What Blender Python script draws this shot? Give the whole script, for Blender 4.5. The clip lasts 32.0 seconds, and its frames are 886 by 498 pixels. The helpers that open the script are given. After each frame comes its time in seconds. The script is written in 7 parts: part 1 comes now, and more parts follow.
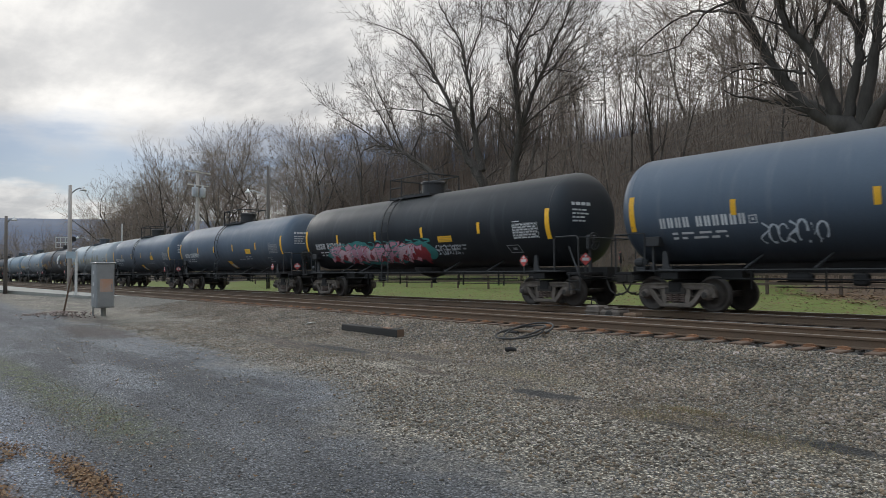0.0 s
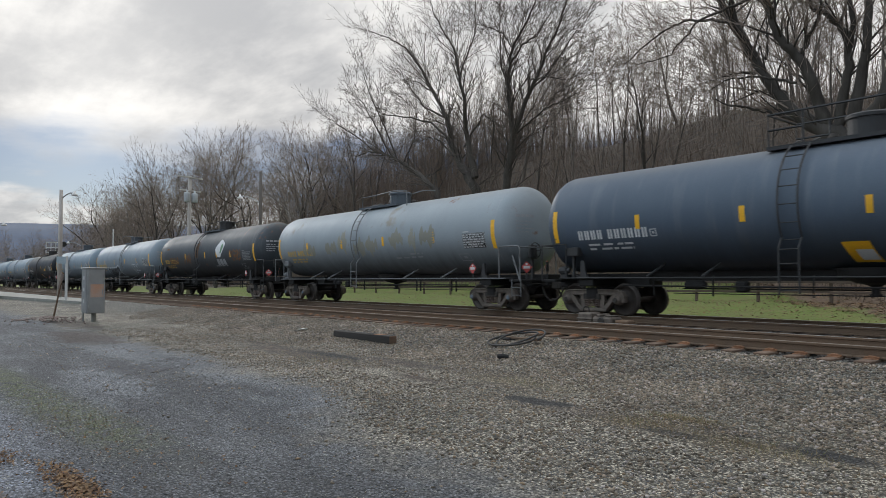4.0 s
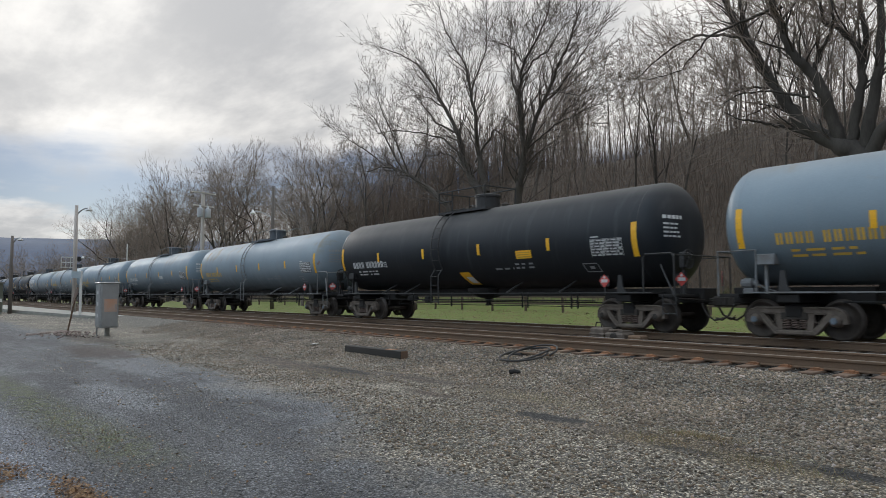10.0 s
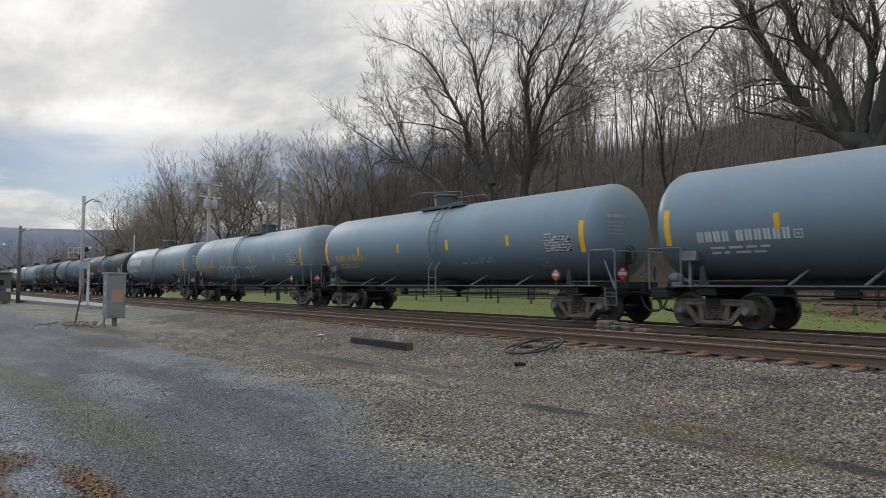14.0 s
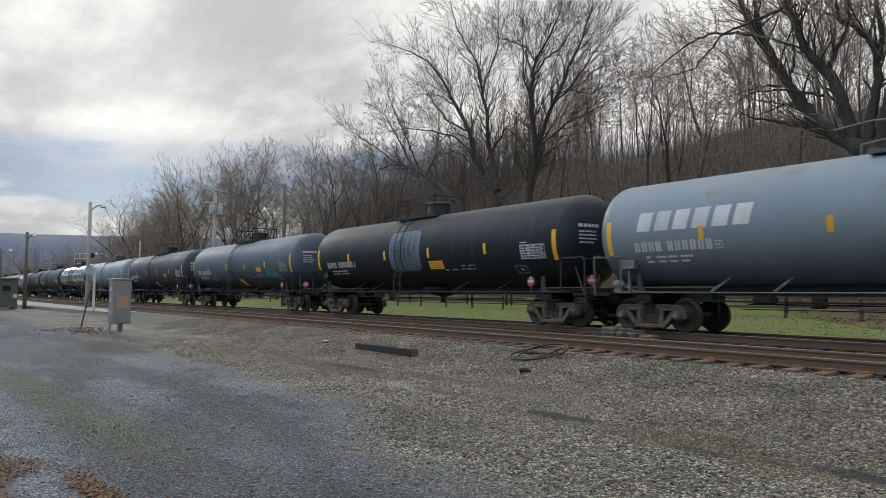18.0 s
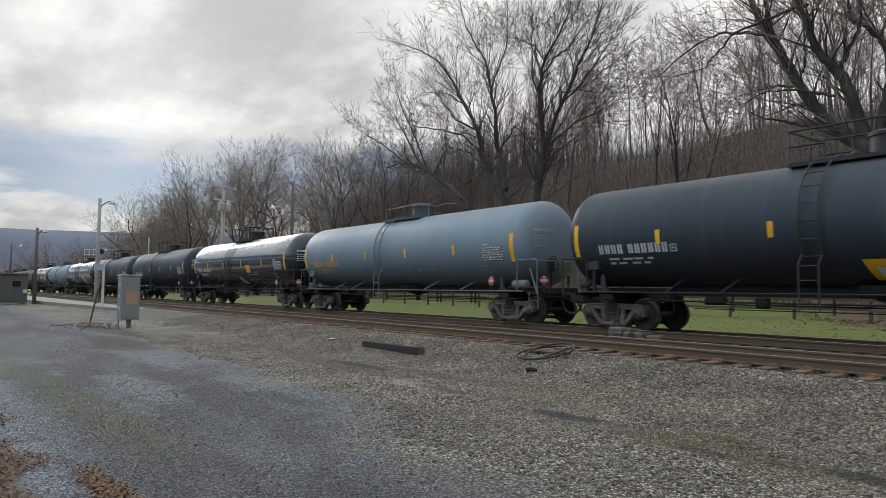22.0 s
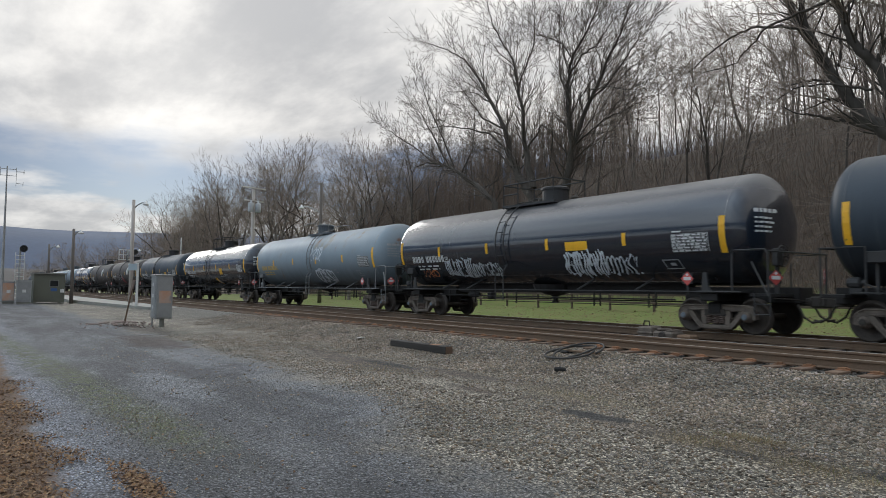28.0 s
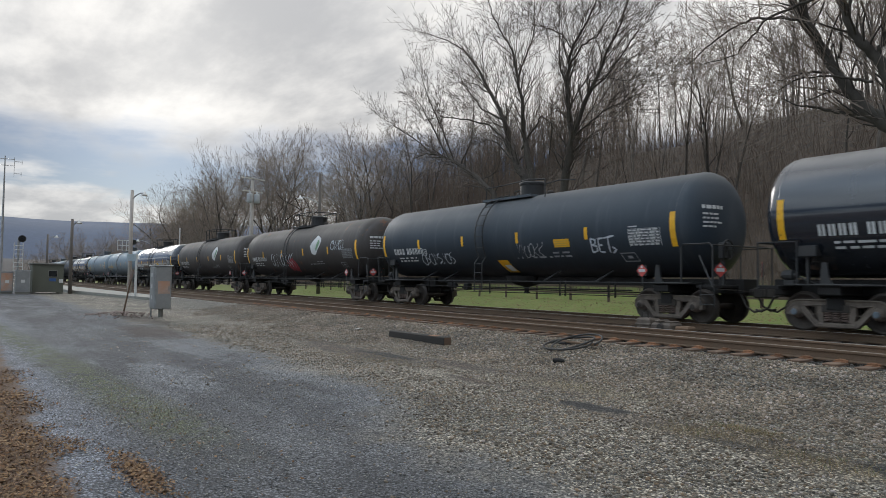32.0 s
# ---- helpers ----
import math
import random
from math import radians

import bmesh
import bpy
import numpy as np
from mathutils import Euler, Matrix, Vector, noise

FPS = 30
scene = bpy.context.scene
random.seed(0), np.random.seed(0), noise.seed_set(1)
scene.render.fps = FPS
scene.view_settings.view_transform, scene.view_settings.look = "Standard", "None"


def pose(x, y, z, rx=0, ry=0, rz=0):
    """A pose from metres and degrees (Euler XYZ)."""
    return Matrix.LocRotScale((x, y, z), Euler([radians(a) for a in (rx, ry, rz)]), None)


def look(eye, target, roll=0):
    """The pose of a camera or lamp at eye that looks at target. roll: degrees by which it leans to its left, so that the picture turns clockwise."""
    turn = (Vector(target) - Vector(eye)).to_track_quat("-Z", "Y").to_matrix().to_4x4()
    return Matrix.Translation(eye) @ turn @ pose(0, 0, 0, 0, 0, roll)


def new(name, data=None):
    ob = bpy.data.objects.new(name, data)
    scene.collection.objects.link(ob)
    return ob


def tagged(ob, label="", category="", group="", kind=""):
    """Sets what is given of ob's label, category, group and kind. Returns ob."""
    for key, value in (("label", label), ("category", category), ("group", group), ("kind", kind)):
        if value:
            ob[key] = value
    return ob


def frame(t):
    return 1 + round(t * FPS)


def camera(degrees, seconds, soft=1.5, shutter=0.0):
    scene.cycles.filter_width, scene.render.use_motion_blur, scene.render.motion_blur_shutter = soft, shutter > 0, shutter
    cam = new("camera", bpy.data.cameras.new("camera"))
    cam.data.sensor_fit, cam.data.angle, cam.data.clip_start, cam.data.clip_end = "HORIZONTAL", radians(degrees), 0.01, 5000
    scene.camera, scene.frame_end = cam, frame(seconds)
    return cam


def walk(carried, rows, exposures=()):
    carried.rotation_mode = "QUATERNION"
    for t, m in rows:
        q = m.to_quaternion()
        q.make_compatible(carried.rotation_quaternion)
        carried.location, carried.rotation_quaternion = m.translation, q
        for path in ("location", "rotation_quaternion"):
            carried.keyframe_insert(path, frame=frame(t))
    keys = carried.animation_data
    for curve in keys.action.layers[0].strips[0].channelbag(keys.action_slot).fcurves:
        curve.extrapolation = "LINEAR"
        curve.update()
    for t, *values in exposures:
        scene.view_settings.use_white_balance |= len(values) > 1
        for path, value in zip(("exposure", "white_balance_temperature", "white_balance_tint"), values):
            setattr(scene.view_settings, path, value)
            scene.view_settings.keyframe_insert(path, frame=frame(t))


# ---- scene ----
# Rail top is z = 0, the tracks run along x, the train rolls towards +x.
EYE = (0.0, 0.0, 1.12)
LENS = 66.09
TRACK_FAR, TRACK_NEAR = 17.28, 12.88
cam = camera(LENS, 32.0, soft=0.8, shutter=0.12)

# seconds, turn to the left of +y, tilt up, roll
TURNS = [
    (0, 50.87, 1.88, -0.50), (0.5, 50.86, 1.93, -0.61), (1, 50.83, 2.09, -0.30), (1.5, 50.84, 2.22, -0.59),
    (2, 50.80, 2.23, -0.56), (2.5, 50.82, 2.21, -0.44), (3, 50.77, 2.18, -0.38), (3.5, 50.40, 2.13, -0.25),
    (5.5, 50.17, 3.50, -0.54), (6, 50.22, 3.56, -0.70), (6.5, 50.21, 3.71, -0.61), (7, 50.41, 3.79, -0.43),
    (7.5, 50.69, 3.78, -0.46), (8, 50.77, 3.78, -0.49), (8.5, 50.89, 3.77, -0.40), (9, 50.94, 3.76, -0.19),
    (9.5, 51.09, 3.73, -0.23), (10, 51.20, 3.68, -0.25), (10.5, 51.25, 3.67, -0.27), (11, 51.23, 3.53, -0.25),
    (11.5, 51.16, 3.45, -0.15), (12, 51.19, 3.39, -0.10), (12.5, 51.26, 3.27, -0.00), (13, 51.42, 3.08, 0.03),
    (13.5, 51.59, 3.05, 0.11), (14, 51.69, 3.02, 0.04), (14.5, 51.81, 2.96, 0.04), (16.5, 51.84, 3.17, -0.06),
    (17, 51.80, 3.30, -0.07), (17.5, 51.89, 3.43, 0.15), (18, 52.10, 3.53, 0.09), (18.5, 52.25, 3.56, 0.10),
    (19, 52.35, 3.56, -0.09), (19.5, 52.41, 3.46, 0.01), (20, 52.36, 3.42, 0.08), (20.5, 52.50, 3.42, 0.41),
    (21, 52.54, 3.41, 0.22), (21.5, 52.63, 3.40, 0.54), (22, 52.72, 3.41, 0.54), (22.5, 52.75, 3.44, 0.36),
    (23, 52.75, 3.47, 0.33), (23.5, 52.81, 3.43, 0.28), (24, 52.82, 3.43, 0.38), (24.5, 52.90, 3.36, 0.48),
    (25, 53.15, 3.36, 0.46), (25.5, 53.67, 3.38, 0.62), (27.5, 55.21, 3.29, 0.62), (28, 55.05, 3.32, 0.47),
    (28.5, 55.03, 3.21, 0.43), (29, 54.99, 3.08, 0.49), (29.5, 54.94, 2.93, 0.49), (30, 54.96, 2.70, 0.57),
    (30.5, 54.96, 2.63, 0.72), (31, 54.86, 2.62, 0.84), (31.5, 54.89, 2.59, 0.68), (32, 54.95, 2.58, 0.61),
]


def gaze(turn, tilt, roll):
    a, b = radians(turn), radians(tilt)
    way = Vector((-math.sin(a) * math.cos(b), math.cos(a) * math.cos(b), math.sin(b)))
    return look(EYE, Vector(EYE) + way, roll)


walk(cam, [(t, gaze(a, b, c)) for t, a, b, c in TURNS])

# ---- node expressions ----
class X:
    """A socket that can be reckoned with."""
    def __init__(self, tree, s):
        self.t, self.s = tree, s

    def op(self, kind, *others, clamp=False):
        n = self.t.nodes.new("ShaderNodeMath")
        n.operation, n.use_clamp = kind, clamp
        for i, v in enumerate((self, *others)):
            put(self.t, n.inputs[i], v)
        return X(self.t, n.outputs[0])

    def __add__(self, o): return self.op("ADD", o)
    def __sub__(self, o): return self.op("SUBTRACT", o)
    def __mul__(self, o): return self.op("MULTIPLY", o)
    def __truediv__(self, o): return self.op("DIVIDE", o)
    def __rsub__(self, o): return (self * -1.0) + o
    def __pow__(self, o): return self.op("POWER", o)
    def max(self, o): return self.op("MAXIMUM", o)
    def min(self, o): return self.op("MINIMUM", o)

    def ramp(self, lo, hi):
        """0 at lo, 1 at hi, smooth between."""
        n = self.t.nodes.new("ShaderNodeMapRange")
        n.interpolation_type = "SMOOTHSTEP"
        put(self.t, n.inputs["Value"], self)
        for k, v in (("From Min", lo), ("From Max", hi)):
            put(self.t, n.inputs[k], v)
        return X(self.t, n.outputs[0])


def put(tree, inp, v):
    if isinstance(v, X):
        tree.links.new(v.s, inp)
    elif isinstance(v, (tuple, list)):
        inp.default_value = (*v, 1.0) if len(v) == 3 and inp.type == "RGBA" else v
    else:
        inp.default_value = v


def mix(tree, f, a, b):
    n = tree.nodes.new("ShaderNodeMix")
    n.data_type = "RGBA"
    put(tree, n.inputs["Factor"], f), put(tree, n.inputs[6], a), put(tree, n.inputs[7], b)
    return X(tree, n.outputs[2])


def noise_at(tree, vec, scale, detail=4.0, rough=0.55):
    n = tree.nodes.new("ShaderNodeTexNoise")
    for k, v in (("Vector", vec), ("Scale", scale), ("Detail", detail), ("Roughness", rough)):
        put(tree, n.inputs[k], v)
    return X(tree, n.outputs[0])


def _mul(tree, vec, k):
    n = tree.nodes.new("ShaderNodeVectorMath")
    n.operation = "MULTIPLY"
    put(tree, n.inputs[0], vec), put(tree, n.inputs[1], k)
    return X(tree, n.outputs[0])


def axes_of(tree, vec):
    n = tree.nodes.new("ShaderNodeSeparateXYZ")
    put(tree, n.inputs[0], vec)
    return [X(tree, n.outputs[i]) for i in range(3)]


def _scale_sky(tree, col, v):
    n = tree.nodes.new("ShaderNodeVectorMath")
    n.operation = "SCALE"
    put(tree, n.inputs[0], col), put(tree, n.inputs["Scale"], v)
    return X(tree, n.outputs[0])


# ---- sky and sun: overcast, the sun behind cloud down the line ----
SUN_TURN, SUN_UP = 78.0, 15.0
SUN_WAY = Vector((-math.sin(radians(SUN_TURN)) * math.cos(radians(SUN_UP)), math.cos(radians(SUN_TURN)) * math.cos(radians(SUN_UP)), math.sin(radians(SUN_UP))))


def build_world():
    w = bpy.data.worlds.new("overcast")
    w.use_nodes = True
    t = w.node_tree
    t.nodes.clear()
    sky = t.nodes.new("ShaderNodeTexSky")
    sky.sky_type, sky.sun_disc = "NISHITA", False
    sky.sun_elevation, sky.sun_rotation = radians(SUN_UP), radians(-SUN_TURN)
    blue = _mul(t, X(t, sky.outputs[0]), (0.0091, 0.0136, 0.0250))
    way = X(t, t.nodes.new("ShaderNodeTexCoord").outputs["Generated"])
    x, y, z = axes_of(t, way)
    # a flat cloud deck seen from below
    up = z.max(0.0) + 0.12
    n = t.nodes.new("ShaderNodeCombineXYZ")
    put(t, n.inputs[0], x / up), put(t, n.inputs[1], y / up)
    deck = X(t, n.outputs[0])
    big = noise_at(t, _mul(t, deck, (0.8, 1.2, 1.0)), 0.55, 4.0, 0.5)
    small = noise_at(t, _mul(t, deck, (0.8, 1.5, 1.0)), 1.7, 6.0, 0.58)
    thick = big * 0.5 + small * 0.5
    # the deck breaks up low over the horizon; blue shows below it, then far cloud banks
    bank = noise_at(t, _mul(t, way, (4.0, 4.0, 16.0)), 1.4, 5.0, 0.55)
    cover = (z + (thick - 0.5) * 0.16 + (bank - 0.5) * 0.10).ramp(0.150, 0.225)
    far_bank = (bank + z.ramp(0.13, 0.075) * 0.16).ramp(0.50, 0.68) * z.ramp(0.17, 0.12)
    cover = cover.max(far_bank * 0.92)
    d = t.nodes.new("ShaderNodeVectorMath")
    d.operation = "DOT_PRODUCT"
    put(t, d.inputs[0], way), put(t, d.inputs[1], tuple(SUN_WAY))
    near = X(t, d.outputs["Value"]).max(0.0)
    glow = (near ** 160.0) * 0.15 + (near ** 20.0) * 0.03
    grey = mix(t, thick.ramp(0.42, 0.63), (0.765, 0.75, 0.728), (0.415, 0.42, 0.432))
    # an overcast sky is brightest overhead
    grey = _mul(t, grey, mix(t, z.ramp(0.4, 0.8), (1.0, 1.0, 1.0), (0.96, 1.0, 1.05)))
    # thinner, brighter and bluer cloud on the side away from the hill
    grey = _mul(t, grey, mix(t, y.ramp(0.10, -0.55), (1.0, 1.0, 1.0), (1.10, 1.28, 1.46)))
    # and dimmer away from the sun
    grey = _mul(t, grey, mix(t, x.ramp(-0.1, 0.85), (1.0, 1.0, 1.0), (0.66, 0.67, 0.69)))
    grey = _scale_sky(t, grey, z.max(0.0) * z.max(0.0) * 0.95 + 0.92)
    a = t.nodes.new("ShaderNodeVectorMath")
    a.operation = "ADD"
    lit = X(t, a.outputs[0])
    put(t, a.inputs[0], grey)
    g = t.nodes.new("ShaderNodeCombineXYZ")
    put(t, g.inputs[0], glow), put(t, g.inputs[1], glow * 0.96), put(t, g.inputs[2], glow * 0.88)
    put(t, a.inputs[1], X(t, g.outputs[0]))
    col = mix(t, cover, blue, lit)
    col = mix(t, z.ramp(0.07, 0.02) * 0.6, col, (0.60, 0.61, 0.62))
    bg = t.nodes.new("ShaderNodeBackground")
    put(t, bg.inputs[0], col)
    bg.inputs[1].default_value = 1.0
    o = t.nodes.new("ShaderNodeOutputWorld")
    t.links.new(bg.outputs[0], o.inputs[0])
    scene.world = w


build_world()
sun = new("sun", bpy.data.lights.new("sun", "SUN"))
sun.data.energy, sun.data.angle, sun.data.color = 0.9, radians(25), (1.0, 0.97, 0.93)
sun.matrix_world = look((0, 0, 60), Vector((0, 0, 60)) - SUN_WAY)
scene.view_settings.exposure = 0.32

# ---- materials ----
MATS = {}


def material(name):
    m = bpy.data.materials.new(name)
    m.use_nodes = True
    MATS[name] = m
    return m, m.node_tree, m.node_tree.nodes["Principled BSDF"]


def relief(t, b, height, strength, distance=0.01):
    n = t.nodes.new("ShaderNodeBump")
    n.inputs["Strength"].default_value, n.inputs["Distance"].default_value = strength, distance
    put(t, n.inputs["Height"], height)
    t.links.new(n.outputs[0], b.inputs["Normal"])


def plain(name, col, col2=None, rough=0.6, metal=0.0, scale=3.0, fine=45.0, bump=0.25, contrast=1.0, gloss_var=0.15, squash=(1, 1, 1), each=0.12):
    """Two tones mixed by a broad noise, a fine grain in value and relief, and a little change from piece to piece."""
    m, t, b = material(name)
    col2 = col2 or tuple(c * 0.65 for c in col)
    co = _mul(t, X(t, t.nodes.new("ShaderNodeTexCoord").outputs["Object"]), squash)
    rnd = X(t, t.nodes.new("ShaderNodeObjectInfo").outputs["Random"])
    broad = noise_at(t, co, scale, 5.0, 0.6)
    grain = noise_at(t, co, fine, 3.0, 0.6)
    c = mix(t, ((broad - 0.5) * (1.6 * contrast) + 0.5).op("ADD", 0.0, clamp=True), col, col2)
    v = (grain * 0.5 + 0.75) * ((rnd - 0.5) * each * 2 + 1.0)
    put(t, b.inputs["Base Color"], _scale(t, c, v))
    put(t, b.inputs["Roughness"], ((broad - 0.5) * gloss_var * 2 + rough).op("ADD", 0.0, clamp=True))
    b.inputs["Metallic"].default_value = metal
    relief(t, b, grain * 0.6 + broad * 0.4, bump)
    return m


def _scale(t, col, v):
    n = t.nodes.new("ShaderNodeVectorMath")
    n.operation = "SCALE"
    put(t, n.inputs[0], col), put(t, n.inputs["Scale"], v)
    return X(t, n.outputs[0])


def tank_paint(name, col, rough, rust=0.0, low_dark=0.72, pale=0.0, coat=0.0, stain=0.0, sheen=0.5):
    """Weathered tank paint: rain streaks down the sides, streaky darkening low on the shell, rust blooms."""
    m, t, b = material(name)
    co = X(t, t.nodes.new("ShaderNodeTexCoord").outputs["Object"])
    x, y, z = axes_of(t, co)
    rnd = X(t, t.nodes.new("ShaderNodeObjectInfo").outputs["Random"])
    shift = t.nodes.new("ShaderNodeCombineXYZ")
    put(t, shift.inputs[0], rnd * 90.0 + x), put(t, shift.inputs[1], y), put(t, shift.inputs[2], z)
    co = X(t, shift.outputs[0])
    streak = noise_at(t, _mul(t, co, (2.6, 0.5, 0.32)), 1.0, 6.0, 0.6)
    blotch = noise_at(t, co, 0.55, 5.0, 0.6)
    grain = noise_at(t, co, 30.0, 3.0, 0.6)
    c = mix(t, (blotch - 0.5) * 1.1 + 0.5, tuple(k * 1.12 for k in col), tuple(k * 0.84 for k in col))
    dust = (streak.ramp(0.5, 0.8)) * (0.22 + pale)
    c = mix(t, dust, c, (0.26, 0.27, 0.28))
    # darker towards the bottom of the shell, broken up by the streaks
    g = z.ramp(2.7, 1.5) * (streak * 0.8 + 0.45) * low_dark
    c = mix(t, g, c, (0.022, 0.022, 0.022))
    # pale dust settled along the crown
    c = mix(t, z.ramp(3.75, 4.25) * (blotch * 0.5 + 0.12), c, (0.24, 0.225, 0.20))
    if stain:
        # yellow-brown residue run down from the crown
        sc = noise_at(t, _mul(t, co, (0.5, 0.4, 0.8)), 1.0, 5.0, 0.62)
        c = mix(t, (sc + (streak - 0.5) * 0.3).ramp(0.55, 0.72) * z.ramp(2.7, 3.4) * stain, c, (0.20, 0.155, 0.085))
    if rust:
        r = (noise_at(t, co, 1.4, 7.0, 0.68) + (streak - 0.5) * 0.35).ramp(0.64 - rust * 0.12, 0.74)
        c = mix(t, r * 0.85, c, (0.19, 0.075, 0.03))
    put(t, b.inputs["Base Color"], _scale(t, c, grain * 0.3 + 0.85))
    put(t, b.inputs["Roughness"], ((blotch - 0.5) * 0.25 + (streak - 0.5) * 0.2 + z.ramp(3.6, 4.2) * 0.25 + rough).op("ADD", 0.0, clamp=True))
    b.inputs["Specular IOR Level"].default_value = sheen
    if coat:
        put(t, b.inputs["Coat Weight"], z.ramp(4.1, 3.5) * 0.8 + 0.2)
        b.inputs["Coat Roughness"].default_value, b.inputs["Coat IOR"].default_value, b.inputs["IOR"].default_value = 0.07, 1.5, 1.5
    relief(t, b, blotch * 1.0 + grain * 0.06, 0.12, 0.02)
    return m


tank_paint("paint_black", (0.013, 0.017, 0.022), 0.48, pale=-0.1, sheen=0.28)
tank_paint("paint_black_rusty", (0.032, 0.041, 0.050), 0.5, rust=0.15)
tank_paint("paint_black_gloss", (0.010, 0.016, 0.027), 0.22, low_dark=0.6, pale=-0.21, coat=1.0)
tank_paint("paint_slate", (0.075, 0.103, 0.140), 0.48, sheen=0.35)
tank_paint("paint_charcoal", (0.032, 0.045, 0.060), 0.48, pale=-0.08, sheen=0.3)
tank_paint("paint_blue_grey", (0.175, 0.235, 0.280), 0.42, stain=0.35, low_dark=0.5)
tank_paint("paint_blue_grey_pale", (0.20, 0.25, 0.29), 0.42, stain=0.7, low_dark=0.5)
tank_paint("paint_blue_grey_rusty", (0.20, 0.255, 0.295), 0.48, rust=0.06, stain=0.6, low_dark=0.5)
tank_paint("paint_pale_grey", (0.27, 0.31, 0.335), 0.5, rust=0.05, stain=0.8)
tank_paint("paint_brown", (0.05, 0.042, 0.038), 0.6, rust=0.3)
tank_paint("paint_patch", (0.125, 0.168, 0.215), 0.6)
plain("dome_dark", (0.016, 0.017, 0.019), (0.026, 0.026, 0.027), rough=0.6)
plain("plate_rust", (0.27, 0.128, 0.062), (0.16, 0.082, 0.045), rough=0.85, scale=5, bump=0.4, each=0.3)
plain("fence_wood", (0.13, 0.095, 0.07), (0.075, 0.055, 0.042), rough=0.9, scale=3, fine=25, bump=0.5, squash=(0.2, 1, 1))
plain("bearing_blue", (0.16, 0.22, 0.28), (0.09, 0.10, 0.11), rough=0.6)
plain("rust_panel", (0.36, 0.34, 0.32), (0.46, 0.225, 0.12), rough=0.8, scale=1.6, contrast=1.6)
plain("cast_steel", (0.175, 0.140, 0.112), (0.050, 0.041, 0.034), rough=0.75, scale=4, bump=0.4)
plain("running_gear", (0.024, 0.022, 0.020), (0.042, 0.033, 0.026), rough=0.75, scale=4, bump=0.4)
plain("frame_steel", (0.021, 0.023, 0.026), (0.034, 0.032, 0.030), rough=0.65, scale=3, bump=0.25)
plain("frame_grey", (0.19, 0.21, 0.225), (0.11, 0.10, 0.09), rough=0.6, scale=3, bump=0.25)
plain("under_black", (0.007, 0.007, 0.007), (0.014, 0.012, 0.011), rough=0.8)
plain("wheel_steel", (0.075, 0.059, 0.048), (0.030, 0.026, 0.023), rough=0.6, metal=0.3, scale=5)
plain("reflector_yellow", (0.88, 0.47, 0.02), (0.70, 0.37, 0.02), rough=0.45, bump=0.05)
plain("stencil_white", (0.66, 0.67, 0.67), (0.45, 0.46, 0.46), rough=0.6, bump=0.05, scale=2)
plain("stencil_grey", (0.34, 0.35, 0.36), (0.22, 0.23, 0.24), rough=0.6, bump=0.05, scale=2)
plain("stencil_yellow", (0.66, 0.40, 0.05), (0.45, 0.30, 0.07), rough=0.6, bump=0.05, scale=2)
plain("stencil_rust", (0.24, 0.115, 0.05), (0.085, 0.055, 0.036), rough=0.8, bump=0.1, scale=2)
plain("placard_red", (0.56, 0.07, 0.06), (0.42, 0.07, 0.06), rough=0.5, bump=0.05)
plain("spray_pink", (0.66, 0.34, 0.42), (0.52, 0.25, 0.35), rough=0.55, bump=0.05)
plain("spray_blush", (0.74, 0.52, 0.57), (0.60, 0.40, 0.47), rough=0.55, bump=0.05)
plain("spray_red", (0.35, 0.035, 0.045), (0.24, 0.03, 0.04), rough=0.55, bump=0.05)
plain("spray_teal", (0.05, 0.27, 0.25), (0.04, 0.19, 0.19), rough=0.55, bump=0.05)
plain("spray_aqua", (0.08, 0.33, 0.36), (0.06, 0.24, 0.3), rough=0.55, bump=0.05)
plain("spray_lime", (0.42, 0.42, 0.06), (0.3, 0.32, 0.05), rough=0.55, bump=0.05)
plain("spray_orange", (0.60, 0.19, 0.05), (0.46, 0.14, 0.04), rough=0.55, bump=0.05)
plain("spray_black", (0.018, 0.02, 0.024), (0.03, 0.033, 0.038), rough=0.55, bump=0.05)
plain("spray_white", (0.62, 0.66, 0.70), (0.42, 0.47, 0.52), rough=0.55, bump=0.05)
plain("logo_green", (0.16, 0.30, 0.17), (0.12, 0.24, 0.13), rough=0.5, bump=0.05)
plain("rail_rust", (0.108, 0.076, 0.052), (0.150, 0.090, 0.052), rough=0.8, scale=2, bump=0.4)
plain("rail_worn", (0.34, 0.29, 0.25), (0.24, 0.185, 0.14), rough=0.5, metal=0.4, scale=1.2, squash=(0.15, 1, 1))
plain("rail_head", (0.72, 0.70, 0.68), (0.55, 0.53, 0.51), rough=0.42, metal=0.9, squash=(0.1, 1, 1))
plain("tie_wood", (0.085, 0.066, 0.052), (0.17, 0.098, 0.058), rough=0.9, scale=2.5, fine=30, bump=0.6, squash=(1, 0.2, 1), each=0.3)
plain("timber_old", (0.052, 0.045, 0.039), (0.024, 0.022, 0.020), rough=0.9, scale=3, fine=25, bump=0.7, squash=(0.15, 1, 1))
plain("pole_wood", (0.44, 0.405, 0.37), (0.31, 0.28, 0.25), rough=0.85, scale=2, fine=30, bump=0.5, squash=(1, 1, 0.12))
plain("pole_dark", (0.165, 0.145, 0.128), (0.10, 0.088, 0.078), rough=0.9, scale=2, fine=30, bump=0.5, squash=(1, 1, 0.12))
plain("steel_galv", (0.36, 0.37, 0.37), (0.26, 0.27, 0.27), rough=0.45, metal=0.5, scale=2)
plain("lamp_white", (0.72, 0.72, 0.7), (0.6, 0.6, 0.58), rough=0.4)
plain("post_white", (0.66, 0.67, 0.66), (0.5, 0.5, 0.48), rough=0.6)
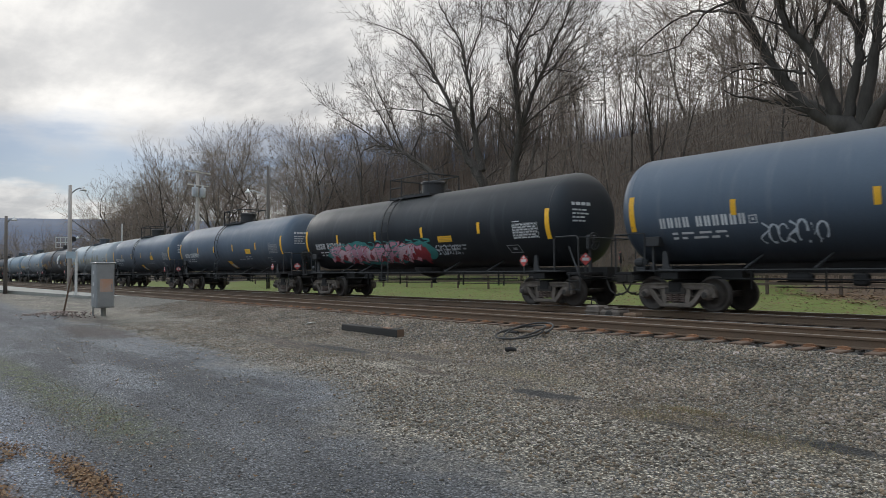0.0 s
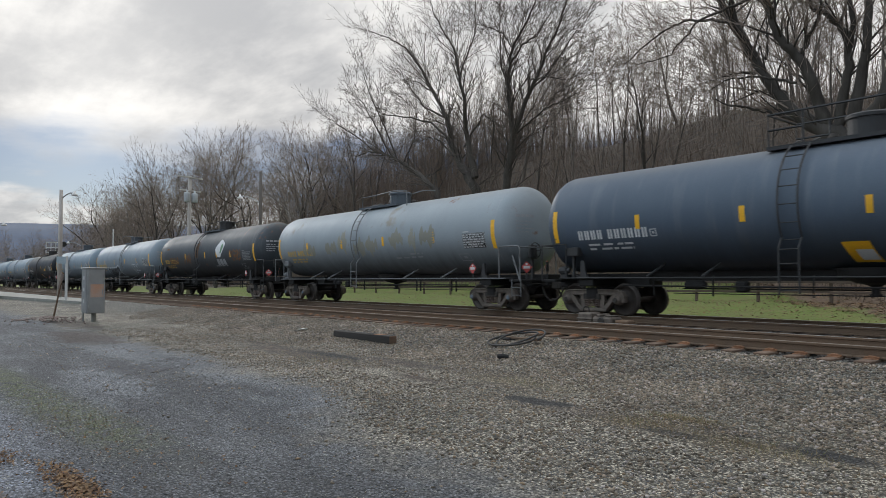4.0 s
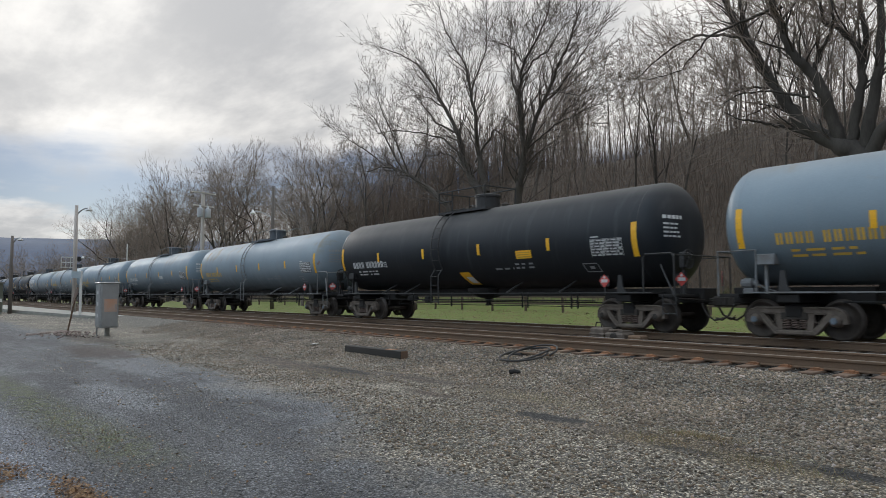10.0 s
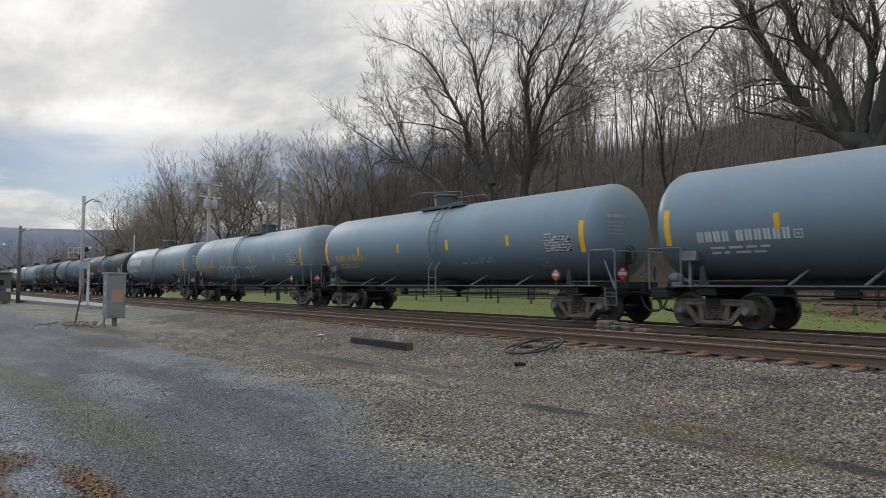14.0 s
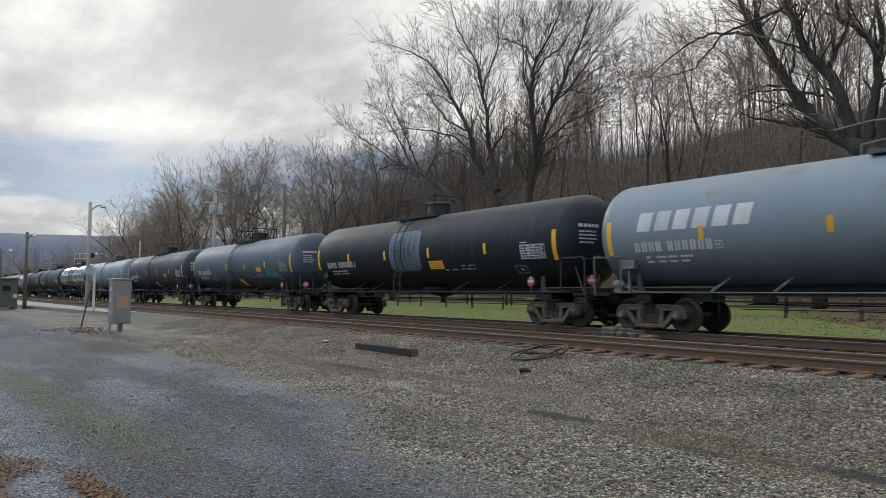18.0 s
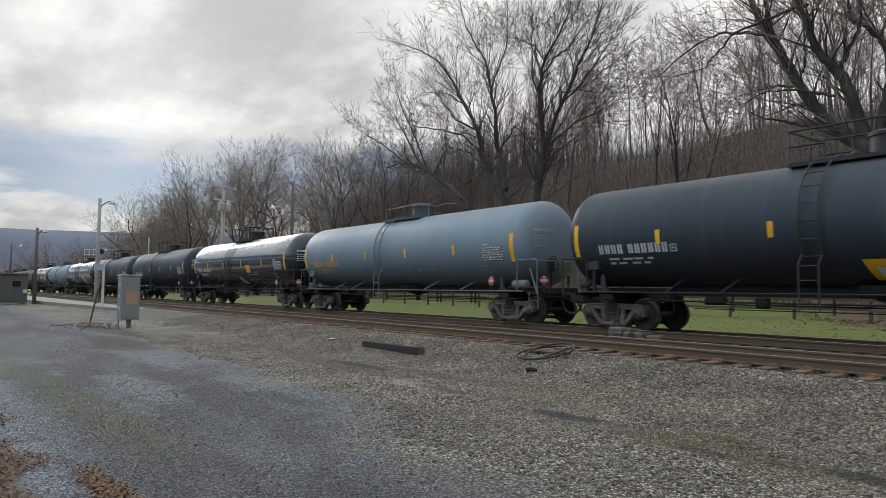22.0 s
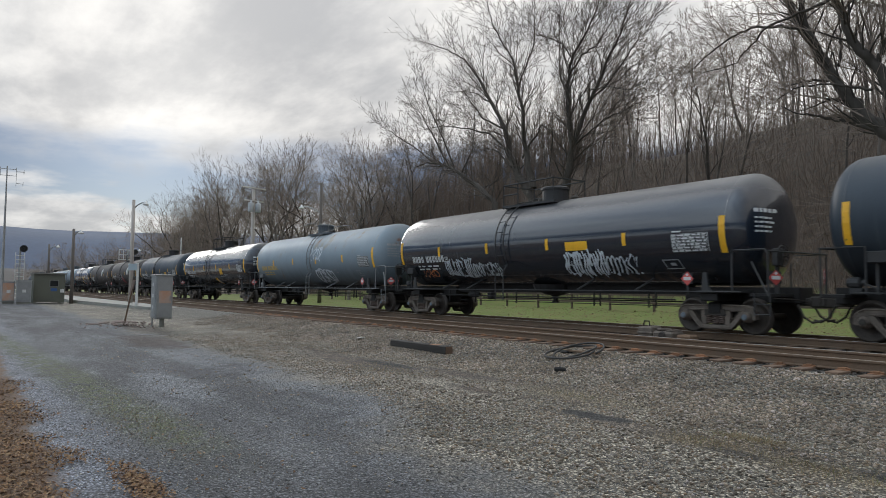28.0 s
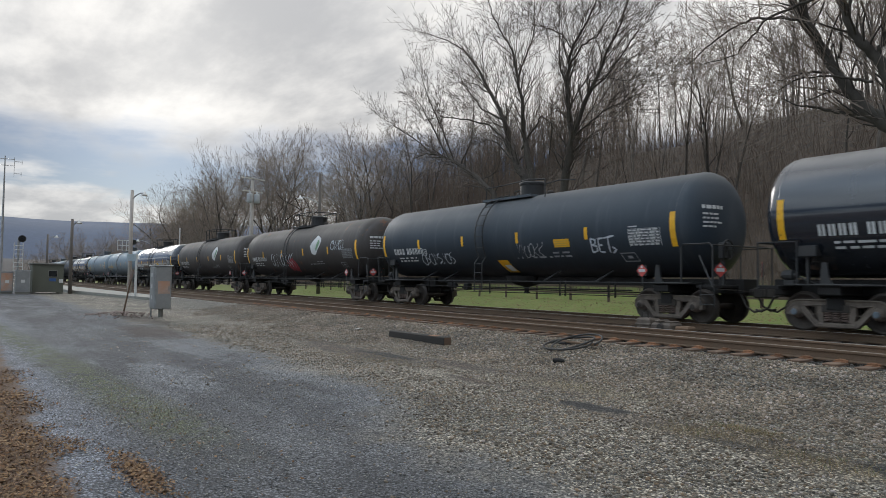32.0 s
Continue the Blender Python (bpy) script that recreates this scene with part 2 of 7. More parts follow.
plain("concrete", (0.255, 0.25, 0.225), (0.165, 0.165, 0.145), rough=0.9, scale=1.2, fine=40, bump=0.3)
plain("shed_green", (0.135, 0.142, 0.110), (0.105, 0.110, 0.088), rough=0.7, scale=1.0)
plain("roof_trim", (0.20, 0.20, 0.18), (0.14, 0.14, 0.13), rough=0.7)
plain("glass_dark", (0.012, 0.014, 0.016), (0.02, 0.022, 0.025), rough=0.12, bump=0.0)
plain("brick_rubble", (0.30, 0.215, 0.185), (0.20, 0.175, 0.158), rough=0.9, scale=4)
plain("signal_black", (0.014, 0.014, 0.015), (0.022, 0.022, 0.022), rough=0.5)
plain("cable_rubber", (0.030, 0.030, 0.030), (0.06, 0.055, 0.05), rough=0.75, scale=8)
plain("stone_white", (0.6, 0.59, 0.56), (0.45, 0.44, 0.42), rough=0.8, scale=5)
plain("sign_blue", (0.05, 0.13, 0.35), rough=0.5)
plain("bark", (0.105, 0.090, 0.076), (0.042, 0.036, 0.031), rough=0.95, scale=2.2, fine=18, bump=0.9, squash=(1, 1, 0.3))
plain("bark_dark", (0.080, 0.070, 0.060), (0.030, 0.026, 0.022), rough=0.95, scale=1.8, fine=14, bump=1.0, squash=(1, 1, 0.3))
plain("bark_grey", (0.20, 0.172, 0.148), (0.10, 0.086, 0.074), rough=0.95, scale=2.2, fine=18, bump=0.7, squash=(1, 1, 0.3))
plain("twig", (0.265, 0.212, 0.175), (0.165, 0.133, 0.110), rough=0.95, scale=1.0, fine=9, bump=0.2)
plain("brush_stem", (0.24, 0.180, 0.139), (0.095, 0.071, 0.056), rough=0.95, scale=0.35, fine=5, bump=0.2)
plain("dome_blue", (0.075, 0.095, 0.115), (0.05, 0.06, 0.07), rough=0.55)
plain("stain_ochre", (0.27, 0.255, 0.19), (0.24, 0.25, 0.23), rough=0.7, scale=4, contrast=1.5)
plain("twig_dark", (0.13, 0.108, 0.093), (0.08, 0.067, 0.058), rough=0.95, scale=1.0, fine=9, bump=0.2)
plain("spring_rust", (0.17, 0.12, 0.10), (0.09, 0.065, 0.055), rough=0.8)
plain("pole_pale", (0.50, 0.465, 0.42), (0.36, 0.33, 0.30), rough=0.85, scale=2, fine=30, bump=0.4, squash=(1, 1, 0.12))
plain("can_grey", (0.50, 0.53, 0.55), (0.40, 0.42, 0.44), rough=0.5)
plain("board_blue", (0.30, 0.42, 0.50), (0.40, 0.46, 0.50), rough=0.6)
# the ridge's distance haze is put into this blue-grey base colour
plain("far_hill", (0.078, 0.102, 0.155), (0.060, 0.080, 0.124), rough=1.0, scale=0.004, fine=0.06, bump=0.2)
plain("far_wood", (0.075, 0.066, 0.062), (0.050, 0.045, 0.043), rough=1.0, scale=0.05, fine=0.6, bump=0.2)


def loose(name, tones, rough=0.9, fine=60.0):
    """Many small loose pieces in one mesh: every island takes its own tone."""
    m, t, b = material(name)
    r = X(t, t.nodes.new("ShaderNodeNewGeometry").outputs["Random Per Island"])
    ramp = t.nodes.new("ShaderNodeValToRGB")
    ramp.color_ramp.interpolation = "CONSTANT"
    el = ramp.color_ramp.elements
    while len(el) < len(tones):
        el.new(0.5)
    for i, c in enumerate(tones):
        el[i].position, el[i].color = i / len(tones), (*c, 1)
    put(t, ramp.inputs[0], r)
    co = X(t, t.nodes.new("ShaderNodeTexCoord").outputs["Object"])
    g = noise_at(t, co, fine, 2.0)
    patch = noise_at(t, co, 0.75, 4.0, 0.6).ramp(0.30, 0.70)
    put(t, b.inputs["Base Color"], _scale(t, X(t, ramp.outputs[0]), (g * 0.7 + 0.65) * (patch * 0.55 + 0.70)))
    b.inputs["Roughness"].default_value = rough
    return m


loose("ballast_stone", [(0.172, 0.149, 0.113), (0.263, 0.217, 0.165), (0.122, 0.104, 0.083), (0.212, 0.164, 0.116), (0.323, 0.264, 0.201), (0.092, 0.075, 0.061), (0.204, 0.174, 0.134), (0.142, 0.106, 0.075), (0.245, 0.190, 0.139), (0.390, 0.330, 0.290)])
loose("gravel_stone", [(0.182, 0.149, 0.111), (0.117, 0.101, 0.080), (0.245, 0.199, 0.149), (0.090, 0.078, 0.061), (0.310, 0.250, 0.188), (0.154, 0.117, 0.085), (0.218, 0.156, 0.099), (0.200, 0.165, 0.126), (0.137, 0.110, 0.080), (0.348, 0.308, 0.283)])
loose("lot_stone", [(0.116, 0.119, 0.119), (0.152, 0.154, 0.152), (0.090, 0.090, 0.093), (0.179, 0.180, 0.177), (0.134, 0.132, 0.128), (0.224, 0.220, 0.206), (0.078, 0.079, 0.082), (0.336, 0.330, 0.299)])
loose("grimy_stone", [(0.055, 0.048, 0.043), (0.075, 0.066, 0.058), (0.04, 0.036, 0.034), (0.095, 0.082, 0.07)])
loose("fallen_leaf", [(0.150, 0.078, 0.034), (0.106, 0.056, 0.028), (0.187, 0.109, 0.050), (0.081, 0.044, 0.025), (0.137, 0.087, 0.047), (0.212, 0.137, 0.075)])
loose("grass_blade", [(0.137, 0.200, 0.036), (0.158, 0.208, 0.041), (0.126, 0.184, 0.032), (0.173, 0.200, 0.049), (0.194, 0.192, 0.064)])
loose("straw_blade", [(0.22, 0.165, 0.085), (0.16, 0.115, 0.06), (0.12, 0.13, 0.05), (0.26, 0.20, 0.11), (0.14, 0.09, 0.05)])


def ground_material():
    m, t, b = material("ground_cover")
    co = X(t, t.nodes.new("ShaderNodeTexCoord").outputs["Object"])
    x, y, z = axes_of(t, co)
    n1 = noise_at(t, co, 0.35, 5.0, 0.6)
    n2 = noise_at(t, co, 1.6, 5.0, 0.6)
    n3 = noise_at(t, co, 9.0, 4.0, 0.6)
    n4 = noise_at(t, co, 55.0, 3.0, 0.65)
    long = noise_at(t, _mul(t, co, (0.25, 1.0, 1.0)), 1.1, 5.0, 0.62)

    def pebbles(scale):
        """Tone of each pebble and the dark gap round it."""
        cell = t.nodes.new("ShaderNodeTexVoronoi")
        put(t, cell.inputs["Vector"], co)
        cell.inputs["Scale"].default_value = scale
        return axes_of(t, X(t, cell.outputs["Color"]))[0], X(t, cell.outputs["Distance"])

    def spot(px, py, rx, ry, ragged=1.0):
        d = ((x - px) * (x - px) / (rx * rx) + (y - py) * (y - py) / (ry * ry)).op("SQRT")
        return (d + (n2 - 0.5) * ragged * 1.6 + (n3 - 0.5) * ragged * 0.8).ramp(1.2, 0.5)

    tone_a, gap_a = pebbles(33.0)
    tone_b, gap_b = pebbles(42.0)
    # grey-tan gravel
    c = mix(t, n2.ramp(0.3, 0.7), (0.278, 0.250, 0.200), (0.205, 0.184, 0.148))
    c = mix(t, n1.ramp(0.42, 0.65) * 0.7, c, (0.135, 0.124, 0.106))
    c = mix(t, long.ramp(0.5, 0.64) * 0.5 * x.ramp(-12.0, -22.0), c, (0.10, 0.092, 0.075))
    # moss and thin weeds
    c = mix(t, (n1 * 0.5 + n3 * 0.5).ramp(0.5, 0.62) * 0.45, c, (0.095, 0.100, 0.060))
    # worn blue-grey lot
    edge_y = x.ramp(-5.8, -9.6) * 1.25 + 4.0 + (n1 - 0.5) * 1.8 + (n2 - 0.5) * 1.3 + (n3 - 0.5) * 0.7
    lot = (edge_y - y + (n4 - 0.5) * 0.5).ramp(-0.6, 0.8) * x.ramp(-1.0, -3.4)
    grey = mix(t, long.ramp(0.4, 0.62), (0.068, 0.072, 0.082), (0.118, 0.124, 0.136))
    pale = spot(-11.3, 4.6, 1.7, 0.55).max(spot(-12.0, 2.9, 2.4, 0.5)).max(spot(-16.5, 4.2, 3.0, 0.6)).max(spot(-7.6, 4.7, 1.0, 0.3)).max((n1 * 0.5 + long * 0.5).ramp(0.53, 0.64) * 0.6)
    fringe = (edge_y - y - 0.45).op("ABSOLUTE").ramp(0.75, 0.1) * x.ramp(-3.5, -5.5) * (n2 * 0.5 + n1 * 0.5).ramp(0.42, 0.56)
    pale = pale.max(fringe * 0.8)
    grey = mix(t, pale * 0.85, grey, (0.185, 0.196, 0.215))
    grey = mix(t, n2.ramp(0.55, 0.72) * 0.25, grey, (0.088, 0.092, 0.078))
    c = mix(t, lot * 0.95, c, grey)
    # brown dirt worn through along the edge of the ballast
    dirt = spot(-13.6, 7.2, 3.4, 0.62).max(spot(-10.6, 7.75, 1.5, 0.4)).max(spot(-8.8, 6.8, 0.7, 0.2)).max(spot(-21.5, 4.6, 3.2, 0.9)).max(spot(-16.0, 7.5, 1.5, 0.25)).max(spot(-5.0, 6.55, 2.0, 0.45) * 0.55).max(spot(-9.0, 8.2, 1.6, 0.3) * 0.5).max(spot(-3.6, 6.8, 0.5, 0.18)).max(spot(-28.0, 5.6, 4.5, 0.7))
    c = mix(t, dirt * 0.8, c, mix(t, n3, (0.045, 0.036, 0.031), (0.088, 0.064, 0.048)))
    # rust-brown fines washed out of the ballast
    c = mix(t, n2.ramp(0.48, 0.66) * y.ramp(5.8, 7.2) * 0.38, c, (0.125, 0.083, 0.058))
    # straw-coloured weeds and oil-dark stains
    weeds = spot(-4.4, 6.5, 0.7, 0.4).max(spot(-3.1, 6.35, 0.9, 0.35)).max(spot(-7.5, 7.7, 1.5, 0.5)).max(spot(-4.2, 7.0, 0.5, 0.2))
    c = mix(t, weeds * 0.35, c, mix(t, n4, (0.17, 0.12, 0.058), (0.10, 0.075, 0.04)))
    oil = spot(-6.1, 6.7, 0.75, 0.24, 0.9).max(spot(-3.95, 6.3, 0.4, 0.13, 1.0) * 0.7).max(spot(-2.5, 6.6, 0.5, 0.2, 0.9)).max(spot(-12.6, 7.42, 1.3, 0.2, 0.9))
    c = mix(t, oil * 0.95, c, (0.026, 0.026, 0.027))
    # pale blue-grey edge strip and weeds on the near side
    c = mix(t, y.ramp(1.7, 0.9) * x.ramp(-4.5, -6.5) * n2.ramp(0.3, 0.55) * 0.85, c, (0.20, 0.215, 0.25))
    c = mix(t, (y - x * 0.065 - 2.45).op("ABSOLUTE").ramp(0.6, 0.08) * x.ramp(-6.0, -8.0) * n3.ramp(0.36, 0.56) * 0.85, c, (0.095, 0.110, 0.050))
    # ballast under the tracks
    bal = (y + (n2 - 0.5) * 1.8 + (n1 - 0.5) * 2.0 + x.ramp(-9.0, -1.0) * 1.3).ramp(8.3, 9.9)
    c = mix(t, bal, c, mix(t, n3.ramp(0.3, 0.7), (0.175, 0.165, 0.140), (0.122, 0.114, 0.097)))
    c = mix(t, y.ramp(11.4, 12.2) * 0.85, c, (0.060, 0.052, 0.046))
    # grass, then leaf litter up the bank
    turf = (y + (n2 - 0.5) * 0.8).ramp(19.3, 19.9)
    green = mix(t, n2.ramp(0.35, 0.65), (0.120, 0.172, 0.030), (0.160, 0.172, 0.042))
    green = mix(t, (n3 * 0.6 + n1 * 0.4).ramp(0.47, 0.62) * 0.6, green, (0.155, 0.135, 0.058))
    c = mix(t, turf, c, green)
    far = (y + (n1 - 0.5) * 6.0 + (n2 - 0.5) * 2.0 + (x + 14.0).max(-3.0) * 0.9).ramp(29.8, 31.6)
    litter = mix(t, n3.ramp(0.35, 0.65), (0.19, 0.13, 0.085), (0.13, 0.09, 0.062))
    c = mix(t, far, c, litter)
    # fallen leaves by the camera
    pile = ((0.72 - y + (n2 - 0.5) * 0.55 + (n3 - 0.5) * 0.3).ramp(-0.08, 0.12) * x.ramp(-4.2, -5.4)).max(spot(-6.0, 1.22, 0.75, 0.13, 0.8) * 0.7)
    c = mix(t, pile, c, mix(t, n4.ramp(0.35, 0.65), (0.135, 0.080, 0.045), (0.045, 0.030, 0.021)))
    hill = y.ramp(31.5, 35.0)
    c = mix(t, hill, c, mix(t, (n2 * 0.5 + n3 * 0.5).ramp(0.38, 0.62), (0.118, 0.088, 0.064), (0.036, 0.029, 0.023)))
    stony = (1.0 - turf) * (1.0 - pile)
    fine = lot * 0.75
    tone = tone_a * (1.0 - fine) + tone_b * fine
    gap = gap_a.ramp(0.62, 0.30) * (1.0 - fine) + gap_b.ramp(0.62, 0.30) * fine
    v = ((tone * 1.75 + 0.33) * (gap * 0.95 + 0.30) - 1.0) * stony + 1.0
    put(t, b.inputs["Base Color"], _scale(t, c, v * (n4 * 0.5 + 0.75)))
    b.inputs["Roughness"].default_value = 0.93
    relief(t, b, gap * stony * 0.8 + n4 * 0.3 + n3 * 0.5, 0.9, 0.02)
    return m


ground_material()

# ---- geometry helpers ----
def mesh_of(name, verts, faces, smooth=False):
    me = bpy.data.meshes.new(name)
    me.from_pydata(verts, [], faces)
    if smooth:
        me.polygons.foreach_set("use_smooth", [True] * len(me.polygons))
    me.update()
    return me


class Shape:
    """Gathers verts and faces of one part."""
    def __init__(self):
        self.v, self.f = [], []

    def add(self, verts, faces, m=None):
        k = len(self.v)
        self.v += [tuple(m @ Vector(p)) if m else tuple(p) for p in verts]
        self.f += [tuple(i + k for i in f) for f in faces]
        return self

    def box(self, x0, x1, y0, y1, z0, z1, b=0.0, m=None):
        """A box with chamfered edges."""
        if b <= 0:
            vs = [(x, y, z) for z in (z0, z1) for y in (y0, y1) for x in (x0, x1)]
            return self.add(vs, [(0, 2, 3, 1), (4, 5, 7, 6), (0, 1, 5, 4), (2, 6, 7, 3), (0, 4, 6, 2), (1, 3, 7, 5)], m)
        lo, hi = (x0, y0, z0), (x1, y1, z1)
        vs, at = [], {}
        for sx in (0, 1):
            for sy in (0, 1):
                for sz in (0, 1):
                    for ax in range(3):
                        p = []
                        for k, s in enumerate((sx, sy, sz)):
                            edge = (lo[k], hi[k])[s]
                            p.append(edge if k == ax else edge + (b if s == 0 else -b))
                        at[sx, sy, sz, ax] = len(vs)
                        vs.append(p)
        fs = []
        for ax in range(3):
            u, w = [k for k in range(3) if k != ax]
            for s in (0, 1):
                q = []
                for a, c in ((0, 0), (1, 0), (1, 1), (0, 1)):
                    key = [0, 0, 0]
                    key[ax], key[u], key[w] = s, a, c
                    q.append(at[(*key, ax)])
                fs.append(tuple(q if (s == 1) == (ax != 1) else q[::-1]))
            for a in (0, 1):
                for c in (0, 1):
                    k0, k1 = [0, 0, 0], [0, 0, 0]
                    k0[u] = k1[u] = a
                    k0[w] = k1[w] = c
                    k1[ax] = 1
                    q = [at[(*k0, u)], at[(*k1, u)], at[(*k1, w)], at[(*k0, w)]]
                    fs.append(tuple(q))
        for sx in (0, 1):
            for sy in (0, 1):
                for sz in (0, 1):
                    fs.append(tuple(at[sx, sy, sz, ax] for ax in range(3)))
        return self.add(vs, fs, m)

    def tube(self, pts, radii, sides=8, cap=True):
        """A round bar along a line of points."""
        pts = [Vector(p) for p in pts]
        if not isinstance(radii, (list, tuple)):
            radii = [radii] * len(pts)
        k, vs, fs = len(self.v), [], []
        side = None
        for i, p in enumerate(pts):
            d = (pts[min(i + 1, len(pts) - 1)] - pts[max(i - 1, 0)]).normalized()
            if side is None:
                side = d.orthogonal().normalized()
            side = (side - d * side.dot(d)).normalized()
            up = d.cross(side)
            for j in range(sides):
                a = 2 * math.pi * j / sides
                vs.append(p + (side * math.cos(a) + up * math.sin(a)) * radii[i])
        for i in range(len(pts) - 1):
            for j in range(sides):
                a, b = i * sides + j, i * sides + (j + 1) % sides
                fs.append((a, b, b + sides, a + sides))
        if cap:
            fs.append(tuple(range(sides))[::-1])
            fs.append(tuple((len(pts) - 1) * sides + j for j in range(sides)))
        return self.add(vs, fs)

    def lathe(self, prof, sides=24, axis="z", m=None):
        """Spins (radius, height) pairs round an axis."""
        vs, fs = [], []
        for r, h in prof:
            for j in range(sides):
                a = 2 * math.pi * j / sides
                c, s = r * math.cos(a), r * math.sin(a)
                vs.append((c, s, h) if axis == "z" else (h, c, s) if axis == "x" else (s, h, c))
        for i in range(len(prof) - 1):
            for j in range(sides):
                a, b = i * sides + j, i * sides + (j + 1) % sides
                fs.append((a, b, b + sides, a + sides))
        if prof[0][0] > 1e-4:
            fs.append(tuple(range(sides))[::-1])
        if prof[-1][0] > 1e-4:
            fs.append(tuple((len(prof) - 1) * sides + j for j in range(sides)))
        return self.add(vs, fs, m)

    def plate(self, outline, y0, y1):
        """An outline in x, z given thickness along y."""
        n = len(outline)
        vs = [(x, y0, z) for x, z in outline] + [(x, y1, z) for x, z in outline]
        fs = [tuple(range(n)), tuple(range(n, 2 * n))[::-1]]
        fs += [(i, i + n, (i + 1) % n + n, (i + 1) % n) for i in range(n)]
        return self.add(vs, fs)

    def mesh(self, name, smooth=False):
        return mesh_of(name, self.v, self.f, smooth)




def part(name, shape, mat, parent=None, label="", at=None, smooth=False):
    """One mesh object under a thing; shape is a Shape or a mesh that is shared. The material sits on the object."""
    me = shape if isinstance(shape, bpy.types.Mesh) else shape.mesh(name, smooth)
    if not me.materials:
        me.materials.append(MATS[mat])
    ob = new(name, me)
    if me.materials[0] != MATS[mat]:
        ob.material_slots[0].link = "OBJECT"
        ob.material_slots[0].material = MATS[mat]
    if parent:
        ob.parent = parent
    if at is not None:
        ob.matrix_basis = at if isinstance(at, Matrix) else Matrix.Translation(at)
    if label:
        ob["label"] = label
    return ob


def thing(name, label, category, m=None, group="", kind=""):
    ob = new(name)
    ob.empty_display_size = 0.3
    if m is not None:
        ob.matrix_basis = m
    return tagged(ob, label, category, group, kind)

# ---- the lie of the land ----
def step(a, b, v):
    k = np.clip((v - a) / (b - a), 0, 1)
    return k * k * (3 - 2 * k)


def height(x, y):
    """Height of the ground, for numbers or arrays."""
    x, y = np.asarray(x, float), np.asarray(y, float)
    z = -0.5 + 0.0 * x
    z = z + 0.27 * step(8.0, 11.4, y)
    z = z - 0.17 * step(18.9, 20.4, y)
    z = z + 0.42 * step(20.5, 30.0, y)
    # the wooded hillside, lower and further off to the west
    rise = 6.0 + 9.5 * step(-125, -50, x) + 2.0 * step(-25, 20, x)
    start = 29.5 + 14 * step(-60, -130, x)
    k = np.clip((y - start) / 30.0, 0, 1)
    z = z + rise * (0.35 * k + 0.65 * k * k * (3 - 2 * k)) + 5.0 * step(32, 130, y - start)
    # gentle ups and downs
    z = z + 0.02 * np.sin(x * 0.9 + 1.3 * np.sin(y * 0.7)) * np.sin(y * 1.1 + 0.6) * (1 - step(9.5, 11, y) * (1 - step(20, 22, y)))
    z = z + 0.5 * np.sin(x * 0.21 + y * 0.13) * step(33, 45, y)
    return z


def grid(name, xs, ys, mat):
    X_, Y_ = np.meshgrid(xs, ys)
    Z_ = height(X_, Y_)
    nx, ny = len(xs), len(ys)
    v = np.stack([X_.ravel(), Y_.ravel(), Z_.ravel()], 1).tolist()
    f = [(j * nx + i, j * nx + i + 1, (j + 1) * nx + i + 1, (j + 1) * nx + i) for j in range(ny - 1) for i in range(nx - 1)]
    me = mesh_of(name, v, f, True)
    me.materials.append(MATS[mat])
    return new(name, me)


def spread(*runs):
    out = []
    for a, b, n in runs:
        out += list(np.linspace(a, b, n, endpoint=False))
    return np.array(out + [runs[-1][1]])


ground = grid("ground", spread((-4500, -600, 12), (-600, -140, 24), (-140, -40, 60), (-40, 12, 120), (12, 80, 40), (80, 1500, 12), (1500, 4500, 5)),
              spread((-4500, -300, 8), (-300, -20, 20), (-20, 0, 20), (0, 12, 60), (12, 22, 40), (22, 36, 40), (36, 80, 50), (80, 300, 20), (300, 4500, 10)), "ground_cover")
tagged(ground, "grey gravel lot, grass strip and leaf-strewn wooded bank", "ground", kind="structure")


def ridge(name, label, d0, d1, a0, a1, low, high, seed, mat):
    """A long far ridge, a real slope with an uneven crest; a0..a1 are turns to the left of +y."""
    rng = random.Random(seed)
    n, v, f = 90, [], []
    ph = [rng.uniform(0, 6) for _ in range(5)]
    for i in range(n + 1):
        k = i / n
        a = radians(a0 + (a1 - a0) * k)
        crest = low + (high - low) * (0.5 + 0.5 * math.sin(ph[0] + k * 5)) + sum(math.sin(ph[j] + k * 9 * 2 ** j) * (high - low) * 0.18 / 2 ** j for j in range(1, 5))
        for d, z in ((d0, -6), ((d0 + d1) / 2, crest * 0.62), (d1, crest), (d1 * 1.25, crest * 0.7)):
            v.append((-math.sin(a) * d, math.cos(a) * d, z))
    for i in range(n):
        for j in range(3):
            p = i * 4 + j
            f.append((p, p + 1, p + 5, p + 4))
    ob = part(name, mesh_of(name, v, f, True), mat)
    return tagged(ob, label, "hill", kind="structure")


ridge("backdrop", "long wooded mountain ridge, its colour painted haze-blue", 1900, 3000, 125, 55, 216, 242, 4, "far_hill")
ridge("backdrop", "low dark line of far bare woods", 420, 620, 122, 80, 9, 20, 7, "far_wood")


# ---- tracks: rails with foot, web and head, ties, plates and spikes ----
RAIL = [(-0.07, -0.18), (0.07, -0.18), (0.07, -0.168), (0.012, -0.15), (0.009, -0.05), (0.035, -0.04), (0.037, -0.008), (0.026, 0.0), (-0.026, 0.0), (-0.037, -0.008), (-0.035, -0.04), (-0.009, -0.05), (-0.012, -0.15), (-0.07, -0.168)]


def rail_between(x0, x1):
    v = [(x0, a, z) for a, z in RAIL] + [(x1, a, z) for a, z in RAIL]
    n = len(RAIL)
    f = [(i, i + n, (i + 1) % n + n, (i + 1) % n) for i in range(n)] + [tuple(range(n)), tuple(range(n, 2 * n))[::-1]]
    return v, f


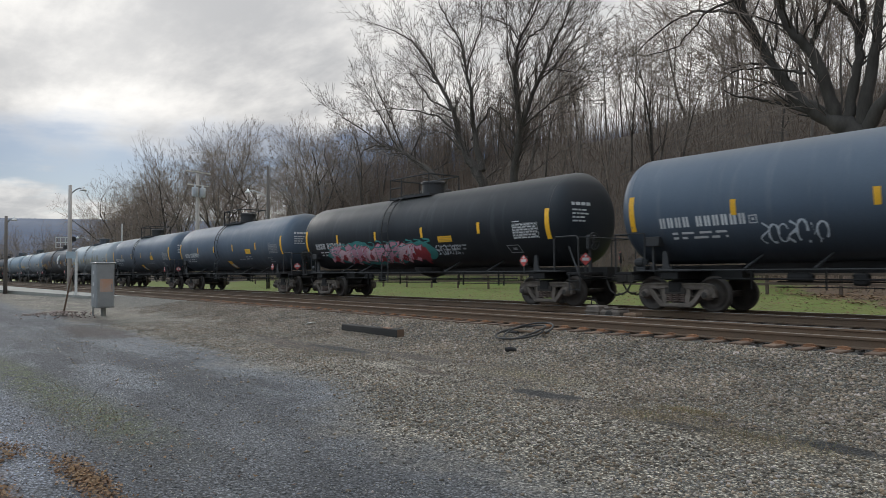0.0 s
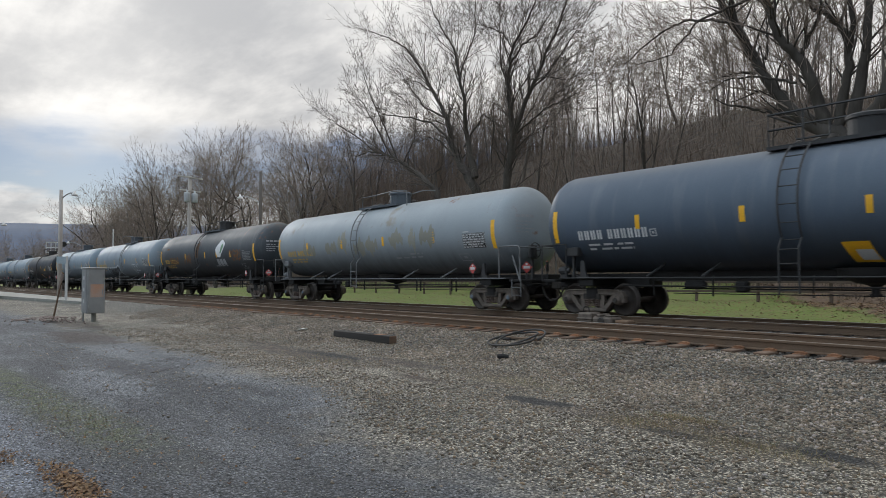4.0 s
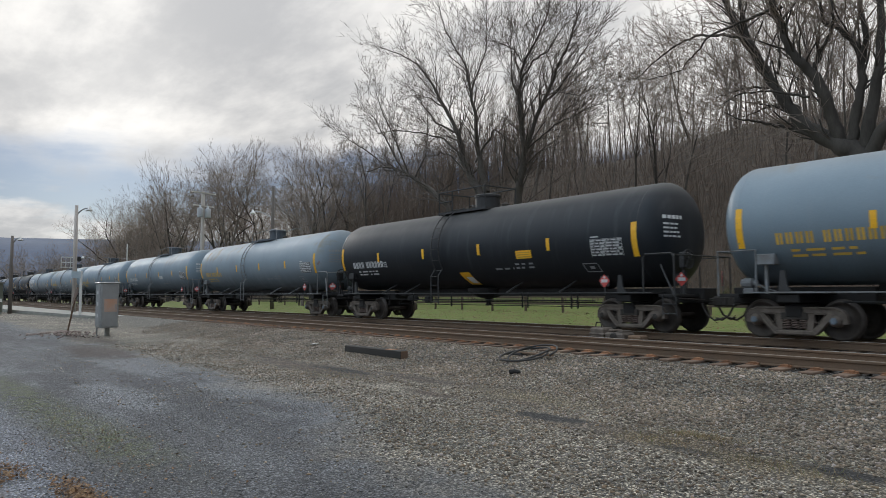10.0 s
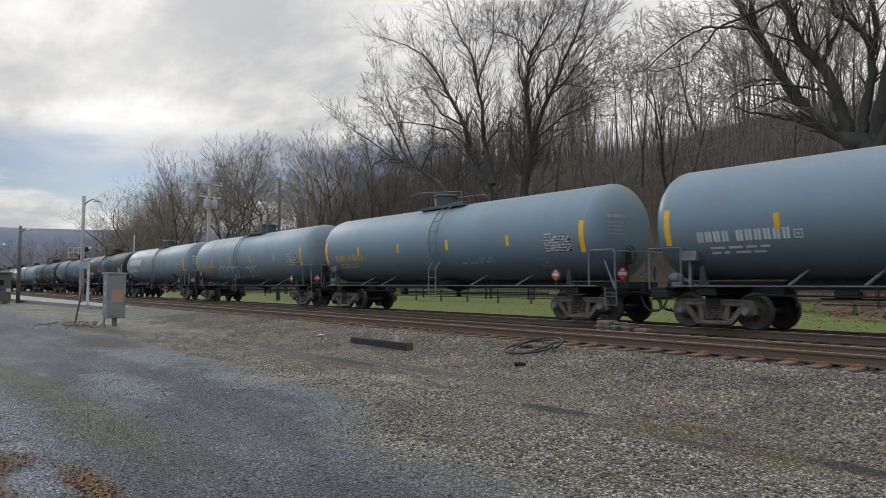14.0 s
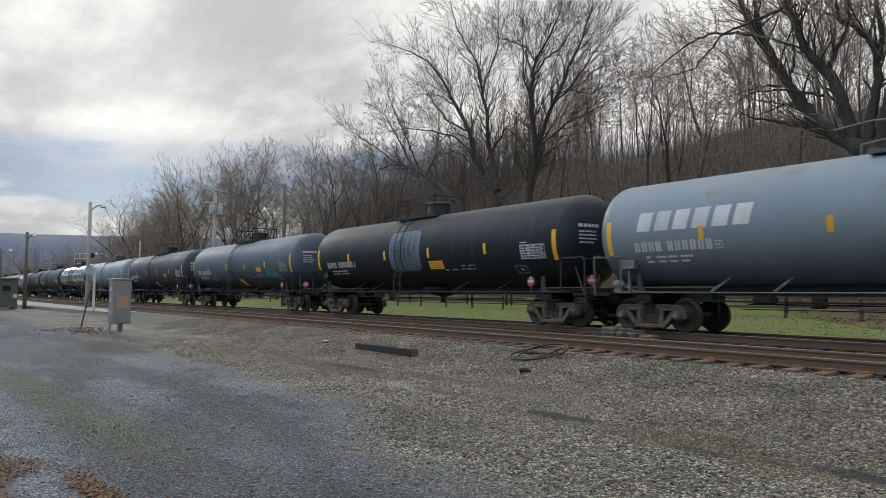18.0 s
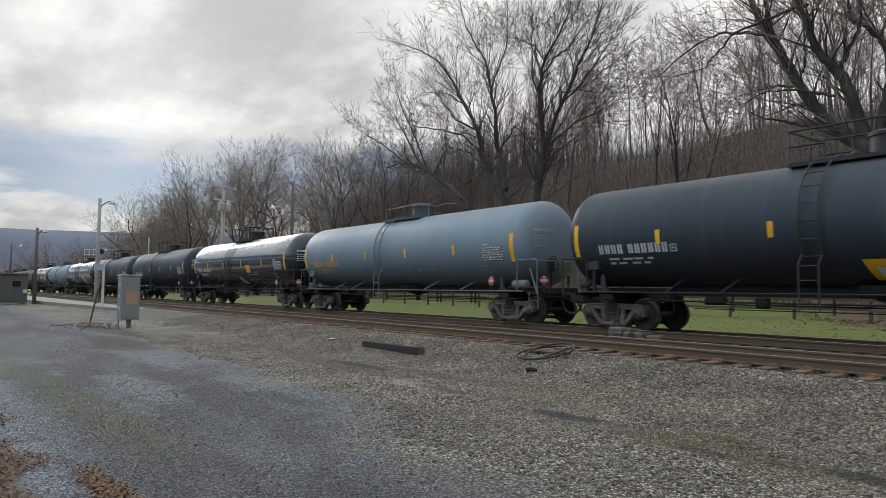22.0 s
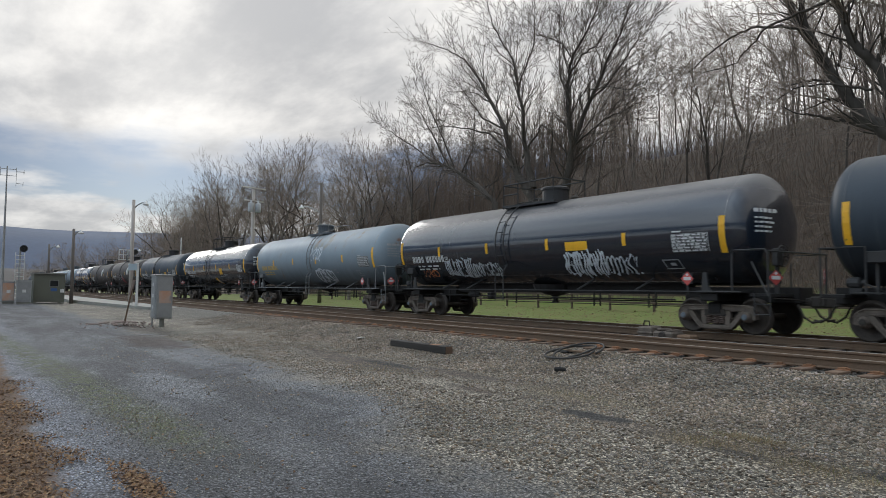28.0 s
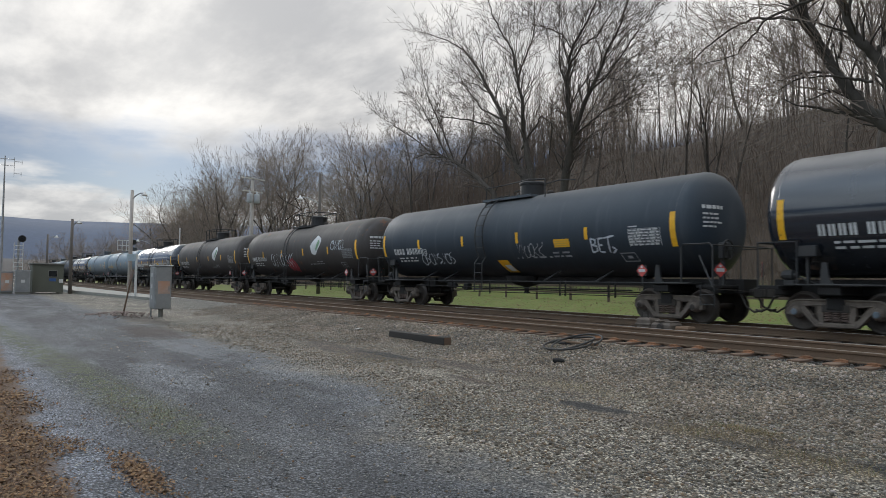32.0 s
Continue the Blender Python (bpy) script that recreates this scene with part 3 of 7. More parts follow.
def lay_track(yc, label, ties_from, ties_to, seed):
    rng = random.Random(seed)
    tr = thing("railway_track", label, "track", pose(0, yc, 0), group="tracks", kind="structure")
    for s in (-1, 1):
        v, f = rail_between(-900, 260)
        r = part("rail", mesh_of("rail", v, f), "rail_rust", tr, "rusty steel rail", at=(0, s * 0.755, 0))
        # the near track is little used: dull heads, but for the stretch past the switch
        dull = -900 if yc > 15 else 260 if s < 0 else -11.6
        for a, b, mat, words in ((-900, dull, "rail_worn", "dull worn running surface"), (dull, 260, "rail_head", "polished running surface")):
            if b > a:
                part("rail_head", Shape().box(a, b, -0.025, 0.025, 0.0005, 0.004), mat, r, words)
    tie = Shape().box(-0.115, 0.115, -1.30, 1.30, -0.37, -0.187, 0.012).mesh("tie")
    plate = Shape().box(-0.105, 0.105, -0.20, 0.20, -0.1875, -0.176, 0.003).box(-0.105, 0.105, -0.125, -0.085, -0.178, -0.150, 0.006).box(-0.105, 0.105, 0.085, 0.125, -0.178, -0.150, 0.006)
    for sx in (-0.06, 0.06):
        for sy in (-0.088, 0.088):
            plate.box(sx - 0.012, sx + 0.012, sy - 0.02, sy + 0.02, -0.178, -0.158)
    for sy in (-1, 1):
        plate.box(-0.05, 0.05, min(sy * 0.06, sy * 0.15), max(sy * 0.06, sy * 0.15), -0.178, -0.138, 0.006)
    plate = plate.mesh("tie_plate")
    x, k = ties_from, 0
    rest, rest_p = Shape(), Shape()
    while x < ties_to:
        j = rng.uniform(-0.03, 0.03)
        if -62 < x < 1:
            t = part("tie", tie, "tie_wood", tr, at=pose(x + j, rng.uniform(-0.09, 0.09), rng.uniform(-0.012, 0.006), 0, 0, rng.uniform(-1.6, 1.6)))
            if x > -34 and yc < 15:
                for s in (-1, 1):
                    part("tie_plate", plate, "plate_rust", t, at=(0, s * 0.755, 0))
        else:
            rest.box(x + j - 0.115, x + j + 0.115, -1.3, 1.3, -0.37, -0.187)
        x += 0.53
    tagged(part("far_ties", rest, "tie_wood", tr), "weathered timber ties further down the line", kind="stuff")
    return tr


lay_track(TRACK_NEAR, "empty near railway track with rust-brown rails on wooden ties", -190, 60, 3)
lay_track(TRACK_FAR, "railway track carrying the tank train", -190, 60, 5)

# ---- tank cars ----
R, ZC, HALF, HEAD = 1.50, 2.76, 7.90, 0.60
TX = -0.25  # the shell sits a little back on its bogies
SHARED = {}


def shared(key, make):
    if key not in SHARED:
        SHARED[key] = make()
    return SHARED[key]


def on_tank(x, z, off=0.006):
    """A place on the shell's near flank at a height z."""
    a = math.asin(max(-0.999, min(0.999, (z - ZC) / R)))
    return (x, -(R + off) * math.cos(a), ZC + (R + off) * math.sin(a))


def decal(sh, x0, x1, z0, z1, off=0.006, lean=0.0, n=4):
    """A painted field that hugs the shell."""
    k = len(sh.v)
    for i in range(n + 1):
        z = z0 + (z1 - z0) * i / n
        d = lean * (z - z0)
        sh.v += [on_tank(x0 + d, z, off), on_tank(x1 + d, z, off)]
    sh.f += [(k + 2 * i, k + 2 * i + 1, k + 2 * i + 3, k + 2 * i + 2) for i in range(n)]
    return sh


def filled(poly, off=0.008, n=12, m=5):
    """A painted outline of (x, z) corners, filled in fine strips over the shell; it may not fold back in x."""
    s = Shape()
    xs = [p[0] for p in poly]
    a, b = min(xs), max(xs)
    for i in range(n + 1):
        x = a + (b - a) * min(max(i / n, 0.004), 0.996)
        cut = []
        for (x0, z0), (x1, z1) in zip(poly, poly[1:] + poly[:1]):
            if (x0 - x) * (x1 - x) <= 0 and x0 != x1:
                cut.append(z0 + (z1 - z0) * (x - x0) / (x1 - x0))
        lo, hi = min(cut), max(cut)
        s.v += [on_tank(x, lo + (hi - lo) * j / m, off) for j in range(m + 1)]
    for i in range(n):
        for j in range(m):
            p = i * (m + 1) + j
            s.f.append((p, p + m + 1, p + m + 2, p + 1))
    return s


def stroke(sh, pts, w, off=0.008):
    """A sprayed line that hugs the shell; pts are (x, z)."""
    k, n = len(sh.v), len(pts)
    for i, (x, z) in enumerate(pts):
        a, b = pts[max(i - 1, 0)], pts[min(i + 1, n - 1)]
        dx, dz = b[0] - a[0], b[1] - a[1]
        q = math.hypot(dx, dz) or 1.0
        ww = w * (0.75 + 0.25 * math.sin(i * 1.7 + x * 3))
        sh.v += [on_tank(x - dz / q * ww, z + dx / q * ww, off), on_tank(x + dz / q * ww, z - dx / q * ww, off)]
    sh.f += [(k + 2 * i, k + 2 * i + 1, k + 2 * i + 3, k + 2 * i + 2) for i in range(n - 1)]


def tank_mesh():
    prof = [(0.001, -HALF - HEAD)]
    for i in range(1, 9):
        a = i / 8 * math.pi / 2
        prof.append((R * math.sin(a) ** 0.66, -HALF - HEAD * math.cos(a)))
    xs = [-HALF + 2 * HALF * i / 8 for i in range(1, 8)]
    prof += [(R, x) for x in xs]
    for i in range(0, 8):
        a = i / 8 * math.pi / 2
        prof.append((R * math.cos(a) ** 0.66, HALF + HEAD * math.sin(a)))
    prof.append((0.001, HALF + HEAD))
    s = Shape().lathe(prof, 56, "x", Matrix.Translation((0, 0, ZC)))
    me = s.mesh("tank", True)
    return me


def side_frame_mesh():
    """A cast truss: top chord bowed over the axle boxes, tension arms, spring pocket, raised lips."""
    s = Shape()
    w = 0.075
    top = [(-1.13, 0.40), (-1.12, 0.58), (-1.03, 0.70), (-0.88, 0.755), (-0.5, 0.765), (0.5, 0.765), (0.88, 0.755), (1.03, 0.70), (1.12, 0.58), (1.13, 0.40), (1.03, 0.38), (0.96, 0.55), (0.80, 0.61), (-0.80, 0.61), (-0.96, 0.55), (-1.03, 0.38)]
    s.plate(top, -w, w)
    for k in (-1, 1):
        # the slanting tension arm, the spring column and the axle-box lobe
        s.plate([(k * p, q) for p, q in ((0.34, 0.12), (0.45, 0.12), (0.58, 0.24), (0.88, 0.60), (0.73, 0.63), (0.52, 0.36), (0.38, 0.25))], -w, w)
        s.plate([(k * p, q) for p, q in ((0.27, 0.22), (0.39, 0.24), (0.42, 0.40), (0.41, 0.64), (0.29, 0.64))], -w * 0.9, w * 0.9)
        s.plate([(k * p, q) for p, q in ((0.74, 0.62), (0.74, 0.42), (0.80, 0.33), (0.98, 0.33), (1.05, 0.42), (1.05, 0.62))], -w * 0.7, w * 0.7)
        s.tube([(k * p, -w, q) for p, q in ((0.44, 0.14), (0.57, 0.26), (0.86, 0.60))], 0.022, 5)
        s.tube([(k * p, -w, q) for p, q in ((0.43, 0.60), (0.44, 0.42), (0.53, 0.40), (0.70, 0.60), (0.43, 0.60))], 0.014, 5)
        s.lathe([(0.001, -0.17), (0.085, -0.17), (0.115, -0.13), (0.14, -0.06), (0.15, 0.06)], 14, "y", Matrix.Translation((k * 0.889, -0.02, 0.457)))
        for j in range(3):
            b = 2 * math.pi * j / 3 + 0.4
            s.lathe([(0.02, -0.185), (0.02, -0.16)], 6, "y", Matrix.Translation((k * 0.889 + 0.055 * math.cos(b), -0.02, 0.457 + 0.055 * math.sin(b))))
    s.tube([(p, -w, q) for p, q in ((-1.11, 0.56), (-1.02, 0.68), (-0.87, 0.735), (0.87, 0.735), (1.02, 0.68), (1.11, 0.56))], 0.024, 5)
    s.tube([(p, -w, q) for p, q in ((-0.78, 0.625), (0.78, 0.625))], 0.018, 5)
    s.box(-0.44, 0.44, -w - 0.02, w + 0.02, 0.11, 0.23, 0.03)
    return s.mesh("side_frame")


def spring_mesh():
    pts = []
    for i in range(33):
        a = i / 32 * 2 * math.pi * 4
        pts.append((0.078 * math.cos(a), 0.078 * math.sin(a), 0.25 + 0.22 * i / 32))
    return Shape().tube(pts, 0.018, 5).mesh("spring")


def wheelset_meshes():
    wheel = Shape()
    for s in (-1, 1):
        prof = [(0.001, -0.02), (0.13, -0.05), (0.16, -0.03), (0.22, 0.0), (0.37, 0.01), (0.395, -0.04), (0.452, -0.04), (0.457, 0.06), (0.485, 0.07), (0.48, 0.095), (0.40, 0.095), (0.37, 0.05), (0.22, 0.04), (0.14, 0.07), (0.001, 0.07)]
        wheel.lathe([(r, -s * y if s > 0 else y) for r, y in prof], 32, "y", Matrix.Translation((0, s * 0.755, 0)))
    wheel.lathe([(0.085, -0.7), (0.075, 0.0), (0.085, 0.7)], 12, "y")
    rim = Shape()
    for s in (-1, 1):
        for a, b in ((0.415, 0.45),):
            y = s * 0.755 + s * 0.041
            n, v, f = 32, [], []
            for j in range(n):
                q = 2 * math.pi * j / n
                v += [(a * math.cos(q), y, a * math.sin(q)), (b * math.cos(q), y, b * math.sin(q))]
                f.append((2 * j, 2 * j + 1, (2 * j + 3) % (2 * n), (2 * j + 2) % (2 * n)))
            rim.add(v, f)
    return wheel.mesh("wheelset", True), rim.mesh("rim_face")


WHEELS = []


def bogie(car, x, caps):
    b = new("bogie")
    b.parent, b.matrix_basis = car, Matrix.Translation((x, 0, 0))
    b["label"] = "cast steel two-axle bogie"
    sf, sp = shared("sf", side_frame_mesh), shared("sp", spring_mesh)
    wm, rim = shared("wm", wheelset_meshes)
    for s in (-1, 1):
        part("side_frame", sf, "cast_steel", b, at=pose(0, s * 1.02, 0, 0, 0, 0 if s < 0 else 180))
        for x in (-0.19, 0.0, 0.19):
            part("spring", sp, "spring_rust", b, at=(x, s * 1.04, 0))
        for x_ in (-0.889, 0.889):
            part("bearing_cap", shared("cap", lambda: Shape().lathe([(0.001, -0.195), (0.055, -0.193), (0.075, -0.18), (0.078, -0.15)], 12, "y").mesh("bearing_cap")), caps, b, at=pose(x_, s * 1.04, 0.457, 0, 0, 0 if s < 0 else 180))
        part("spring_seat", shared("seat", lambda: Shape().box(-0.30, 0.30, -0.11, 0.11, 0.47, 0.64, 0.015).mesh("spring_seat")), "running_gear", b, at=(0, s * 1.02, 0))
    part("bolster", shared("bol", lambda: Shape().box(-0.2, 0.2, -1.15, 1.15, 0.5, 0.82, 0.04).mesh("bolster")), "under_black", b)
    for a in (-0.889, 0.889):
        w = part("wheelset", wm, "wheel_steel", b)
        w.matrix_parent_inverse = Matrix.Translation((a, 0, 0.457))
        WHEELS.append(w)
        sh = shared("shoe", lambda: Shape().box(-0.04, 0.04, -0.05, 0.05, -0.17, 0.17, 0.01).mesh("brake_shoe"))
        for s in (-1, 1):
            part("brake_shoe", sh, "running_gear", b, at=(a * 0.42, s * 0.755, 0.45))
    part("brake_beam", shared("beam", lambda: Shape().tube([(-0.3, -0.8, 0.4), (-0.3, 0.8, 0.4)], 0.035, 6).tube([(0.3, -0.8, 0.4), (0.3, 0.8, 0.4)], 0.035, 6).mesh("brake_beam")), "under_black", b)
    return b


def ladder_meshes():
    x0, x1 = -1.16, -0.72
    stiles = []
    for x in (x0, x1):
        pts = [(x, -1.62, 0.72), (x, -1.62, 1.2)]
        for i in range(0, 13):
            a = radians(-38 + 118 * i / 12)
            pts.append((x, -(R + 0.13) * math.cos(a), ZC + (R + 0.13) * math.sin(a)))
        pts[2] = (x, -1.62, 1.75)
        stiles.append(Shape().tube(pts, 0.024, 6).mesh("stile"))
    rungs = []
    for z in (0.80, 1.1, 1.4, 1.72):
        rungs.append(Shape().tube([(x0, -1.62, z), (x1, -1.62, z)], 0.014, 5).mesh("rung"))
    for i in range(7):
        a = radians(-30 + 88 * i / 6)
        y, z = -(R + 0.13) * math.cos(a), ZC + (R + 0.13) * math.sin(a)
        rungs.append(Shape().tube([(x0, y, z), (x1, y, z)], 0.014, 5).mesh("rung"))
    return stiles, rungs


def platform_mesh():
    s = Shape()
    zt = ZC + R
    o = [(-1.75, -0.80), (1.0, -0.80), (1.0, 0.80), (-1.75, 0.80)]
    i = [(-1.55, -0.52), (0.92, -0.52), (0.92, 0.52), (-1.55, 0.52)]
    v = [(x, y, z) for z in (zt - 0.12, zt - 0.03) for ring in (o, i) for x, y in ring]
    f = []
    for k in range(4):
        n = (k + 1) % 4
        f += [(k, n, n + 4, k + 4), (k + 8, k + 12, n + 12, n + 8), (k, k + 8, n + 8, n), (k + 4, n + 4, n + 12, k + 12)]
    s.add(v, f)
    return s.mesh("top_platform")


def cage_mesh():
    zt, out = ZC + R, []
    for y in (-0.78, 0.78):
        out.append([(-1.7, y, zt - 0.15), (-1.7, y, zt + 0.74), (0.95, y, zt + 0.74), (0.95, y, zt - 0.15)])
        out.append([(-1.7, y, zt + 0.36), (-0.9, y, zt + 0.36)])
        out.append([(-0.9, y, zt - 0.15), (-0.9, y, zt + 0.74)])
    out.append([(-1.7, -0.78, zt + 0.74), (-1.7, 0.78, zt + 0.74)])
    out.append([(0.95, -0.78, zt + 0.74), (0.95, 0.78, zt + 0.74)])
    return [Shape().tube(p, 0.028, 5).mesh("top_rail") for p in out]


def hoop_mesh():
    zt = ZC + R
    a = [(-1.6, -0.75, zt - 0.2), (-1.6, -0.72, zt + 0.42), (-0.8, -0.6, zt + 0.46), (0.9, -0.75, zt + 0.5), (1.7, -0.75, zt + 0.42)]
    b = [(-1.6, 0.75, zt - 0.2), (-1.6, 0.72, zt + 0.42), (0.9, 0.75, zt + 0.62), (1.7, 0.75, zt + 0.55)]
    c = [(1.7, -0.75, zt + 0.42), (1.72, -0.76, zt - 0.2)]
    return [Shape().tube(p, 0.024, 5).mesh("top_rail") for p in (a, b, c)]


def dome_meshes():
    zt = ZC + R
    d = Shape().lathe([(0.46, -0.12), (0.46, 0.42), (0.50, 0.42), (0.50, 0.49), (0.45, 0.53), (0.001, 0.55)], 24, "z", Matrix.Translation((0.25, 0, zt)))
    v = []
    for x, r, h in ((-0.55, 0.12, 0.22), (-0.95, 0.09, 0.16), (1.15, 0.14, 0.14)):
        v.append(Shape().lathe([(r, -0.08), (r, h * 0.6), (r * 0.6, h), (0.001, h + 0.02)], 12, "z", Matrix.Translation((x, 0.05, zt))).mesh("valve"))
    return d.mesh("dome"), v


def side_rail_mesh():
    return Shape().box(-8.0, 8.0, -1.46, -1.36, 1.075, 1.11, 0.01).mesh("side_rail")


def underframe_meshes():
    out = []
    for k in (-1, 1):
        out.append(("stub_sill", Shape().box(min(k * 5.6, k * 8.9), max(k * 5.6, k * 8.9), -0.33, 0.33, 0.82, 1.22, 0.02)))
        out.append(("body_bolster", Shape().box(k * 7.05 - 0.25, k * 7.05 + 0.25, -1.38, 1.38, 0.86, 1.06, 0.02)))
        out.append(("end_platform", Shape().box(min(k * 8.2, k * 8.75), max(k * 8.2, k * 8.75), -1.4, 1.4, 0.98, 1.06, 0.01)))
    out.append(("bottom_pad", Shape().box(-5.6, 5.6, -0.16, 0.16, 1.0, 1.28)))
    return [(n, s.mesh(n)) for n, s in out]


def pipe_mesh():
    s = Shape()
    s.tube([(-6.0, -1.05, 0.88), (-3.2, -1.05, 0.86), (5.8, -1.05, 0.86)], 0.022, 6)
    s.tube([(-4.5, -0.9, 0.68), (6.0, -0.9, 0.68)], 0.013, 5)
    for x in (-5.0, -3.3, -0.9, 2.8, 3.05, 4.9, 5.15):
        s.box(x - 0.014, x + 0.014, -1.08, -1.03, 0.62, 1.14)
    s.box(-5.3, 5.4, 0.9, 0.94, 0.75, 0.79)
    return s.mesh("brake_pipe")


def outlet_mesh():
    s = Shape()
    s.lathe([(0.80, 1.30), (0.74, 1.12), (0.40, 0.96), (0.16, 0.90), (0.09, 0.86), (0.09, 0.70), (0.13, 0.70), (0.13, 0.64), (0.001, 0.64)], 16, "z")
    return s.mesh("bottom_outlet")


def cylinder_mesh():
    s = Shape()
    s.lathe([(0.001, -0.3), (0.12, -0.28), (0.12, 0.2), (0.07, 0.28), (0.001, 0.29)], 14, "x", Matrix.Translation((-4.1, -0.45, 0.9)))
    return s.mesh("brake_cylinder"), Shape().box(-2.85, -2.55, -0.85, -0.6, 0.72, 1.0, 0.04).mesh("brake_valve"), Shape().lathe([(0.001, -0.36), (0.12, -0.33), (0.15, -0.26), (0.15, 0.26), (0.12, 0.33), (0.001, 0.36)], 16, "x", Matrix.Translation((7.62, -1.12, 1.33))).mesh("air_reservoir")


def brake_gear_meshes():
    box = Shape().box(-7.78, -7.32, -1.40, -1.12, 1.74, 2.0, 0.02).box(-7.60, -7.54, -1.30, -1.22, 1.06, 1.76)
    valve = Shape().lathe([(0.001, -0.20), (0.10, -0.18), (0.13, -0.10), (0.13, 0.08), (0.07, 0.12), (0.07, 0.2), (0.001, 0.21)], 12, "x", Matrix.Translation((-8.1, -1.05, 1.32)))
    valve.box(-8.22, -7.95, -1.15, -0.9, 1.06, 1.2, 0.02).tube([(-7.9, -1.05, 1.3), (-7.7, -1.1, 1.2), (-7.4, -1.2, 1.12)], 0.02, 5)
    return box.mesh("control_box"), valve.mesh("brake_valve")


def strut_mesh():
    return Shape().tube([(0, -1.41, 1.11), (0.17, on_tank(0, 1.47)[1] - 0.0, 1.47)], [0.035, 0.025], 5).mesh("strut")


def saddle_mesh():
    s = Shape()
    s.plate([(-0.10, 1.06), (0.22, 1.06), (0.10, 1.26), (0.06, 1.6), (-0.05, 1.6)], -1.40, -1.34)
    s.box(-0.2, 0.75, -1.44, -0.3, 1.06, 1.12, 0.01)
    return s.mesh("saddle")


def end_rail_mesh():
    s = Shape()
    s.tube([(7.75, -1.42, 1.1), (7.75, -1.42, 2.05), (7.82, -1.42, 2.14), (8.62, -1.42, 2.14), (8.7, -1.42, 2.05), (8.7, -1.42, 1.0)], 0.026, 6)
    s.tube([(8.7, -1.42, 2.1), (8.72, 1.42, 2.1)], 0.022, 6)
    s.tube([(8.7, 1.42, 1.0), (8.7, 1.42, 2.1), (7.75, 1.42, 2.1), (7.75, 1.42, 1.1)], 0.024, 6)
    s.tube([(8.7, -1.42, 1.0), (8.15, -1.2, 1.85)], 0.024, 5)
    for z in (0.55, 0.8):
        s.tube([(8.35, -1.44, z), (8.75, -1.44, z)], 0.014, 5)
    for x in (8.35, 8.75):
        s.tube([(x, -1.44, 0.5), (x, -1.44, 1.08)], 0.018, 5)
    return s.mesh("end_handrail")


def coupler_mesh():
    s = Shape()
    s.box(8.6, 9.05, -0.09, 0.09, 0.76, 0.95, 0.02)
    s.box(9.0, 9.30, -0.16, 0.10, 0.72, 1.0, 0.04)
    s.box(9.18, 9.40, 0.02, 0.14, 0.74, 0.98, 0.03)
    s.tube([(8.75, -1.35, 0.95), (8.85, -0.6, 0.92), (9.05, -0.12, 0.86)], 0.016, 5)
    s.tube([(8.85, 0.35, 0.78), (9.0, 0.36, 0.5), (9.2, 0.34, 0.38), (9.38, 0.3, 0.42)], 0.03, 6)
    s.tube([(8.8, -0.35, 0.8), (8.95, -0.36, 0.5), (9.15, -0.34, 0.36), (9.38, -0.3, 0.42)], 0.03, 6)
    return s.mesh("coupler")


def brake_wheel_mesh():
    s = Shape()
    n = 20
    s.tube([(8.62, -0.6 + 0.26 * math.cos(2 * math.pi * i / n), 2.0 + 0.26 * math.sin(2 * math.pi * i / n)) for i in range(n + 1)], 0.018, 5, cap=False)
    for i in range(3):
        a = math.pi * i / 3
        s.tube([(8.62, -0.6 - 0.26 * math.cos(a), 2.0 - 0.26 * math.sin(a)), (8.62, -0.6 + 0.26 * math.cos(a), 2.0 + 0.26 * math.sin(a))], 0.012, 5)
    s.box(8.42, 8.58, -0.75, -0.45, 1.75, 2.2, 0.03).box(8.44, 8.52, -0.64, -0.56, 1.0, 1.8)
    return s.mesh("brake_wheel")


def placard_meshes():
    s = Shape()
    d = 0.19
    s.plate([(0, -d), (d, 0), (0, d), (-d, 0)], -0.008, 0.0)
    w = Shape()
    w.plate([(-0.11, -0.045), (0.11, -0.045), (0.11, 0.045), (-0.11, 0.045)], -0.012, -0.0085)
    w.plate([(0, 0.06), (0.045, 0.1), (0, 0.15), (-0.045, 0.1)], -0.012, -0.0085)
    h = Shape().box(-0.15, 0.15, 0.0, 0.02, -0.15, 0.15).box(-0.03, 0.03, 0.0, 0.02, -0.4, 0.16)
    return s.mesh("placard"), w.mesh("placard_mark"), h.mesh("placard_holder")


def lettering(x, z, h, n, rng, gap_at=4):
    """A stencilled mark as plain upright blocks of its size."""
    out = []
    for i in range(n):
        s = Shape()
        out.append(s)
        if i == gap_at:
            x += h * 0.55
        decal(s, x, x + h * 0.24, z, z + h, n=1)
        decal(s, x + h * 0.36, x + h * 0.6, z, z + h, n=1)
        x += h * 0.86
    return out


def small_print(x, z, rows, width, rng, h=0.055, lead=0.12):
    s = Shape()
    for r in range(rows):
        k = 0.0
        while k < width:
            w = rng.uniform(0.12, 0.4)
            decal(s, x + k, x + min(k + w, width), z - r * lead - h, z - r * lead, n=1)
            k += w + rng.uniform(0.05, 0.2)
    return s


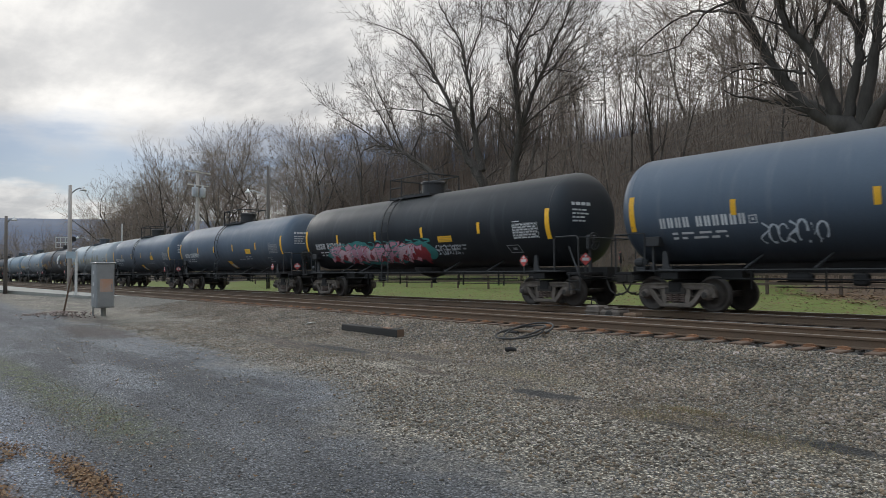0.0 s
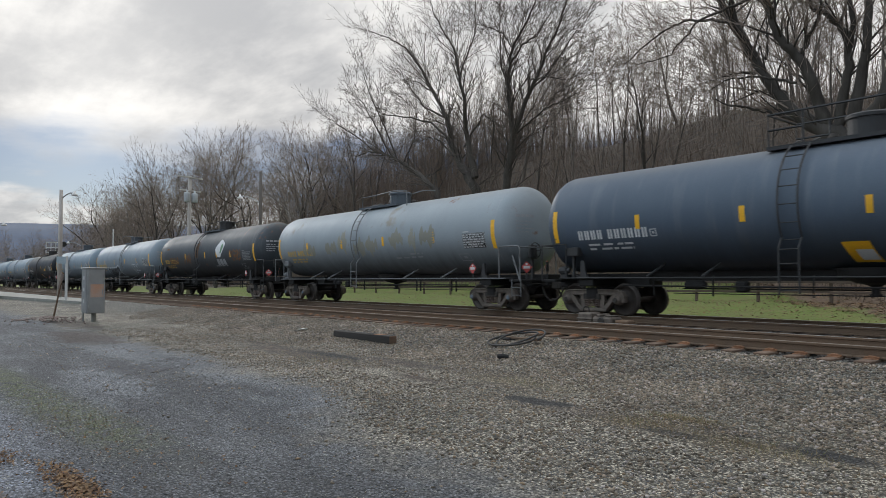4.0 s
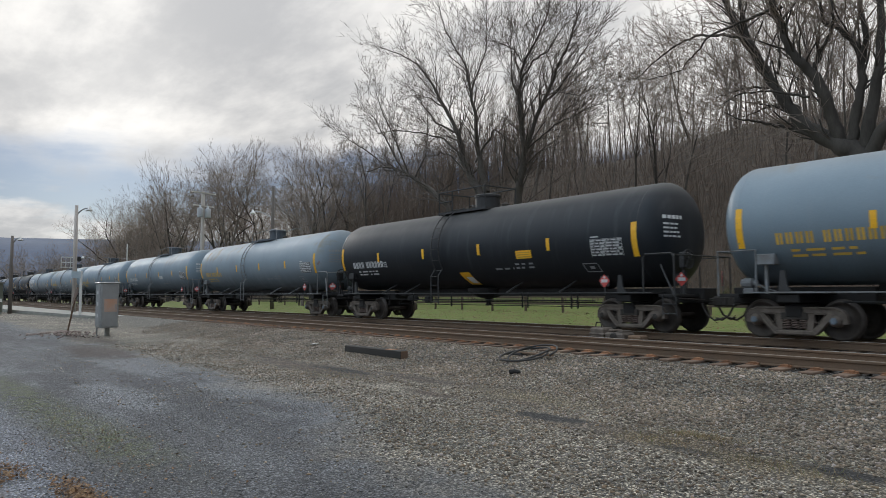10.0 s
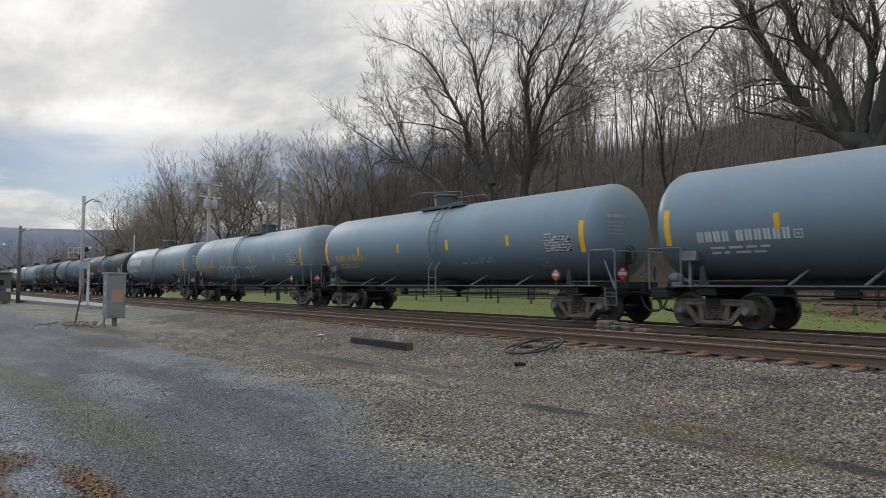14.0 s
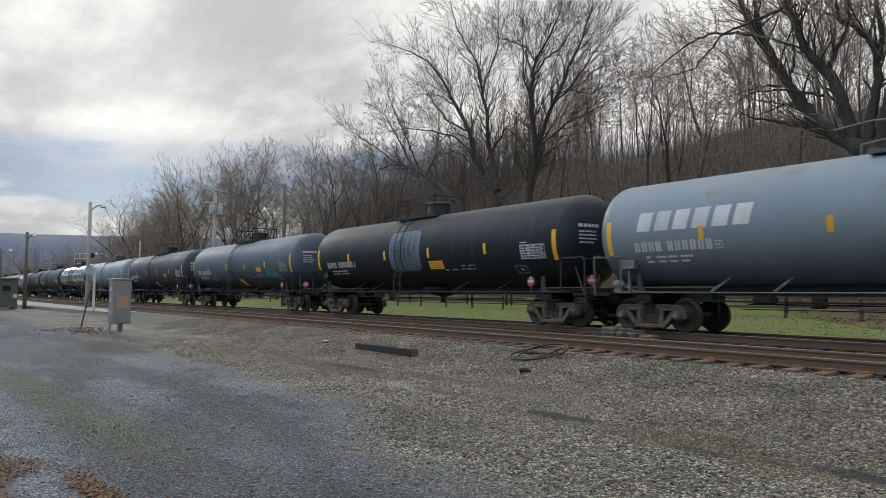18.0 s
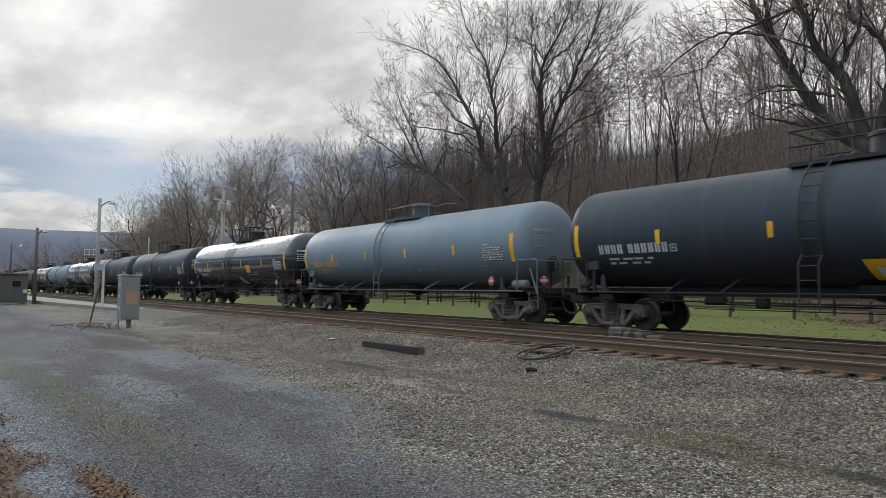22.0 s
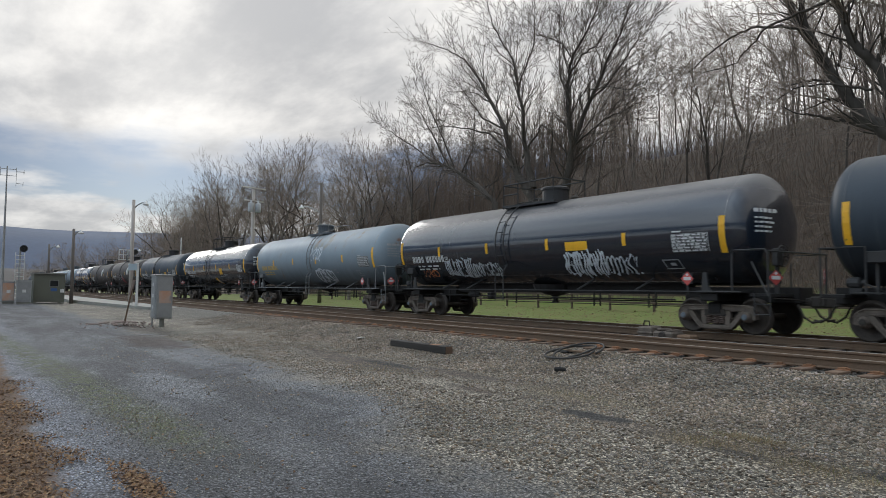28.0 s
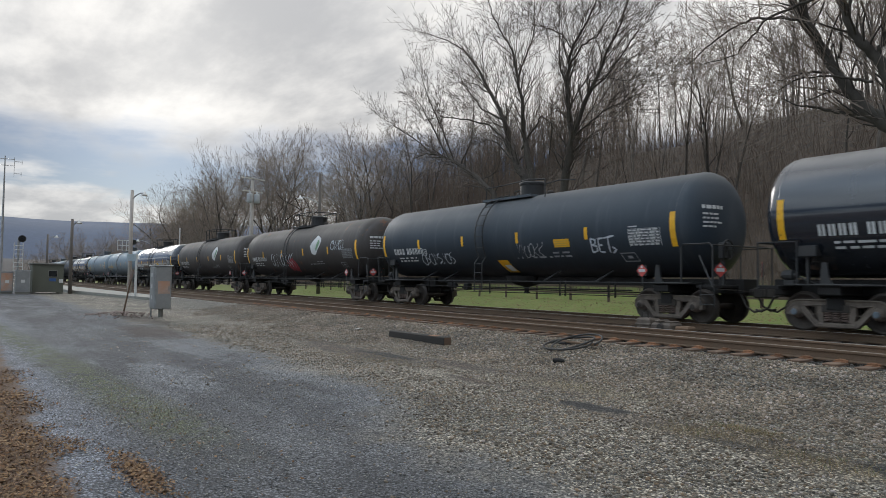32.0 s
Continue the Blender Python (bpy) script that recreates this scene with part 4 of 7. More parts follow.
def panel_print(x, z, rng):
    """A ruled panel: a heading, then rows of short white fields."""
    s = Shape()
    decal(s, x, x + 0.3, z - 0.05, z - 0.015, n=1)
    for r in range(6):
        top = z - 0.10 - r * 0.083
        decal(s, x - 0.02, x + 1.10, top - 0.008, top, 0.0085, n=1)
        k = 0.0
        while k < 1.0:
            w = rng.uniform(0.06, 0.22)
            decal(s, x + k, x + min(k + w, 1.06), top - 0.062, top - 0.022, 0.0085, n=1)
            k += w + 0.04
    for k in (-0.02, 0.36, 1.085):
        decal(s, x + k, x + k + 0.015, z - 0.60, z - 0.10, 0.0088, n=3)
    return s


def box_mark(x, z, w=0.2, h=0.2, lean=0.0):
    s, e = Shape(), 0.025
    decal(s, x, x + w, z, z + e, lean=lean), decal(s, x + lean * (h - e), x + w + lean * (h - e), z + h - e, z + h, lean=lean)
    decal(s, x, x + e, z + e, z + h - e, lean=lean), decal(s, x + w - e, x + w, z + e, z + h - e, lean=lean)
    decal(s, x + w * 0.35, x + w * 0.65, z + h * 0.35, z + h * 0.65, lean=lean)
    return s


def scrawl(x0, x1, z0, z1, n, w, seed, lean=0.15):
    """Sprayed loops and slashes, of no meaning."""
    rng = random.Random(seed)
    s = Shape()
    step_ = (x1 - x0) / n
    for i in range(n):
        cx = x0 + (i + 0.5) * step_
        kind = rng.random()
        zm, hh = (z0 + z1) / 2 + rng.uniform(-0.06, 0.06) * (z1 - z0), (z1 - z0) / 2 * rng.uniform(0.75, 1.05)
        pts = []
        if kind < 0.45:
            a0, turn = rng.uniform(0, 6.28), rng.choice((-1, 1)) * rng.uniform(4, 6.2)
            for j in range(15):
                a = a0 + turn * j / 14
                pts.append((cx + step_ * 0.55 * math.cos(a), zm + hh * math.sin(a)))
        elif kind < 0.75:
            for j in range(9):
                k = j / 8
                pts.append((cx + step_ * (0.5 * math.sin(k * 7 + seed)), zm + hh * (1 - 2 * k)))
        else:
            pts = [(cx - step_ * 0.5, zm - hh), (cx - step_ * 0.1, zm + hh), (cx + step_ * 0.1, zm - hh * 0.2), (cx + step_ * 0.55, zm + hh * 0.9), (cx + step_ * 0.6, zm - hh)]
        pts = [(x + lean * (z - zm), z) for x, z in pts]
        stroke(s, pts, w * rng.uniform(0.7, 1.2), 0.008 + 0.0006 * (i % 5))
    return s


def patch_field(x0, x1, z0, z1):
    """A rolled-on field with rounded corners and slightly uneven edges."""
    rng, s, n, r = random.Random(17), Shape(), 30, 0.28
    rows = []
    for i in range(n + 1):
        z = z0 + (z1 - z0) * i / n
        d = max(0.0, r - min(z - z0, z1 - z))
        cut = r - math.sqrt(max(0.0, r * r - d * d))
        rows.append((z, x0 + cut + rng.uniform(-0.012, 0.012), x1 - cut + rng.uniform(-0.012, 0.012)))
    for z, a, b in rows:
        s.v += [on_tank(a, z, 0.0065), on_tank(b, z, 0.0065)]
    s.f += [(2 * i, 2 * i + 1, 2 * i + 3, 2 * i + 2) for i in range(n)]
    return s


def patch_runs(x0, x1, z0, z1, n, seed):
    """Thin upright runs of thinner paint."""
    rng, s = random.Random(seed), Shape()
    for _ in range(n):
        x, top = rng.uniform(x0, x1), rng.uniform(z0 + 0.5, z1)
        low = rng.uniform(z0, top - 0.3)
        stroke(s, [(x + rng.uniform(-0.008, 0.008), top + (low - top) * q / 6) for q in range(7)], rng.uniform(0.005, 0.017), 0.0085)
    return s


def rounded_tag(x0, x1, z0, z1):
    """Fat black sprayed forms packed together inside one thick white outline."""
    rim = [(0.0, 0.5), (0.005, 0.72), (0.03, 0.9), (0.08, 0.97), (0.14, 0.92), (0.19, 0.83), (0.25, 0.88), (0.30, 0.94), (0.36, 0.86), (0.42, 0.90), (0.47, 0.96),
           (0.53, 0.86), (0.60, 0.92), (0.66, 0.95), (0.72, 0.86), (0.78, 0.93), (0.85, 1.05), (0.92, 1.07), (0.97, 0.97), (0.975, 0.76), (0.93, 0.58), (0.90, 0.44),
           (0.94, 0.28), (0.99, 0.14), (0.975, 0.02), (0.90, -0.02), (0.82, 0.04), (0.74, -0.02), (0.66, 0.03), (0.58, -0.02), (0.50, 0.03), (0.42, -0.02), (0.34, 0.04),
           (0.27, -0.01), (0.19, 0.05), (0.11, 0.12), (0.05, 0.22), (0.015, 0.36), (0.0, 0.5)]
    forms = [[(0.16, 0.70), (0.11, 0.80), (0.06, 0.70), (0.05, 0.48), (0.08, 0.30), (0.14, 0.24), (0.18, 0.32)],
             [(0.20, 0.14), (0.23, 0.46), (0.27, 0.74), (0.30, 0.44), (0.32, 0.14)],
             [(0.42, 0.74), (0.37, 0.70), (0.37, 0.54), (0.42, 0.42), (0.42, 0.22), (0.37, 0.13)],
             [(0.48, 0.80), (0.48, 0.45), (0.48, 0.12)], [(0.57, 0.74), (0.50, 0.46), (0.57, 0.13)],
             [(0.68, 0.78), (0.62, 0.72), (0.62, 0.45), (0.62, 0.18), (0.69, 0.12)],
             [(0.72, 0.72), (0.80, 0.80), (0.90, 0.90)], [(0.79, 0.76), (0.78, 0.45), (0.80, 0.12)], [(0.88, 0.84), (0.85, 0.50), (0.89, 0.14)]]

    def spread(line, k=4):
        pts = []
        for (a, b), (c, d) in zip(line, line[1:]):
            pts += [(x0 + (x1 - x0) * (a + (c - a) * q / k), z0 + (z1 - z0) * (b + (d - b) * q / k)) for q in range(k)]
        return pts + [(x0 + (x1 - x0) * line[-1][0], z0 + (z1 - z0) * line[-1][1])]

    def put_on(car):
        fat, edge = Shape(), Shape()
        for i, line in enumerate(forms):
            stroke(fat, spread(line), 0.115, 0.0078 + 0.0004 * i)
        stroke(edge, spread(rim, 2), 0.062, 0.0125)
        for a in (0.175, 0.345, 0.45, 0.59, 0.705):
            stroke(edge, spread([(a, 0.06), (a + 0.012, 0.30), (a - 0.004, 0.52)]), 0.012, 0.0128)
        tp("graffiti", fat, "spray_black", car, "fat black sprayed forms")
        tp("graffiti", edge, "spray_white", car, "thick white sprayed outline", fine=True)
    return put_on


def bubbles(x0, x1, z0, z1, n, w, seed):
    """Fat sprayed loops pushed into one another, outlined only."""
    rng = random.Random(seed)
    s = Shape()
    step_ = (x1 - x0) / n
    zm, hh = (z0 + z1) / 2, (z1 - z0) / 2
    for i in range(n):
        cx, lean = x0 + (i + 0.5) * step_, rng.uniform(-0.25, 0.3)
        ph = [rng.uniform(0, 6.28) for _ in range(3)]
        pts = []
        for j in range(29):
            a = 2 * math.pi * j / 28
            r = 1 + 0.17 * math.sin(2 * a + ph[0]) + 0.15 * math.sin(3 * a + ph[1])
            c, q = math.cos(a), math.sin(a)
            px = abs(c) ** 0.7 * math.copysign(1, c) * step_ * 0.62 * r
            pz = abs(q) ** 0.7 * math.copysign(1, q) * hh * (0.92 + 0.08 * math.sin(ph[2])) * r
            pts.append((cx + px + lean * pz, zm + pz))
        stroke(s, pts, w * rng.uniform(0.8, 1.15), 0.0095 + 0.0005 * (i % 4))
        # two short slashes inside each
        for q in (-1, 1):
            k = rng.uniform(-0.25, 0.25) * step_
            stroke(s, [(cx + k, zm + q * hh * 0.15), (cx + k + step_ * rng.uniform(-0.25, 0.25), zm + q * hh * rng.uniform(0.5, 0.8))], w * 0.7, 0.0105)
    return s


def blob(cx, cz, w, h, seed, off=0.007, n=22, jag=0.25):
    """A filled sprayed field with a ragged outline, laid in fine strips over the shell."""
    rng = random.Random(seed)
    s = Shape()
    ph = [rng.uniform(0, 6.28) for _ in range(4)]
    def edge(k, q):
        return 1 + jag * (math.sin(k * 9 + ph[q]) * 0.6 + math.sin(k * 23 + ph[q + 1]) * 0.4)
    base = len(s.v)
    m = 6
    for i in range(n + 1):
        k = i / n
        e = math.sqrt(max(0.02, 1 - (2 * k - 1) ** 4))
        a, b = cz - h / 2 * e * edge(k, 0), cz + h / 2 * e * edge(k, 2)
        for j in range(m + 1):
            s.v.append(on_tank(cx - w / 2 + w * k, a + (b - a) * j / m, off))
    for i in range(n):
        for j in range(m):
            p = base + i * (m + 1) + j
            s.f.append((p, p + m + 1, p + m + 2, p + 1))
    return s


def tp(name, shape, mat, car, label="", smooth=False, fine=False, at=None):
    """A part that sits on the shell."""
    ob = part(name, shape, mat, car, label, at or (TX, 0, 0), smooth)
    if fine:
        ob["kind"] = "stuff"
    return ob


def tank_car(k, paint, words, frame_mat="frame_steel", mark="stencil_white", top="cage", gloss_label="", extra=None, band=False, reach=(0.0, 0.0), turned=False):
    caps = "bearing_blue" if frame_mat == "frame_grey" or "gloss" in paint else "running_gear"
    rng = random.Random(100 + k)
    car = thing("tank_car", f"{words} railway tank car rolling on the far track", "tank car", group="tank cars of the train")
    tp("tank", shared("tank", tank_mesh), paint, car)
    d, v = shared("dome", dome_meshes)
    dark = "frame_steel" if "black" in paint or "slate" in paint or "charcoal" in paint or "brown" in paint else paint
    # hoop-railed cars carry their dome a little off the middle; some run the other way about
    off = 0.3 if top == "hoop" else -0.3 if k == 14 else 0.0
    seat_at = pose(TX - off, 0, 0, 0, 0, 180) if turned else pose(TX + off, 0, 0)
    tp("dome", d, "dome_blue" if dark == paint else "dome_dark", car, at=seat_at)
    for me in v:
        tp("valve", me, "running_gear", car, at=seat_at)
    tp("top_platform", shared("plat", platform_mesh), "dome_dark" if top == "cage" else "dome_blue", car, at=seat_at)
    for me in shared(top, cage_mesh if top == "cage" else hoop_mesh):
        tp("top_rail", me, "dome_dark" if top == "cage" else frame_mat, car, at=seat_at)
    st, ru = shared("ladder", ladder_meshes)
    lad = new("ladder")
    lad.parent, lad.matrix_basis = car, Matrix.Translation((TX + (1.88 - off if turned else off) + {14: 0.48, 15: 0.34}.get(k, 0.0), 0, 0))
    for me in st:
        part("stile", me, frame_mat, lad)
    for me in ru:
        part("rung", me, frame_mat, lad)
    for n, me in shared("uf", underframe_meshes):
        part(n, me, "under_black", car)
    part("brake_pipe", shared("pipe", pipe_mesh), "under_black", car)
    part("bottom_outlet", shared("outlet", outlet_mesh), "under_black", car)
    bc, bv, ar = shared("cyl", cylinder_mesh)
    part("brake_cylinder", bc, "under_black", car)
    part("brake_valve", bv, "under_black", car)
    gear = shared("gear", brake_gear_meshes)
    part("control_box", gear[0], frame_mat, car, "small equipment box at the end of the tank")
    part("brake_valve", gear[1], frame_mat, car)
    if k == 17:
        part("air_reservoir", ar, frame_mat, car, "grey air reservoir")
    for s in (0, 180):
        part("side_rail", shared("srail", side_rail_mesh), frame_mat, car, at=pose(0, 0, 0, 0, 0, s))
        part("end_handrail", shared("erail", end_rail_mesh), frame_mat, car, at=pose(0, 0, 0, 0, 0, s))
        part("coupler", shared("coup", coupler_mesh), "running_gear", car, at=pose(reach[0] if s == 0 else -reach[1], 0, 0, 0, 0, s))
    for x in (-5.0, -3.4, 2.4, 4.7):
        part("strut", shared("strut", strut_mesh), frame_mat, car, at=(x, 0, 0))
    for s in (-1, 1):
        part("saddle", shared("saddle", saddle_mesh), "frame_steel", car, at=(s * 7.05 - 0.1, 0, 0))
    part("brake_wheel", shared("bw", brake_wheel_mesh), "frame_steel", car)
    if band:
        tp("tank_band", patch_field(-1.55, 0.60, 1.93, 3.55), "paint_patch", car, "rough repainted blue-grey patch", smooth=True)
    for x in (-HALF + 0.02, HALF - 0.02):
        tp("weld_seam", shared(("seam", x), lambda: Shape().lathe([(R - 0.002, x - 0.03), (R + 0.003, x - 0.01), (R + 0.003, x + 0.01), (R - 0.002, x + 0.03)], 56, "x", Matrix.Translation((0, 0, ZC))).mesh("weld_seam", True)), paint, car)
    # placards on their holders
    pm, mk, ho = shared("plac", placard_meshes)
    for x, y, z, a in ((6.45, -1.42, 1.44, 0), (8.74, -1.15, 1.45, 62), (-8.74, -1.15, 1.45, -62)):
        hh = part("placard_holder", ho, "frame_steel", car, at=pose(x, y, z, 0, 0, a))
        part("placard", pm, "placard_red", hh, "red and white diamond placard")
        part("placard_mark", mk, "stencil_white", hh)
    # reflectors
    small = {2: (-4.45, -1.65, 1.35, 4.6), 3: (-4.95, -2.05, 0.66, 3.56), 5: (-2.86, 0.62, 2.5, 4.6), 14: (-4.95, -1.92, 1.18, 4.5), 15: (-4.86, -1.5, 1.45, 4.47)}.get(k, (-4.95, -1.85, 1.35, 4.6))
    for x, z0, z1, w in [(-7.84, 2.15, 3.1, 0.08), (7.78, 2.1, 3.05, 0.09)] + [(x, 2.42, 2.8, 0.07) for x in small]:
        tp("reflector", shared(("refl", x), lambda: decal(Shape(), x - w, x + w, z0, z1, 0.007).mesh("reflector")), "reflector_yellow", car)
    # stencils
    for glyph in lettering(-7.0, 2.20, 0.26, 10, rng):
        tp("letter_block", glyph, mark, car)
    tp("stencil", small_print(-6.7, 2.08, 2, 1.5, rng), mark, car, fine=True)
    tp("stencil", box_mark(-4.6, 2.2), mark, car, fine=True)
    if "blue" in paint or "pale" in paint or "gloss" in paint:
        tp("data_panel", shared("panel", lambda: decal(Shape(), 6.24, 7.38, 2.15, 2.66, 0.0065, n=6).mesh("data_panel")), "dome_dark", car, "black panel behind white print")
    tp("stencil", panel_print(6.27, 2.75, rng), "stencil_grey" if paint in ("paint_slate", "paint_black_rusty", "paint_brown") else "stencil_white", car, "consolidated data panel", fine=True)
    tp("stencil", box_mark(5.85, 1.72, 0.55, 0.26, -0.25), "stencil_grey", car, fine=True)
    tp("stencil", small_print(3.0, 2.08, 2, 0.8, rng), "stencil_grey", car, fine=True)
    tp("stencil", small_print(2.0, 1.95, 1, 0.9, rng), "stencil_grey", car, fine=True)
    head = Shape()
    for r in range(5):
        y, z = -1.02, 3.13 - r * 0.115 - (0.05 if r else 0.0)
        tall, end = (0.10, -0.28) if r == 0 else (0.05, rng.uniform(-0.62, -0.4))
        while y < end:
            w = rng.uniform(0.09, 0.2)
            quad = []
            for yy, zz in ((y, z), (y + w, z), (y + w, z + tall), (y, z + tall)):
                rr = min(0.995, math.hypot(yy, zz - ZC) / R)
                quad.append((HALF + HEAD * math.sqrt(1 - rr ** (2 / 0.66)) + 0.012, yy, zz))
            head.add(quad, [(0, 1, 2, 3)])
            y += w + 0.035
    tp("stencil", head, mark if mark == "stencil_white" else "stencil_grey", car, fine=True)
    for a in (-7.05, 7.05):
        bogie(car, a, caps)
    if extra:
        extra(car)
    return car


# ---- what sets single cars apart ----
def mural(car):
    """A long sprayed piece: a spiky teal ground, pink slanting shapes edged in dark red, white glints; no words."""
    rng = random.Random(35)
    tp("graffiti", blob(-2.1, 1.88, 8.2, 0.80, 5, 0.0065, 80, 0.5), "spray_teal", car, "teal ground of a sprayed mural")
    edge, glint = Shape(), Shape()
    for i in range(9):
        x = -6.1 + i * 0.76
        lean = rng.uniform(0.1, 0.4)
        lo, hi = rng.uniform(1.42, 1.56), rng.uniform(2.16, 2.42)
        w = rng.uniform(0.85, 1.15)
        top = [(x + lean, hi - 0.15), (x + lean + w * 0.35, hi), (x + lean + w * 0.6, hi - rng.uniform(0.05, 0.2)), (x + lean + w, hi - 0.05)]
        low = [(x + w * 0.95, lo + rng.uniform(0.1, 0.3)), (x + w * 0.7, lo), (x + w * 0.35, lo + rng.uniform(0.05, 0.25)), (x, lo + 0.05)]
        tp("graffiti", filled(top + low, 0.0078 + 0.0004 * (i % 4), 14, 5), "spray_pink" if i % 3 != 1 else "spray_blush", car, "pink sprayed shape of the mural")
        ring = top + low + top[:1]
        pts = []
        for (p, q), (u, v) in zip(ring, ring[1:]):
            pts += [(p + (u - p) * k, q + (v - q) * k) for k in (0.0, 0.5)]
        stroke(edge, pts, 0.018, 0.0098)
        stroke(edge, [(x + lean * 0.6 + w * 0.5, lo + 0.25), (x + lean * 0.8 + w * 0.45, (lo + hi) / 2), (x + lean + w * 0.55, hi - 0.25)], 0.022, 0.0099)
        tp("graffiti", filled([(x + w * 0.3, lo + 0.12), (x + w * 0.42, lo + 0.3), (x + w * 0.62, lo + 0.36), (x + w * 0.72, lo + 0.2), (x + w * 0.5, lo + 0.08)], 0.0094, 8, 3), "spray_red", car, "dark red counter shape")
        for _ in range(2):
            gx, gz = x + rng.uniform(0.1, w), rng.uniform(lo + 0.15, hi - 0.2)
            stroke(glint, [(gx, gz), (gx + 0.08, gz + rng.uniform(0.08, 0.2)), (gx + 0.14, gz + rng.uniform(0.15, 0.3))], 0.026, 0.0102)
    tp("graffiti", edge, "spray_red", car, "dark red sprayed outlines", fine=True)
    tp("graffiti", glint, "spray_white", car, "white sprayed glints", fine=True)
    tp("graffiti", blob(1.05, 1.80, 0.9, 0.5, 9, 0.0105, 22, 0.6), "spray_red", car, "red end of the mural")
    tp("graffiti", scrawl(-5.9, 1.8, 2.12, 2.4, 14, 0.04, 37), "spray_teal", car, "teal sprayed spikes", fine=True)
    tp("graffiti", scrawl(2.0, 3.4, 1.75, 2.1, 9, 0.022, 34), "spray_white", car, "small white sprayed scrawl", fine=True)
    tp("sticker", decal(Shape(), 2.3, 3.1, 2.2, 2.42), "reflector_yellow", car, "yellow caution field")
    note_print(car, 2.3, 3.1, 2.2, 2.42)


def tags(*spans):
    """(paint, x0, x1, z0, z1, loops, line, seed) for each scrawl."""
    def put_on(car):
        for p, a, b, c, d, n, w, seed in spans:
            tp("graffiti", scrawl(a, b, c, d, n, w, seed), p, car, "sprayed scrawl", fine=True)
    return put_on


def slanted_note(car, x, z):
    """A leaning yellow sheet with a pale lower half."""
    tp("sticker", decal(Shape(), x, x + 0.55, z, z + 0.44, lean=-0.3), "reflector_yellow", car, "yellow caution sheet, half faded")
    tp("sticker", decal(Shape(), x + 0.17, x + 0.51, z + 0.05, z + 0.27, 0.008, lean=-0.3), "stencil_white", car, "faded pale half of the sheet")


def note_print(car, x0, x1, z0, z1):
    """Unreadable print on a caution field."""
    s = Shape()
    for r in range(3):
        z = z1 - (z1 - z0) * (0.2 + 0.27 * r)
        decal(s, x0 + 0.05, x1 - 0.05 - 0.08 * (r % 2), z - (z1 - z0) * 0.12, z, 0.0085, n=1)
    tp("stencil", s, "stencil_yellow", car, "faded lines of print", fine=True)


def short_tag(x, z, h):
    """Three sprayed capitals, B E T, and an arrow stroke."""
    def put_on(car):
        s, w = Shape(), 0.035
        for line in ([(0, 0), (0.06, 1)], [(0.06, 1), (0.5, 0.88), (0.42, 0.6), (0.06, 0.52)], [(0.06, 0.52), (0.55, 0.42), (0.5, 0.1), (0, 0)],
                     [(1.22, 1.0), (0.78, 0.95), (0.72, 0.02), (1.2, 0.0)], [(0.76, 0.5), (1.1, 0.5)], [(1.3, 0.98), (2.3, 1.12)], [(1.72, 1.05), (1.66, -0.05)],
                     [(1.95, 0.35), (2.3, 0.15), (1.9, -0.1)]):
            pts = []
            for (a, b), (c, d) in zip(line, line[1:]):
                pts += [(x + (a + (c - a) * q) * h, z + (b + (d - b) * q) * h) for q in (0.0, 0.25, 0.5, 0.75)]
            stroke(s, pts + [(x + line[-1][0] * h, z + line[-1][1] * h)], w, 0.009)
        tp("graffiti", s, "spray_white", car, "white sprayed three-letter tag", fine=True)
    return put_on


def yellow_notes(*more):
    def put_on(car):
        tp("sticker", decal(Shape(), 3.15, 3.85, 2.22, 2.48), "reflector_yellow", car, "yellow caution field")
        note_print(car, 3.15, 3.85, 2.22, 2.48)
        slanted_note(car, 0.12, 1.42)
        for f in more:
            f(car)
    return put_on


def bubble_tag(*spans):
    def put_on(car):
        for a, b, c, d, n, w, seed in spans:
            tp("graffiti", bubbles(a, b, c, d, n, w, seed), "spray_white", car, "white outlined sprayed loops", fine=True)
    return put_on


def square_notes(car):
    tp("sticker", decal(Shape(), 2.05, 2.7, 2.06, 2.5), "reflector_yellow", car, "square yellow caution field")
    note_print(car, 2.05, 2.7, 2.06, 2.5)
    slanted_note(car, 0.32, 1.38)


def ochre_runs(car):
    rng = random.Random(22)
    for i in range(9):
        tp("stain", blob(-5.6 + i * 1.25 + rng.uniform(-0.4, 0.4), 2.55 + rng.uniform(-0.15, 0.2), rng.uniform(0.3, 1.0), rng.uniform(0.3, 0.7), i, 0.0068 + 0.0003 * (i % 3), 20, 0.8), "stain_ochre", car, "yellow-brown stain run down the flank")


def leaf_logo(car):
    leaf = [(2.36, 2.90), (2.48, 3.07), (3.0, 3.46), (3.14, 3.48), (3.64, 3.28), (3.72, 3.15), (3.6, 2.9), (3.1, 2.44), (2.92, 2.41), (2.58, 2.5)]
    tp("logo", filled(leaf, 0.008, 16, 8), "stencil_white", car, "plain white leaf-like shape")
    tp("logo", filled([(3.06, 2.66), (3.2, 2.64), (3.48, 2.94), (3.56, 3.1), (3.46, 3.2), (3.3, 3.22), (3.18, 2.98)], 0.011), "logo_green", car, "grey-green field")


